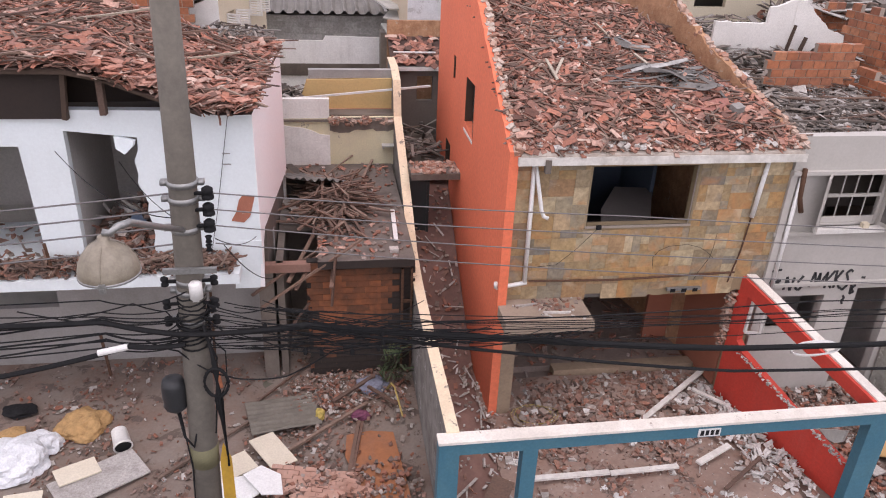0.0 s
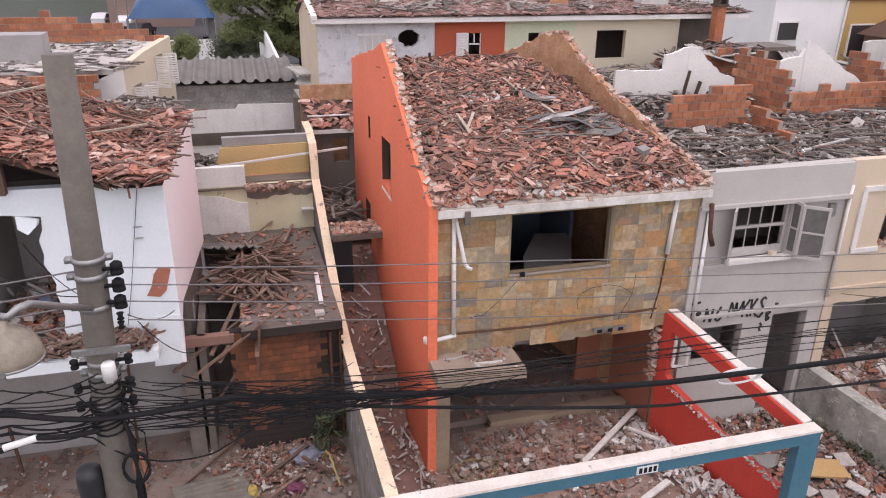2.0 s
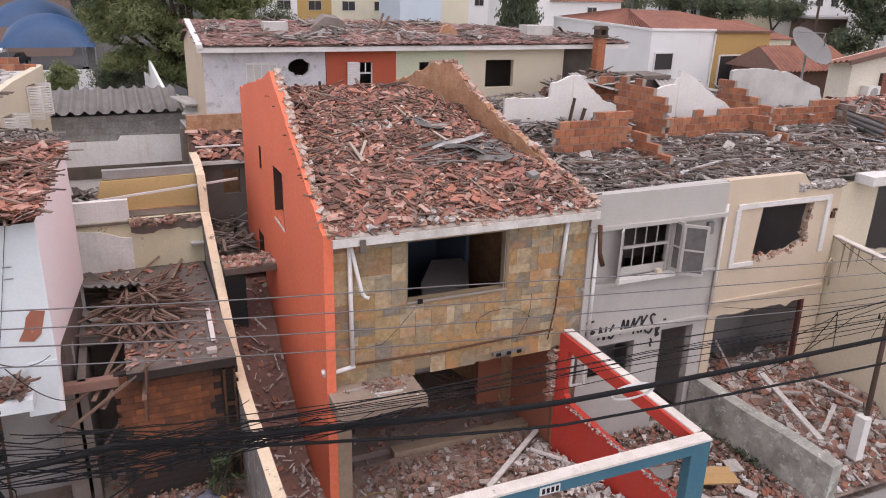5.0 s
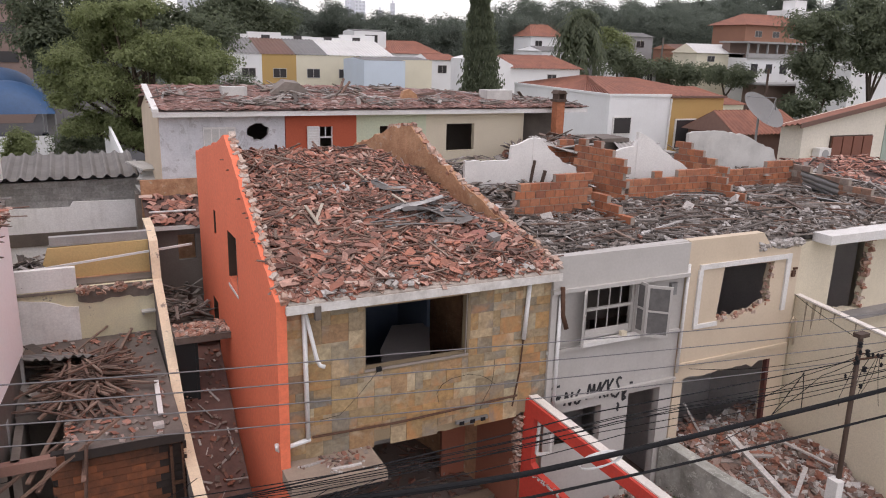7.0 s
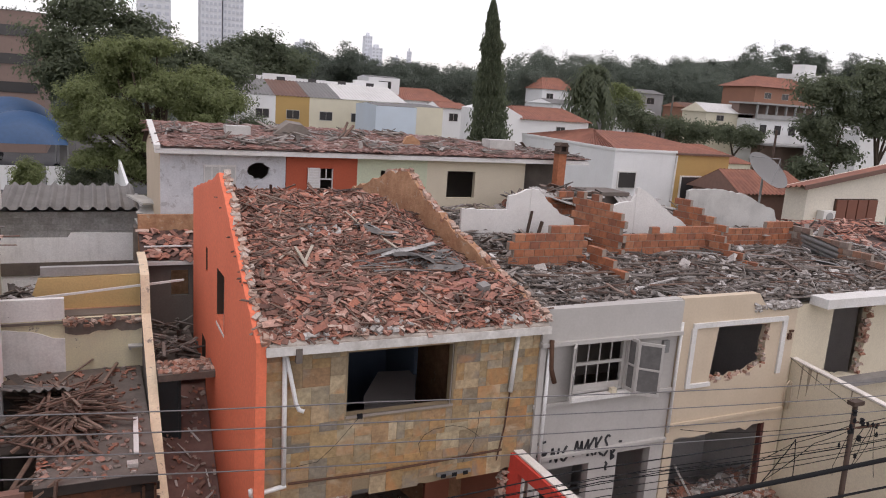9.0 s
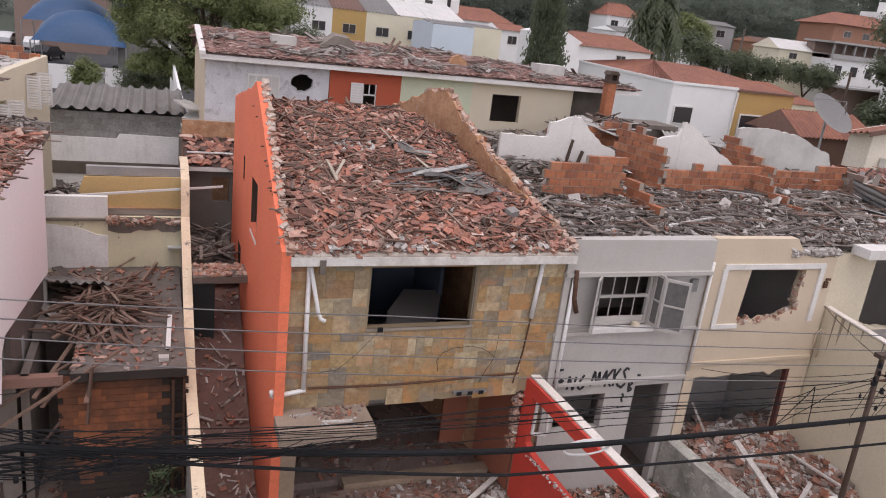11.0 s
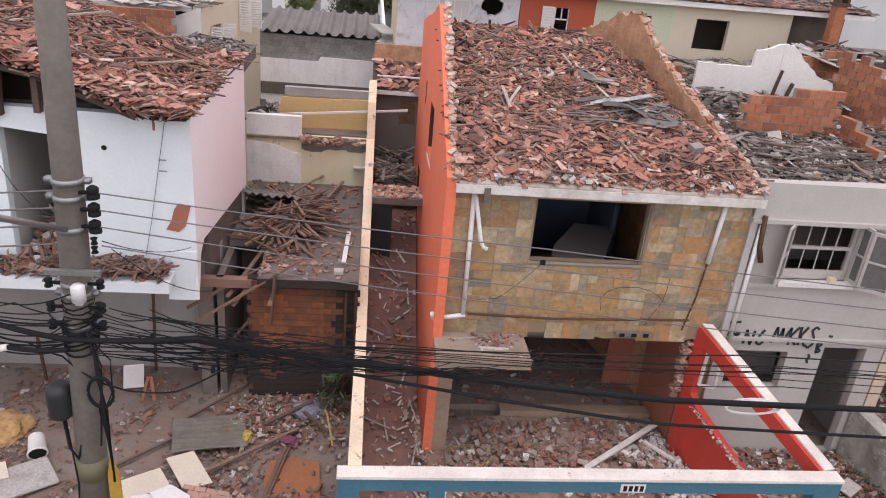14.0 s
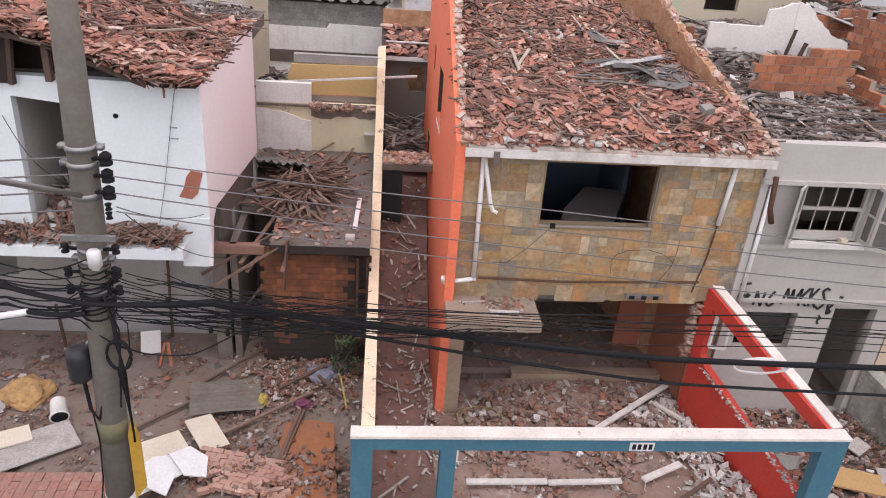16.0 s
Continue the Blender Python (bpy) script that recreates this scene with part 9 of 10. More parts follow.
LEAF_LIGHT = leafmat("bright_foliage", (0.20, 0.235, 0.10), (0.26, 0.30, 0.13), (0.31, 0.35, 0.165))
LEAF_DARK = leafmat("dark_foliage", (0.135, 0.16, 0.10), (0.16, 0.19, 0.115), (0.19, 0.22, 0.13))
# Greyer than the near leaves: distance haze is mixed into this colour.
LEAF_FAR = leafmat("hazed_foliage", (0.155, 0.185, 0.15), (0.18, 0.21, 0.165), (0.21, 0.24, 0.19))
BARK = paint("bark", (0.09, 0.065, 0.045), (0.05, 0.038, 0.028), 0.95, 12, 2, 0.7, relief=0.8)
RF = random.Random(91)


def crown(shape, c, r, n, size, rnd, droop=0.0):
    """Leaves gathered in tufts over an uneven ellipsoid, with gaps between the tufts."""
    g = np.random.default_rng(rnd.randrange(1 << 30))
    k = max(6, n // 42)
    d = g.normal(size=(k, 3))
    d /= np.linalg.norm(d, axis=1)[:, None]
    ph = g.uniform(0, 6.28, 3)
    bulge = 1 + 0.14 * np.sin(3.1 * d[:, 0] + ph[0]) + 0.12 * np.sin(4.3 * d[:, 2] + ph[1]) + 0.1 * np.sin(5.3 * d[:, 1] + ph[2])
    tuft = d * (bulge * g.uniform(0.55, 0.95, k))[:, None] * np.array(r)
    pick = g.integers(0, k, n)
    spread = 0.34 * np.mean(r) * (60 / k) ** 0.33
    p = np.array(c) + tuft[pick] + g.normal(size=(n, 3)) * spread * np.array([0.5, 0.5, 0.36])
    out = d[pick] * 0.9 + g.normal(size=(n, 3)) * 0.35 + np.array([0, 0, 0.45])
    out /= np.linalg.norm(out, axis=1)[:, None]
    u = np.cross(out, g.normal(size=(n, 3)))
    u /= np.linalg.norm(u, axis=1)[:, None] + 1e-9
    v = np.cross(out, u)
    s = (size * g.uniform(0.55, 1.4, n))[:, None]
    quads = np.stack([p - u * s, p - v * s * 0.5 + out * s * 0.15, p + u * s, p + v * s * 0.5 + out * s * 0.15], 1).reshape(-1, 3)
    o = len(shape.v)
    shape.v.extend(map(tuple, quads.tolist()))
    shape.f.extend((o + i, o + i + 1, o + i + 2, o + i + 3) for i in range(0, 4 * n, 4))


def tree(name, base, crowns, n, size, material, label, trunk_r=0.25, category="tree"):
    """Tapered trunk, a limb into each lobe of the crown, and sprays of leaves."""
    t = thing(name, label, category)
    bx, by, bz = base
    fork = Vector((bx, by, bz + 0.35 * (min(c[0][2] for c in crowns) - bz) + 0.8))
    s = Shape().tube([(bx, by, bz), ((bx + fork.x) / 2 + 0.1, by, (bz + fork.z) / 2), fork], [trunk_r, trunk_r * 0.85, trunk_r * 0.7], 10)
    part("trunk", s, BARK, t, smooth=True)
    leaves = Shape()
    for c, r in crowns:
        mid = fork.lerp(Vector(c), 0.5) + Vector((RF.uniform(-0.4, 0.4), 0, RF.uniform(0, 0.5)))
        part("limb", Shape().tube([fork, mid, c], [trunk_r * 0.6, trunk_r * 0.4, trunk_r * 0.12], 7), BARK, t, smooth=True)
        crown(leaves, c, r, int(6.5 * n * r[0] * r[2]), size * 0.5, RF)
        crown(leaves, c, tuple(q * 0.6 for q in r), int(2.2 * n * r[0] * r[2]), size * 0.8, RF)
    part("crown", leaves, material, t, kind="stuff")
    return t


RB = random.Random(17)
lobes = []
while len(lobes) < 40:
    u, v, w = RB.uniform(-1, 1), RB.uniform(-1, 1), RB.uniform(-0.75, 1)
    if 0.35 < u * u + v * v + w * w < 1.0:
        q = RB.uniform(1.2, 2.1)
        lobes.append(((1.6 + 5.8 * u + 0.6 * w, 45 + 2.8 * v, 7.8 + 4.1 * w - 0.6 * u), (q, q * 0.9, q * 0.42)))
lobes += [((-2.5 + 1.05 * k, 44.5 + RB.uniform(-0.8, 0.8), RB.uniform(2.4, 4.6)), (1.4, 1.2, 0.8)) for k in range(8)]
tree("broad_tree", (2.0, 46, 0), lobes, 210, 0.2, LEAF_LIGHT, "large leafy tree with bright green layered crown", 0.35)
tree("dark_tree", (-1, 72, 0), [((-5.2, 72, 13), (3.2, 3, 3.0)), ((-2.5, 72, 16), (4.2, 3, 3.0)), ((2.2, 72, 14.2), (3.6, 3, 2.4)), ((6.6, 71, 11.6), (3.6, 3, 2.2)), ((10.6, 71, 10.6), (3.2, 3, 2.2)), ((0, 70, 11.5), (5, 3, 3)), ((8, 70, 8.8), (5, 3, 2.4)), ((-4, 70, 9.5), (4.5, 3, 3))], 45, 0.4, LEAF_DARK, "tall dark tree behind the bright one", 0.4)
tree("dark_tree", (22, 110, 0), [((17.5, 110, 14), (4.4, 3, 3.0)), ((22, 110, 15.6), (4.8, 3, 2.8)), ((26.4, 109, 13.4), (4.0, 3, 2.8)), ((21, 108, 10.5), (7, 3, 2.8))], 36, 0.5, LEAF_DARK, "dark round tree beyond the car park", 0.4)
tree("small_tree", (8.5, 47, 0), [((8.6, 47, 6.4), (1.7, 1.6, 1.2)), ((9.6, 47, 5.8), (1.3, 1.3, 1.0))], 210, 0.17, LEAF_DARK, "small dark tree beside the terrace", 0.15)
cyp = thing("cypress", "tall slender dark green cypress", "tree")
part("trunk", Shape().tube([(25.8, 40, 0), (25.5, 40, 9), (25.2, 40, 16)], [0.25, 0.16, 0.04], 8), BARK, cyp, smooth=True)
s = Shape()
for i in range(16000):
    h = RF.random() ** 1.1
    z = 2.0 + h * 15.0
    rad = (2.3 * (1 - h) ** 0.7 + 0.12) * (0.8 + 0.35 * noise.noise(Vector((z * 0.9, 0, 3)))) * RF.uniform(0.4, 1.0) * (1 + 0.3 * RF.random() ** 3)
    a = RF.uniform(0, 6.283)
    m = Matrix.Translation((25.8 - 0.7 * h + rad * math.cos(a), 40 + rad * math.sin(a), z)) @ pose(0, 0, 0, RF.gauss(0, 20), RF.uniform(-85, -50), RF.uniform(0, 360))
    q = RF.uniform(0.09, 0.2)
    s.add([m @ Vector(p) for p in ((-q, 0, 0), (0, -0.4 * q, 0.05), (1.3 * q, 0, 0), (0, 0.4 * q, 0.05))], [(0, 1, 2, 3)])
part("crown", s, LEAF_DARK, cyp, kind="stuff")
palm = thing("palm", "shaggy dark palm with drooping fronds", "palm")
part("trunk", Shape().tube([(60, 75, 0), (60.1, 75, 7), (60, 75, 13.6)], [0.32, 0.26, 0.24], 10), BARK, palm, smooth=True)
for i in range(200):
    a, e = RF.uniform(0, 6.283), RF.uniform(-0.9, 1.4)
    ln = RF.uniform(4.6, 6.4)
    s = Shape()
    pts = []
    for k in range(9):
        f = k / 8
        r = ln * f * math.cos(e) * (1 - 0.25 * f)
        pts.append(Vector((60 + r * math.cos(a), 75 + r * math.sin(a), 13.8 + ln * f * math.sin(e) - 4.8 * f * f)))
    side = Vector((-math.sin(a), math.cos(a), 0))
    for k in range(8):
        for sg in (-1, 1):
            w = 0.6 * math.sin(math.pi * min(1, 0.15 + 0.85 * (k / 8))) + 0.1
            b0, b1 = pts[k], pts[k].lerp(pts[k + 1], 0.75)
            tip = (b0 + b1) / 2 + side * sg * w + Vector((0, 0, -0.55 * w)) + (pts[k + 1] - pts[k]) * 0.6
            s.add([b0, b1, tip], [(0, 1, 2)])
    part("frond", s, LEAF_DARK, palm)
for nm, base, cr, lab in (("pine", (90, 60, 0), [((86, 60, 14), (4.2, 3, 2.2)), ((91, 59, 12), (4.5, 3, 2.0)), ((87, 60, 9), (4.2, 3, 2.0)), ((91, 60, 6), (4, 3, 1.8)), ((86, 60, 3.6), (3.2, 3, 1.6))], "tall dark spreading pine"),
                         ("pine", (97, 58, 0), [((94, 58, 16), (4.5, 3, 2.2)), ((99, 58, 15), (4, 3, 2.2)), ((96, 58, 12.5), (4.4, 3, 1.8)), ((101, 58, 11.5), (3.6, 3, 2)), ((95, 57, 9.5), (3.0, 2.5, 1.4))], "tall dark pine beside another")):
    tree(nm, base, [(c, (q[0] * 0.95, q[1], q[2] * 1.15)) for c, q in cr], 34, 0.5, LEAF_DARK, lab, 0.35)
for base, cr, m, lab in (((70, 78, 0), [((68.5, 78, 9), (3, 2.5, 2.2)), ((72, 78, 8), (3, 2.5, 2))], LEAF_DARK, "round dark tree between the houses"),
                         ((82, 80, 0), [((79.5, 80, 7.5), (3.5, 2.5, 2)), ((84.5, 80, 7), (3.5, 2.5, 2))], LEAF_DARK, "low dark tree among the roofs"),
                         ((98, 85, 0), [((95.5, 85, 7), (3.5, 2.5, 1.8)), ((101, 85, 6.8), (3.8, 2.5, 2))], LEAF_DARK, "spreading dark tree on the slope"),
                         ((86, 100, 0), [((84, 100, 12.5), (3, 2.5, 2.2)), ((87, 100, 11.5), (2.6, 2.5, 2.2))], LEAF_LIGHT, "bright tree in front of the wood")):
    tree("street_tree", base, cr, 50, 0.4, m, lab, 0.3)
belt = Shape()
for (x0, x1, y, za, zb, n) in ((54, 74, 140, 15.5, 18.5, 5), (68, 86, 120, 16, 19, 4), (86, 150, 142, 18, 24, 12), (150, 205, 160, 20, 26, 9), (140, 218, 186, 23, 29, 12), (195, 222, 195, 27, 33, 5), (212, 276, 200, 33, 42, 11), (276, 340, 200, 33, 38, 8), (24, 56, 150, 14, 21, 7), (-25, 10, 130, 13, 20, 7), (52, 78, 220, 18, 25, 6), (76, 130, 230, 17, 22, 9), (92, 108, 150, 21, 23.5, 3), (28, 38, 170, 18, 21, 2)):
    for i in range(n):
        cx = x0 + (x1 - x0) * (i + RF.uniform(0.2, 0.8)) / n
        tz = RF.uniform(za, zb)
        rw = (x1 - x0) / n * RF.uniform(0.8, 1.15) + 1.5
        for (zk, sc, m) in ((0.86, 0.7, 1.0), (0.72, 1.1, 1.3), (0.5, 1.2, 1.0), (0.28, 1.2, 0.7)):
            crown(belt, (cx + RF.uniform(-1, 1), y + RF.uniform(-5, 5), tz * zk), (rw * sc, 3, tz * 0.14), int(2300 * m), 0.00155 * y, RF)
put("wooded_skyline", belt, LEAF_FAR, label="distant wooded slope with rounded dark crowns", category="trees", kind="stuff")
hill = Shape()
hp = [(-60, 2), (20, 7), (60, 11), (100, 14), (150, 16), (200, 24), (240, 33), (280, 31), (360, 26), (500, 12)]
for j, (y, k) in enumerate(((105, 0.0), (150, 0.55), (215, 0.95), (320, 0.9))):
    for x, z in hp:
        hill.v.append((x * (0.8 + 0.2 * j / 3), y, z * k - 0.02))
m_ = len(hp)
hill.f = [(j * m_ + i, j * m_ + i + 1, (j + 1) * m_ + i + 1, (j + 1) * m_ + i) for j in range(3) for i in range(m_ - 1)]
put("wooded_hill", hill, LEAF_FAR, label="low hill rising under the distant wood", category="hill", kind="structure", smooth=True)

# ---- houses beyond ----
ROOFRED = paint("red_tile_roof", (0.30, 0.125, 0.08), (0.18, 0.08, 0.058), 0.85, 3, 0.9, 0.9)
ROOFBROWN = paint("brown_tile_roof", (0.17, 0.095, 0.07), (0.12, 0.075, 0.06), 0.85, 6, 0.5, 0.6)
ROOFGREY = paint("grey_sheet_roof", (0.20, 0.195, 0.185), (0.14, 0.135, 0.13), 0.85, 6, 0.5, 0.6)
ROOFPALE = paint("pale_sheet_roof", (0.62, 0.61, 0.58), (0.5, 0.49, 0.46), 0.85, 6, 0.5, 0.6)
F_WHITE = paint("far_white_wall", (0.76, 0.76, 0.74), (0.64, 0.63, 0.60), 0.8, 8, 0.4, 0.5, 0.1, relief=0.03, speck=0.2)
F_CREAM = paint("far_cream_wall", (0.68, 0.63, 0.48), (0.58, 0.53, 0.4), 0.8, 8, 0.4, 0.5, 0.1, relief=0.03, speck=0.2)
F_MUST = paint("far_mustard_wall", (0.48, 0.31, 0.11), (0.40, 0.26, 0.095), 0.8, 8, 0.4, 0.5, 0.1, relief=0.03, speck=0.2)
F_BLUE = paint("far_pale_blue_wall", (0.56, 0.64, 0.70), (0.5, 0.56, 0.6), 0.8, 8, 0.4, 0.5, 0.1, relief=0.03, speck=0.2)
F_BRICK = paint("far_brick_wall", (0.30, 0.15, 0.095), (0.23, 0.12, 0.08), 0.85, 8, 0.5, 0.5, relief=0.03, speck=0.2)
F_GREY = paint("far_grey_wall", (0.34, 0.335, 0.32), (0.26, 0.25, 0.24), 0.85, 8, 0.5, 0.5, relief=0.03, speck=0.2)
F_OFFICE = paint("brown_grey_block", (0.27, 0.19, 0.155), (0.21, 0.15, 0.125), 0.85, 4, 0.3, 0.6, relief=0.03, speck=0.2)
PANE = plain("dark_window_pane", (0.045, 0.042, 0.042), 0.15, 0, 0.1)


def tiled(a, b, c, d, pitch=0.42, depth=0.06):
    """A ribbed tile plane: eave a-b, ridge d-c."""
    s = Shape()
    a, b, c, d = (Vector(p) for p in (a, b, c, d))
    n = max(6, int((b - a).length / pitch) * 4)
    up = (b - a).cross(d - a).normalized()
    if up.z < 0:
        up = -up
    for k in (0, 1):
        for i in range(n + 1):
            f = i / n
            p = a.lerp(b, f) if k == 0 else d.lerp(c, f)
            s.v.append(p + up * depth * math.sin(i * math.pi / 2))
    s.f = [(i, i + 1, n + 2 + i, n + 1 + i) for i in range(n)]
    return s


def house(name, x0, x1, y0, y1, z1, wallm, roofm, rise, label, windows=(), hip=0.0, pitch=0.3, over=0.3, mono=False):
    """A plain house: walls, ribbed roof, windows (x, z, w, h) on its front."""
    h = thing(name, label, "house")
    part("wall", Shape().box((x0, y0, 0), (x1, y1, z1)), wallm, h)
    ym = y1 if mono else (y0 + y1) / 2
    part("roof", tiled((x0 - over, y0 - over, z1 + 0.02), (x1 + over, y0 - over, z1 + 0.02), (x1 - hip, ym, z1 + rise), (x0 + hip, ym, z1 + rise), pitch), roofm, h, smooth=True)
    if not mono:
        part("roof", tiled((x1 + over, y1 + over, z1 + 0.02), (x0 - over, y1 + over, z1 + 0.02), (x0 + hip, ym, z1 + rise), (x1 - hip, ym, z1 + rise), pitch), roofm, h, smooth=True)
        for xa, xb in ((x0 - over, x0 + hip), (x1 + over, x1 - hip)):
            part("gable", Shape().prism([(xa, y0 - over, z1), (xa, y1 + over, z1), (xb, ym, z1 + rise - 0.03)], (0.02 if xa < xb else -0.02, 0, 0)), roofm if hip else wallm, h)
    for (x, z, w, hh) in windows:
        wo = part("window", Shape().box((x - 0.06, y0 - 0.06, z - 0.06), (x + w + 0.06, y0 + 0.02, z + hh + 0.06)), GREYWHITE, h)
        part("pane", Shape().box((x, y0 - 0.075, z), (x + w / 2 - 0.03, y0 - 0.06, z + hh)), PANE, wo)
        part("pane", Shape().box((x + w / 2 + 0.03, y0 - 0.075, z), (x + w, y0 - 0.06, z + hh)), PANE, wo)
    return h


# white and mustard house with hipped roof
wm = thing("white_mustard_house", "house with white and mustard walls under red tiles", "house")
part("wall", Shape().prism([(25.4, 24, 0), (30.0, 24, 0), (31.6, 38, 0), (27.4, 38, 0)], (0, 0, 7.4)), F_WHITE, wm, "white painted wall")
part("wall", Shape().prism([(30.0, 24.02, 0), (34.4, 24.02, 0), (35.9, 38, 0), (31.6, 38, 0)], (0, 0, 7.25)), F_MUST, wm, "mustard painted wall")
part("roof", tiled((25.6, 24.2, 7.42), (34.5, 23.9, 7.3), (32.2, 30, 8.15), (28.9, 31, 8.25)), ROOFRED, wm, "red tiled roof", True)
part("roof", tiled((27.6, 38, 7.42), (25.6, 24.2, 7.42), (28.9, 31, 8.25), (29.3, 32, 8.25)), ROOFRED, wm, "red tiled roof", True)
part("roof", tiled((34.5, 23.9, 7.3), (35.9, 38, 7.3), (32.8, 32, 8.15), (32.2, 30, 8.15)), ROOFRED, wm, "red tiled roof", True)
part("roof_edge", Shape().beam((25.35, 24, 7.42), (30.0, 23.96, 7.4), 0.12, 0.14).beam((25.38, 24.05, 7.42), (27.4, 38, 7.42), 0.12, 0.14), F_WHITE, wm, "white roof kerb")
part("roof_edge", Shape().beam((30.0, 23.95, 7.3), (34.5, 23.95, 7.3), 0.2, 0.12), ROOFBROWN, wm, "dark red eave")
for (x, z, w, h) in ((25.8, 5.2, 1.2, 0.9), (30.6, 4.2, 1.5, 1.7), (33.0, 5.3, 1.0, 0.65)):
    wo = part("window", Shape().box((x - 0.08, 23.92, z - 0.08), (x + w + 0.08, 24.03, z + h + 0.08)), OFFWHITE, wm)
    part("pane", Shape().box((x, 23.9, z), (x + w, 23.92, z + h)), PANE, wo)
part("pipe", Shape().tube([(30.0, 23.9, 7.2), (29.9, 23.9, 3.5)], 0.06, 6), OFFWHITE, wm)
# row of narrow houses
for (x0, x1, wmx, rm, lab) in ((15.9, 20.0, F_WHITE, ROOFGREY, "white narrow house with grey roof"), (20.0, 24.6, F_MUST, ROOFBROWN, "mustard narrow house with brown roof"), (24.6, 29.1, F_CREAM, ROOFGREY, "cream narrow house with grey roof"), (29.1, 33.5, F_CREAM, ROOFPALE, "cream narrow house with pale roof"), (33.5, 38.8, F_WHITE, ROOFPALE, "white narrow house with pale roof")):
    hw = house("row_house", x0, x1, 90, 98, 8.55, wmx, rm, 2.1, lab, ((x0 + 1.5, 5.6, 1.7, 1.1),), 0, 0.5, 0.1, True)
    part("upper_wall", Shape().box((x0, 98, 8.0), (x1, 99, 11.2 + 0.3 * math.sin(x0))), F_WHITE, hw)
    part("upper_window", Shape().box((x0 + 1.8, 97.95, 10.2 + 0.3), (x0 + 3.0, 98.0, 11.1)), PANE, hw)
house("side_house", 29.9, 35.4, 78, 86, 8.2, F_BLUE, ROOFGREY, 0.3, "pale blue house with flat roof", (), 0, 0.5, 0.0)
house("side_house", 35.5, 40.5, 81, 90, 8.3, F_CREAM, ROOFGREY, 0.3, "cream house with flat roof", (), 0, 0.5, 0.0)
house("far_house", 44.5, 56, 110, 122, 8.9, F_WHITE, ROOFRED, 2.2, "white house with wide red roof", (), 2.5, 0.5)
house("far_house", 46, 50.8, 94, 100, 8.2, F_WHITE, ROOFRED, 0.9, "small white house with red roof", ((47.6, 6.3, 1.4, 1.1),), 0, 0.5)
house("far_house", 40.5, 46.2, 112, 118, 12.4, F_WHITE, ROOFGREY, 0.3, "white upper storey with brown window", ((42.4, 10.6, 2.2, 1.2),), 0, 0.5, 0)
house("red_roof_house", 37.4, 45.6, 55, 63, 8.1, F_WHITE, ROOFRED, 1.3, "white house with arched window and red roof", ((41.6, 6.6, 1.0, 0.9),), 0.8, 0.4)
put("white_gable", Shape().prism([(34.4, 55, 0), (37.4, 55, 0), (37.4, 55, 8.4), (35.6, 55, 9.2), (34.4, 55, 8.9)], (0, 8, 0)), F_WHITE, label="tall white gable wall beside the red roof", category="wall")
house("far_house", 81, 88.6, 120, 128, 13.4, F_BRICK, ROOFRED, 2.0, "brick house with red roof in the wood", (), 1.0, 0.5)
house("far_house", 70.2, 76, 80, 88, 5.0, F_GREY, ROOFGREY, 0.8, "grey house with sheet roof", ((72, 2.4, 1.4, 1.2),))
house("far_house", 76.5, 83, 84, 92, 4.6, F_WHITE, ROOFGREY, 0.7, "low white house with sheet roof", ((78, 2.2, 1.4, 1.2),))
house("far_house", 62, 67, 92, 97, 8.2, F_GREY, ROOFGREY, 0.7, "grey upper house with sheet roof", ((64, 7, 1.8, 1.2), (66.5, 7, 1.4, 1.2)))
house("far_house", 70, 79, 100, 108, 10.0, F_WHITE, ROOFGREY, 0.8, "white upper house with flat roof", ((72, 7.6, 1.8, 1.2), (75, 7.6, 1.8, 1.2)))
house("hill_house", 95.5, 106.5, 90, 96, 10.4, F_CREAM, ROOFPALE, 1.6, "cream house with pale roof on the slope", ((98, 9.0, 1.6, 0.9),))
house("hill_house", 97, 104, 97, 103, 11.0, F_BRICK, ROOFBROWN, 0.9, "brick house with red roof on the slope", ())
hh = house("hill_house", 108.5, 125, 92, 100, 15.6, F_BRICK, ROOFRED, 2.2, "large brick house with red roof on the hill", ((111, 13.6, 1.6, 1.0), (115.5, 13.6, 1.6, 1.0), (120, 13.6, 1.6, 1.0)), 3.0, 0.6, 0.8)
part("terrace_storey", Shape().box((103, 86, 0), (122.5, 92, 9.8)), F_WHITE, hh, "white lower storeys with balcony")
part("balcony_roof", Shape().box((102.4, 85.4, 12.3), (122.5, 92, 12.6)), F_GREY, hh)
part("balcony_back", Shape().box((103, 90, 9.8), (122.3, 91.8, 12.3)), F_OFFICE, hh, "shaded balcony")
for i in range(9):
    part("balcony_post", Shape().box((103.2 + i * 2.35, 86.0, 9.8), (103.5 + i * 2.35, 86.3, 12.3)), F_GREY, hh)
part("balcony_rail", Shape().box((103, 85.6, 9.8), (122.5, 85.8, 10.6)), F_GREY, hh)
for i in range(5):
    part("window_bay", Shape().box((104.4 + i * 3.6, 85.9, 7.2), (105.9 + i * 3.6, 86.0, 8.8)), PANE, hh)
part("carport_roof", Shape().box((102, 80, 5.4), (121, 86, 5.7)), F_GREY, hh)
part("carport_back", Shape().box((103, 84, 0), (121, 85.9, 5.4)), F_OFFICE, hh)
house("far_house", 90, 101, 108, 114, 13.2, F_GREY, ROOFGREY, 0.8, "grey upper house with sheet roof", ((92, 11.2, 1.8, 1.2), (97, 11.2, 1.8, 1.2)))
house("far_house", 74, 81, 110, 116, 12.6, F_WHITE, ROOFRED, 2.2, "white house with red tile roof", ((75, 10.6, 1.4, 1.2),), 1.5, 0.5)
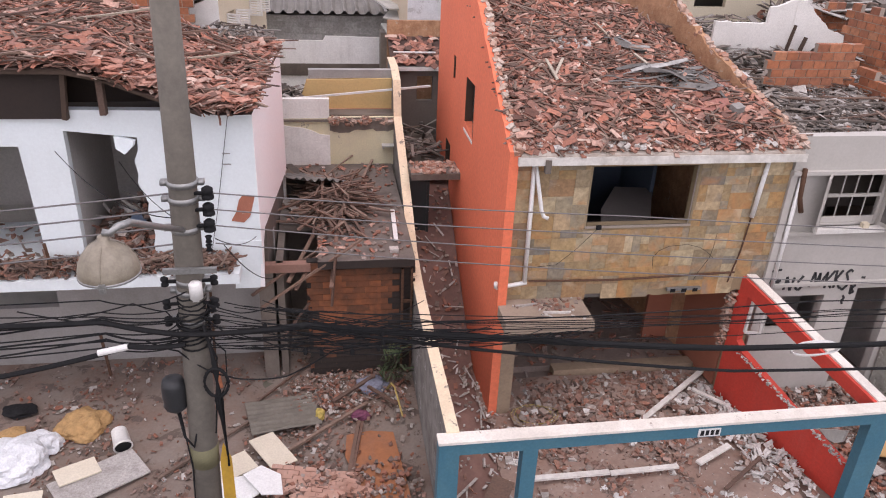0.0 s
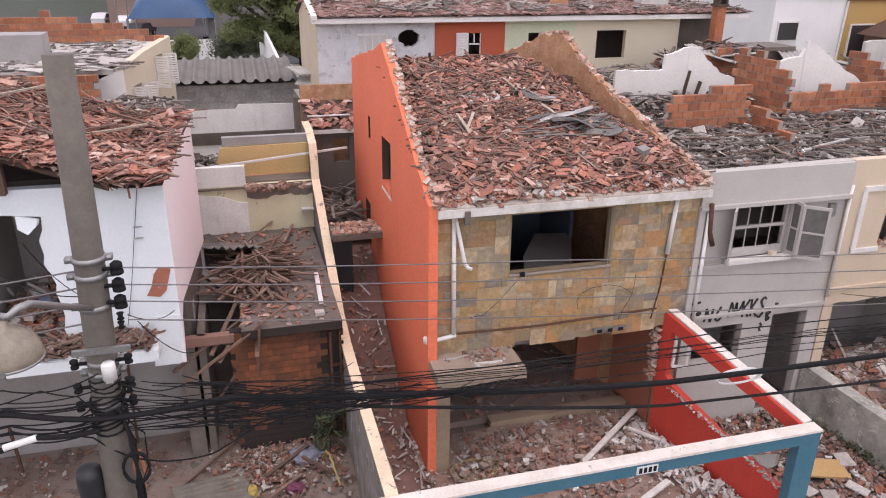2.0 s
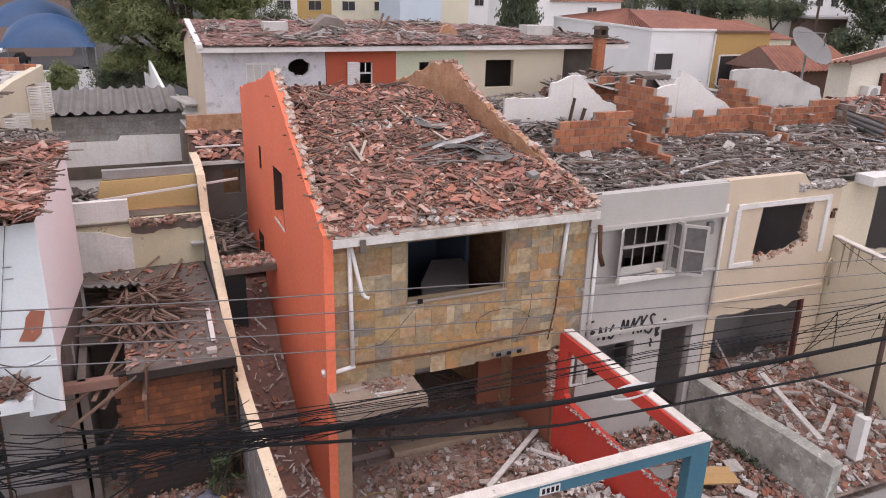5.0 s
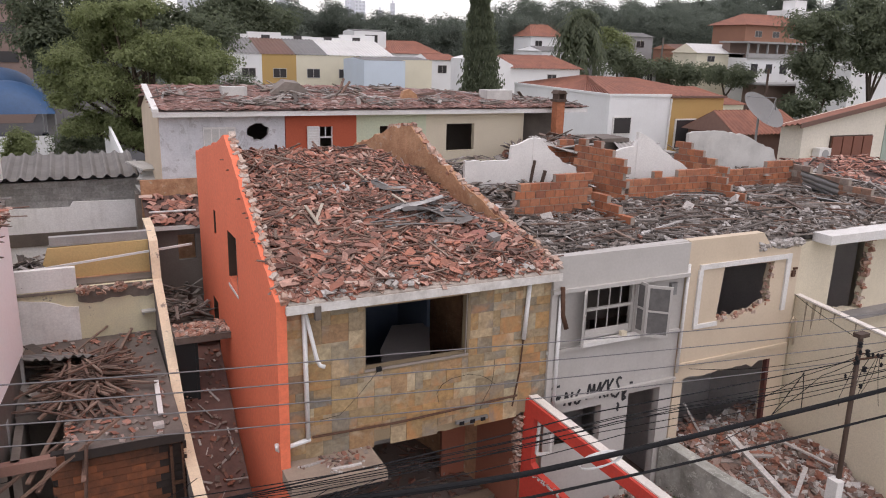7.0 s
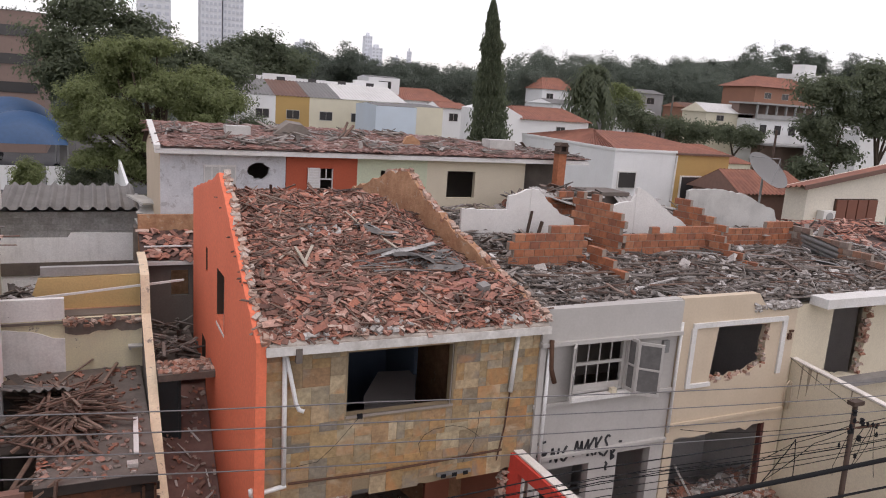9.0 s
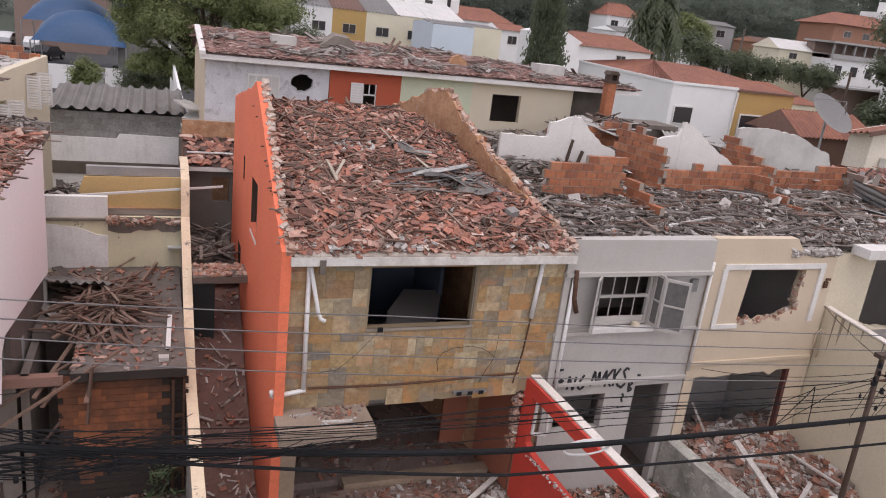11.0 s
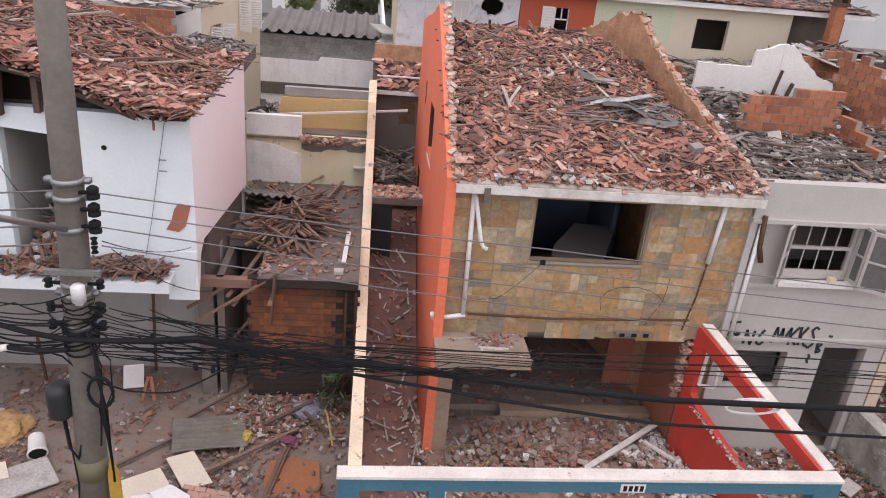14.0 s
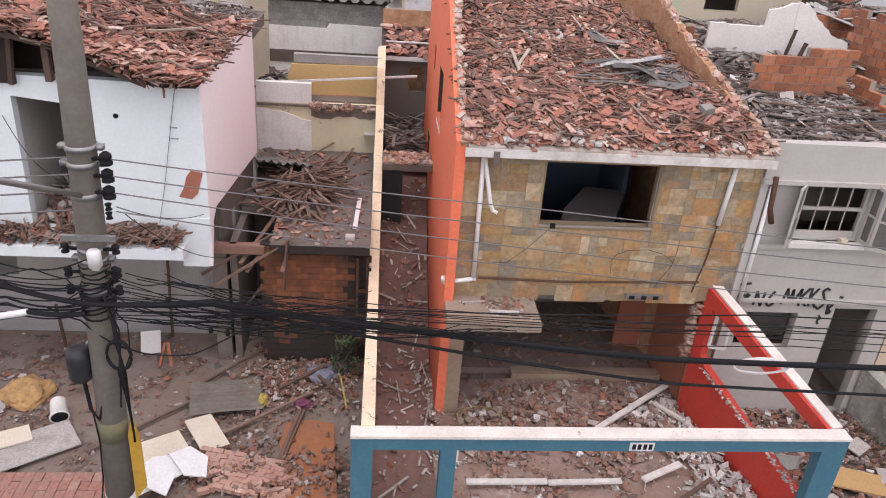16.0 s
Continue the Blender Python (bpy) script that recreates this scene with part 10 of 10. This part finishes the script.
house("far_house", 86, 92, 100, 106, 9.6, F_GREY, ROOFPALE, 0.6, "grey house with pale flat roof", ((87, 7.4, 1.6, 1.3), (89.6, 7.4, 1.4, 1.3)))
house("far_house", 73.5, 78, 80, 84, 7.9, F_GREY, ROOFGREY, 0.4, "narrow grey house with sheet roof", ((74.4, 5.8, 1.0, 1.2), (76.2, 5.8, 1.0, 1.2)))
house("far_house", 80, 86, 92, 98, 8.0, F_WHITE, ROOFGREY, 0.9, "small white house with a low sheet roof", ((81.4, 6.0, 1.6, 1.2),))
put("rooftop_box", Shape().box((129, 100, 0), (135.2, 106, 19.4)).box((131, 101, 19.4), (134.4, 104, 21.4)), F_WHITE, label="white stair tower on the hill", category="building")
house("far_house", 109, 122, 70, 80, 9.0, F_WHITE, ROOFGREY, 0.6, "white wall behind the pines", ())
house("far_house", 60, 68, 60, 68, 4.8, F_GREY, ROOFRED, 1.0, "low house under red tiles", ())
house("far_house", 46, 58, 44, 54, 5.2, F_CREAM, ROOFRED, 1.5, "low house with wide red tile roof", (), 2.0)
# cream house with brown shutters on the right
sh = thing("shuttered_house", "cream house with brown wooden shutters and tiled roof", "house")
part("wall", Shape().prism([(32.0, 16, 0), (42.0, 16, 0), (42.0, 16, 8.0), (32.0, 16, 6.3)], (0, 1.4, 0)), paint("far_ivory_wall", (0.76, 0.70, 0.58), (0.66, 0.6, 0.5), 0.8, 8, 0.5, 0.5, 0.1), sh)
part("roof", tiled((31.2, 17.5, 6.1), (31.2, 15.5, 6.5), (42.2, 15.5, 8.35), (42.2, 17.5, 7.95), 0.3), ROOFRED, sh, "red tiled roof", True)
part("barge_board", Shape().prism([(31.2, 15.5, 6.25), (42.2, 15.5, 8.1), (42.2, 15.5, 8.35), (31.2, 15.5, 6.5)], (0, 0.06, 0)), ROOFBROWN, sh)
sw = part("shutter_window", Shape().box((34.2, 15.9, 4.1), (37.6, 16.02, 5.75)), WOODDARK, sh, "brown wooden shutters")
for i in range(4):
    part("leaf", Shape().box((34.25 + i * 0.85, 15.82, 4.15), (35.0 + i * 0.85, 15.9, 5.7)), paint("brown_shutter", (0.20, 0.075, 0.045), (0.14, 0.055, 0.035), 0.7) if i == 0 else bpy.data.materials["brown_shutter"], sw)
ac = part("air_conditioner", Shape().box((32.9, 15.5, 4.5), (33.8, 15.95, 5.15)), OFFWHITE, sh, "white outdoor air-conditioning unit")
part("fan_ring", Shape().tube([(33.35, 15.46, 4.83), (33.35, 15.5, 4.83)], 0.25, 16), F_GREY, ac)
part("side_wall", Shape().box((38.7, 15.96, 0), (42.05, 16.0, 6.9)), paint("far_sage_wall", (0.33, 0.40, 0.33), (0.28, 0.33, 0.28)), sh)
# dish and lean-to
dish = thing("satellite_dish", "large grey mesh satellite dish on a mast", "satellite dish")
dm = Matrix.Translation((28.75, 16, 7.1)) @ Vector((0.1, -0.68, 0.72)).to_track_quat("Z", "Y").to_matrix().to_4x4()
s = Shape()
for j in range(7):
    for i in range(24):
        r = 1.18 * j / 6 + 0.02
        s.v.append(dm @ Vector((r * math.cos(i * math.pi / 12), r * math.sin(i * math.pi / 12), 0.26 * (r / 1.18) ** 2 - 0.1)))
s.f = [(j * 24 + i, j * 24 + (i + 1) % 24, (j + 1) * 24 + (i + 1) % 24, (j + 1) * 24 + i) for j in range(6) for i in range(24)]
part("reflector", s, plain("dish_mesh", (0.22, 0.215, 0.205), 0.8, 0.2), dish, smooth=True)
for i in range(3):
    a = i * 2.09
    part("strut", Shape().tube([dm @ Vector((1.05 * math.cos(a), 1.05 * math.sin(a), 0.12)), dm @ Vector((0, 0, 1.0))], 0.02, 5), METAL, dish)
part("mast", Shape().tube([(28.9, 16.3, 0.0), (28.8, 16.2, 6.9)], 0.06, 8), METAL, dish)
house("lean_to", 30.9, 36.5, 19.5, 23.2, 5.5, ROOFBROWN, ROOFRED, 1.2, "low outbuilding with red tile roof", (), 0, 0.3, 0.3)
house("lean_to", 19.5, 25, 12.5, 17, 4.3, F_WHITE, ROOFGREY, 0.4, "low outbuilding with sheet roof", ())

# ---- car park with blue canopies ----
TARP = plain("blue_tarpaulin", (0.022, 0.075, 0.17), 0.55, 0, 0.2, 3)


def canopy(x0, x1, y0, y1, z0, rise, label):
    c = thing("shade_canopy", label, "canopy", "shade canopies")
    s = Shape()
    n = 12
    for j in range(n + 1):
        for i in range(n + 1):
            u, v = i / n * 2 - 1, j / n * 2 - 1
            s.v.append((x0 + (x1 - x0) * i / n, y0 + (y1 - y0) * j / n, z0 + rise * ((1 - u * u) * (1 - v * v)) ** 0.6))
    s.f = [(j * (n + 1) + i, j * (n + 1) + i + 1, (j + 1) * (n + 1) + i + 1, (j + 1) * (n + 1) + i) for j in range(n) for i in range(n)]
    part("sheet", s, TARP, c, smooth=True)
    for x in (x0, x1):
        for y in (y0, y1):
            part("post", Shape().tube([(x, y, 0), (x, y, z0)], 0.06, 8), METAL, c)


canopy(-11.5, -4.2, 60, 67, 3.6, 2.6, "blue tarpaulin shade canopy over parked cars")
canopy(-13.5, -5.5, 70, 78, 4.6, 2.4, "blue tarpaulin shade canopy behind another")


def car(x, y, a, material, label):
    c = thing("parked_car", label, "car", "parked cars", at=(x, y, 0))
    c.rotation_euler = (0, 0, radians(a))
    prof = [(-2.0, 0.35), (2.0, 0.35), (2.1, 0.75), (1.2, 0.95), (0.6, 1.42), (-1.1, 1.45), (-1.8, 1.0), (-2.08, 0.9)]
    part("body", Shape().prism([(px_, -0.82, pz) for px_, pz in prof], (0, 1.64, 0)), material, c)
    part("side_glass", Shape().prism([(px_, -0.835, pz) for px_, pz in ((0.95, 0.98), (0.5, 1.34), (-1.0, 1.36), (-1.5, 1.0))], (0, 1.67, 0)), PANE, c)
    for wx in (-1.3, 1.3):
        for wy in (-0.8, 0.8):
            w = part("wheel", Shape().tube([(wx, wy - 0.1, 0.32), (wx, wy + 0.1, 0.32)], 0.32, 14), BLACK, c)
            part("rim", Shape().tube([(wx, wy - 0.11, 0.32), (wx, wy + 0.11, 0.32)], 0.18, 10), METAL, w)


car_w, car_s, car_k = plain("white_car_paint", (0.7, 0.7, 0.7), 0.3, 0, 0.05), plain("silver_car_paint", (0.35, 0.36, 0.37), 0.3, 0.5, 0.05), plain("black_car_paint", (0.02, 0.02, 0.022), 0.25, 0, 0.05)
for (x, y, a, m, l) in ((-18.3, 94, 80, car_w, "white car parked in the open"), (-15, 90, 85, car_w, "white car parked beside another"), (-9.5, 63, 85, car_s, "silver car under the canopy"), (-6.8, 63, 88, car_s, "silver car parked under the tarpaulin"), (-4.6, 66, 86, car_k, "black car under the canopy"), (-0.8, 69, 80, car_k, "black car parked by the fence"), (-12.5, 80, 70, car_k, "dark car near the trees"), (-3.0, 72, 84, car_w, "white car behind the fence")):
    car(x, y, a, m, l)
put("car_park", Shape().box((-45, 56, 0.0), (3, 110, 0.02)), ASPHALT, label="grey car park surface", category="pavement", kind="structure")
F_FENCE = paint("dark_grey_fence_panel", (0.21, 0.20, 0.19), (0.15, 0.145, 0.135), 0.9, 8, 0.5, 0.6)
fence = thing("panel_fence", "plain grey concrete panel fence", "fence")
for i in range(5):
    part("panel", Shape().box((-4.9 + i * 1.28, 61.9, 0), (-3.66 + i * 1.28, 62.0, 4.5)), F_FENCE, fence)
fence2 = thing("panel_fence", "pale fence of the car park", "fence")
for i in range(14):
    part("panel", Shape().box((-24 + i * 1.4, 58, 0), (-22.64 + i * 1.4, 58.1, 2.0)), F_WHITE if i % 3 else F_GREY, fence2)
tree("hedge_shrub", (-1.8, 54, 0), [((-3.6, 54, 1.8), (1.2, 0.8, 1.3)), ((-2.2, 54, 2.1), (1.3, 0.8, 1.3)), ((-0.8, 54, 1.9), (1.3, 0.8, 1.3))], 200, 0.16, LEAF_DARK, "dark shrub before the grey fence", 0.08, "shrub")
tree("yucca", (-5.8, 40, 0), [((-5.8, 40, 3.6), (0.9, 0.9, 1.1)), ((-6.4, 40, 2.6), (0.7, 0.7, 0.9))], 420, 0.16, LEAF_LIGHT, "spiky yucca beside the shed", 0.1, "shrub")
put("side_wall_pale", Shape().box((-0.75, 15, 0), (-0.6, 60, 4.2)), F_WHITE, label="long pale boundary wall beside the shed", category="wall")
clutter = thing("stacked_junk", "stacked crates and boards in the gap between houses", "junk")
for (x, y, z, a) in ((-0.8, 12.6, 5.3, 10), (-0.7, 12.9, 5.7, -20), (-0.9, 13.0, 6.0, 30)):
    part("board", Shape().brick(pose(x, y, z, 10, 5, a), 0.6, 0.9, 0.05), CONC_PALE, clutter)
part("shelf", Shape().box((-1.2, 12.6, 0), (-0.62, 13.2, 5.2)), GREYBASE, clutter)

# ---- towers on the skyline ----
# Haze is painted into tower walls and panes as pale, bluish colour.
TOWER = paint("haze_pale_tower_concrete", (0.70, 0.71, 0.73), (0.63, 0.64, 0.67), 0.8, 0.5, 0.02, 0.4)
TOWER2 = paint("hazed_tower_concrete", (0.76, 0.78, 0.82), (0.71, 0.74, 0.78), 0.8, 0.5, 0.02, 0.4)
T_PANE = plain("hazed_tower_pane", (0.54, 0.56, 0.60), 0.4, 0, 0.1, 1)


def tower(x0, x1, y, z1, material, floors, bays, label):
    t = thing("tower_block", label, "tower", "skyline towers")
    part("shaft", Shape().box((x0, y, 0), (x1, y + (x1 - x0), z1)), material, t)
    w = (x1 - x0) / bays
    s = Shape()
    for f in range(floors):
        for b in range(bays):
            s.box((x0 + (b + 0.22) * w, y - 0.25, z1 * (f + 0.3) / floors), (x0 + (b + 0.78) * w, y, z1 * (f + 0.78) / floors))
    part("glazing", s, T_PANE, t, kind="stuff")
    part("roof_house", Shape().box((x0 + w, y + 2, z1), (x1 - w, y + (x1 - x0) * 0.7, z1 + 4)), material, t)


tower(19.5, 34.8, 400, 66, TOWER, 20, 4, "pale grey apartment tower")
tower(49, 59.4, 400, 66, TOWER, 21, 5, "grey apartment tower beside its twin")
tower(60.4, 70.7, 402, 66, TOWER, 21, 5, "grey apartment tower beside its twin")
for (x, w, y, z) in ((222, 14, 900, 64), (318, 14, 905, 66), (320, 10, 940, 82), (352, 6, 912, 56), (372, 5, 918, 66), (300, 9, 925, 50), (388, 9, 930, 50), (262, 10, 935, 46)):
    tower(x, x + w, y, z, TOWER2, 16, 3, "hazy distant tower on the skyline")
bl = house("office_block", -17, -7.3, 90, 104, 16.2, F_OFFICE, ROOFGREY, 0.4, "brown brick block behind the trees", (), 0, 0.5, 0.1)
for f in range(3):
    part("window_band", Shape().box((-16, 89.9, 7.0 + f * 3.2), (-8, 90.0, 8.2 + f * 3.2)), PANE, bl)
put("lamp_mast", Shape().tube([(23, 120, 0), (23, 120, 17)], 0.08, 6), METAL, label="thin lamp mast among the trees", category="mast")
put("far_pole", Shape().tube([(82, 84, 0), (82.3, 84, 12.5)], 0.14, 8), POLEMAT, label="distant concrete street pole", category="utility pole")
put("far_pole", Shape().tube([(70, 52, 0), (70, 52, 8.6)], 0.13, 8), WOODDARK, label="dark pole before the hill houses", category="utility pole")
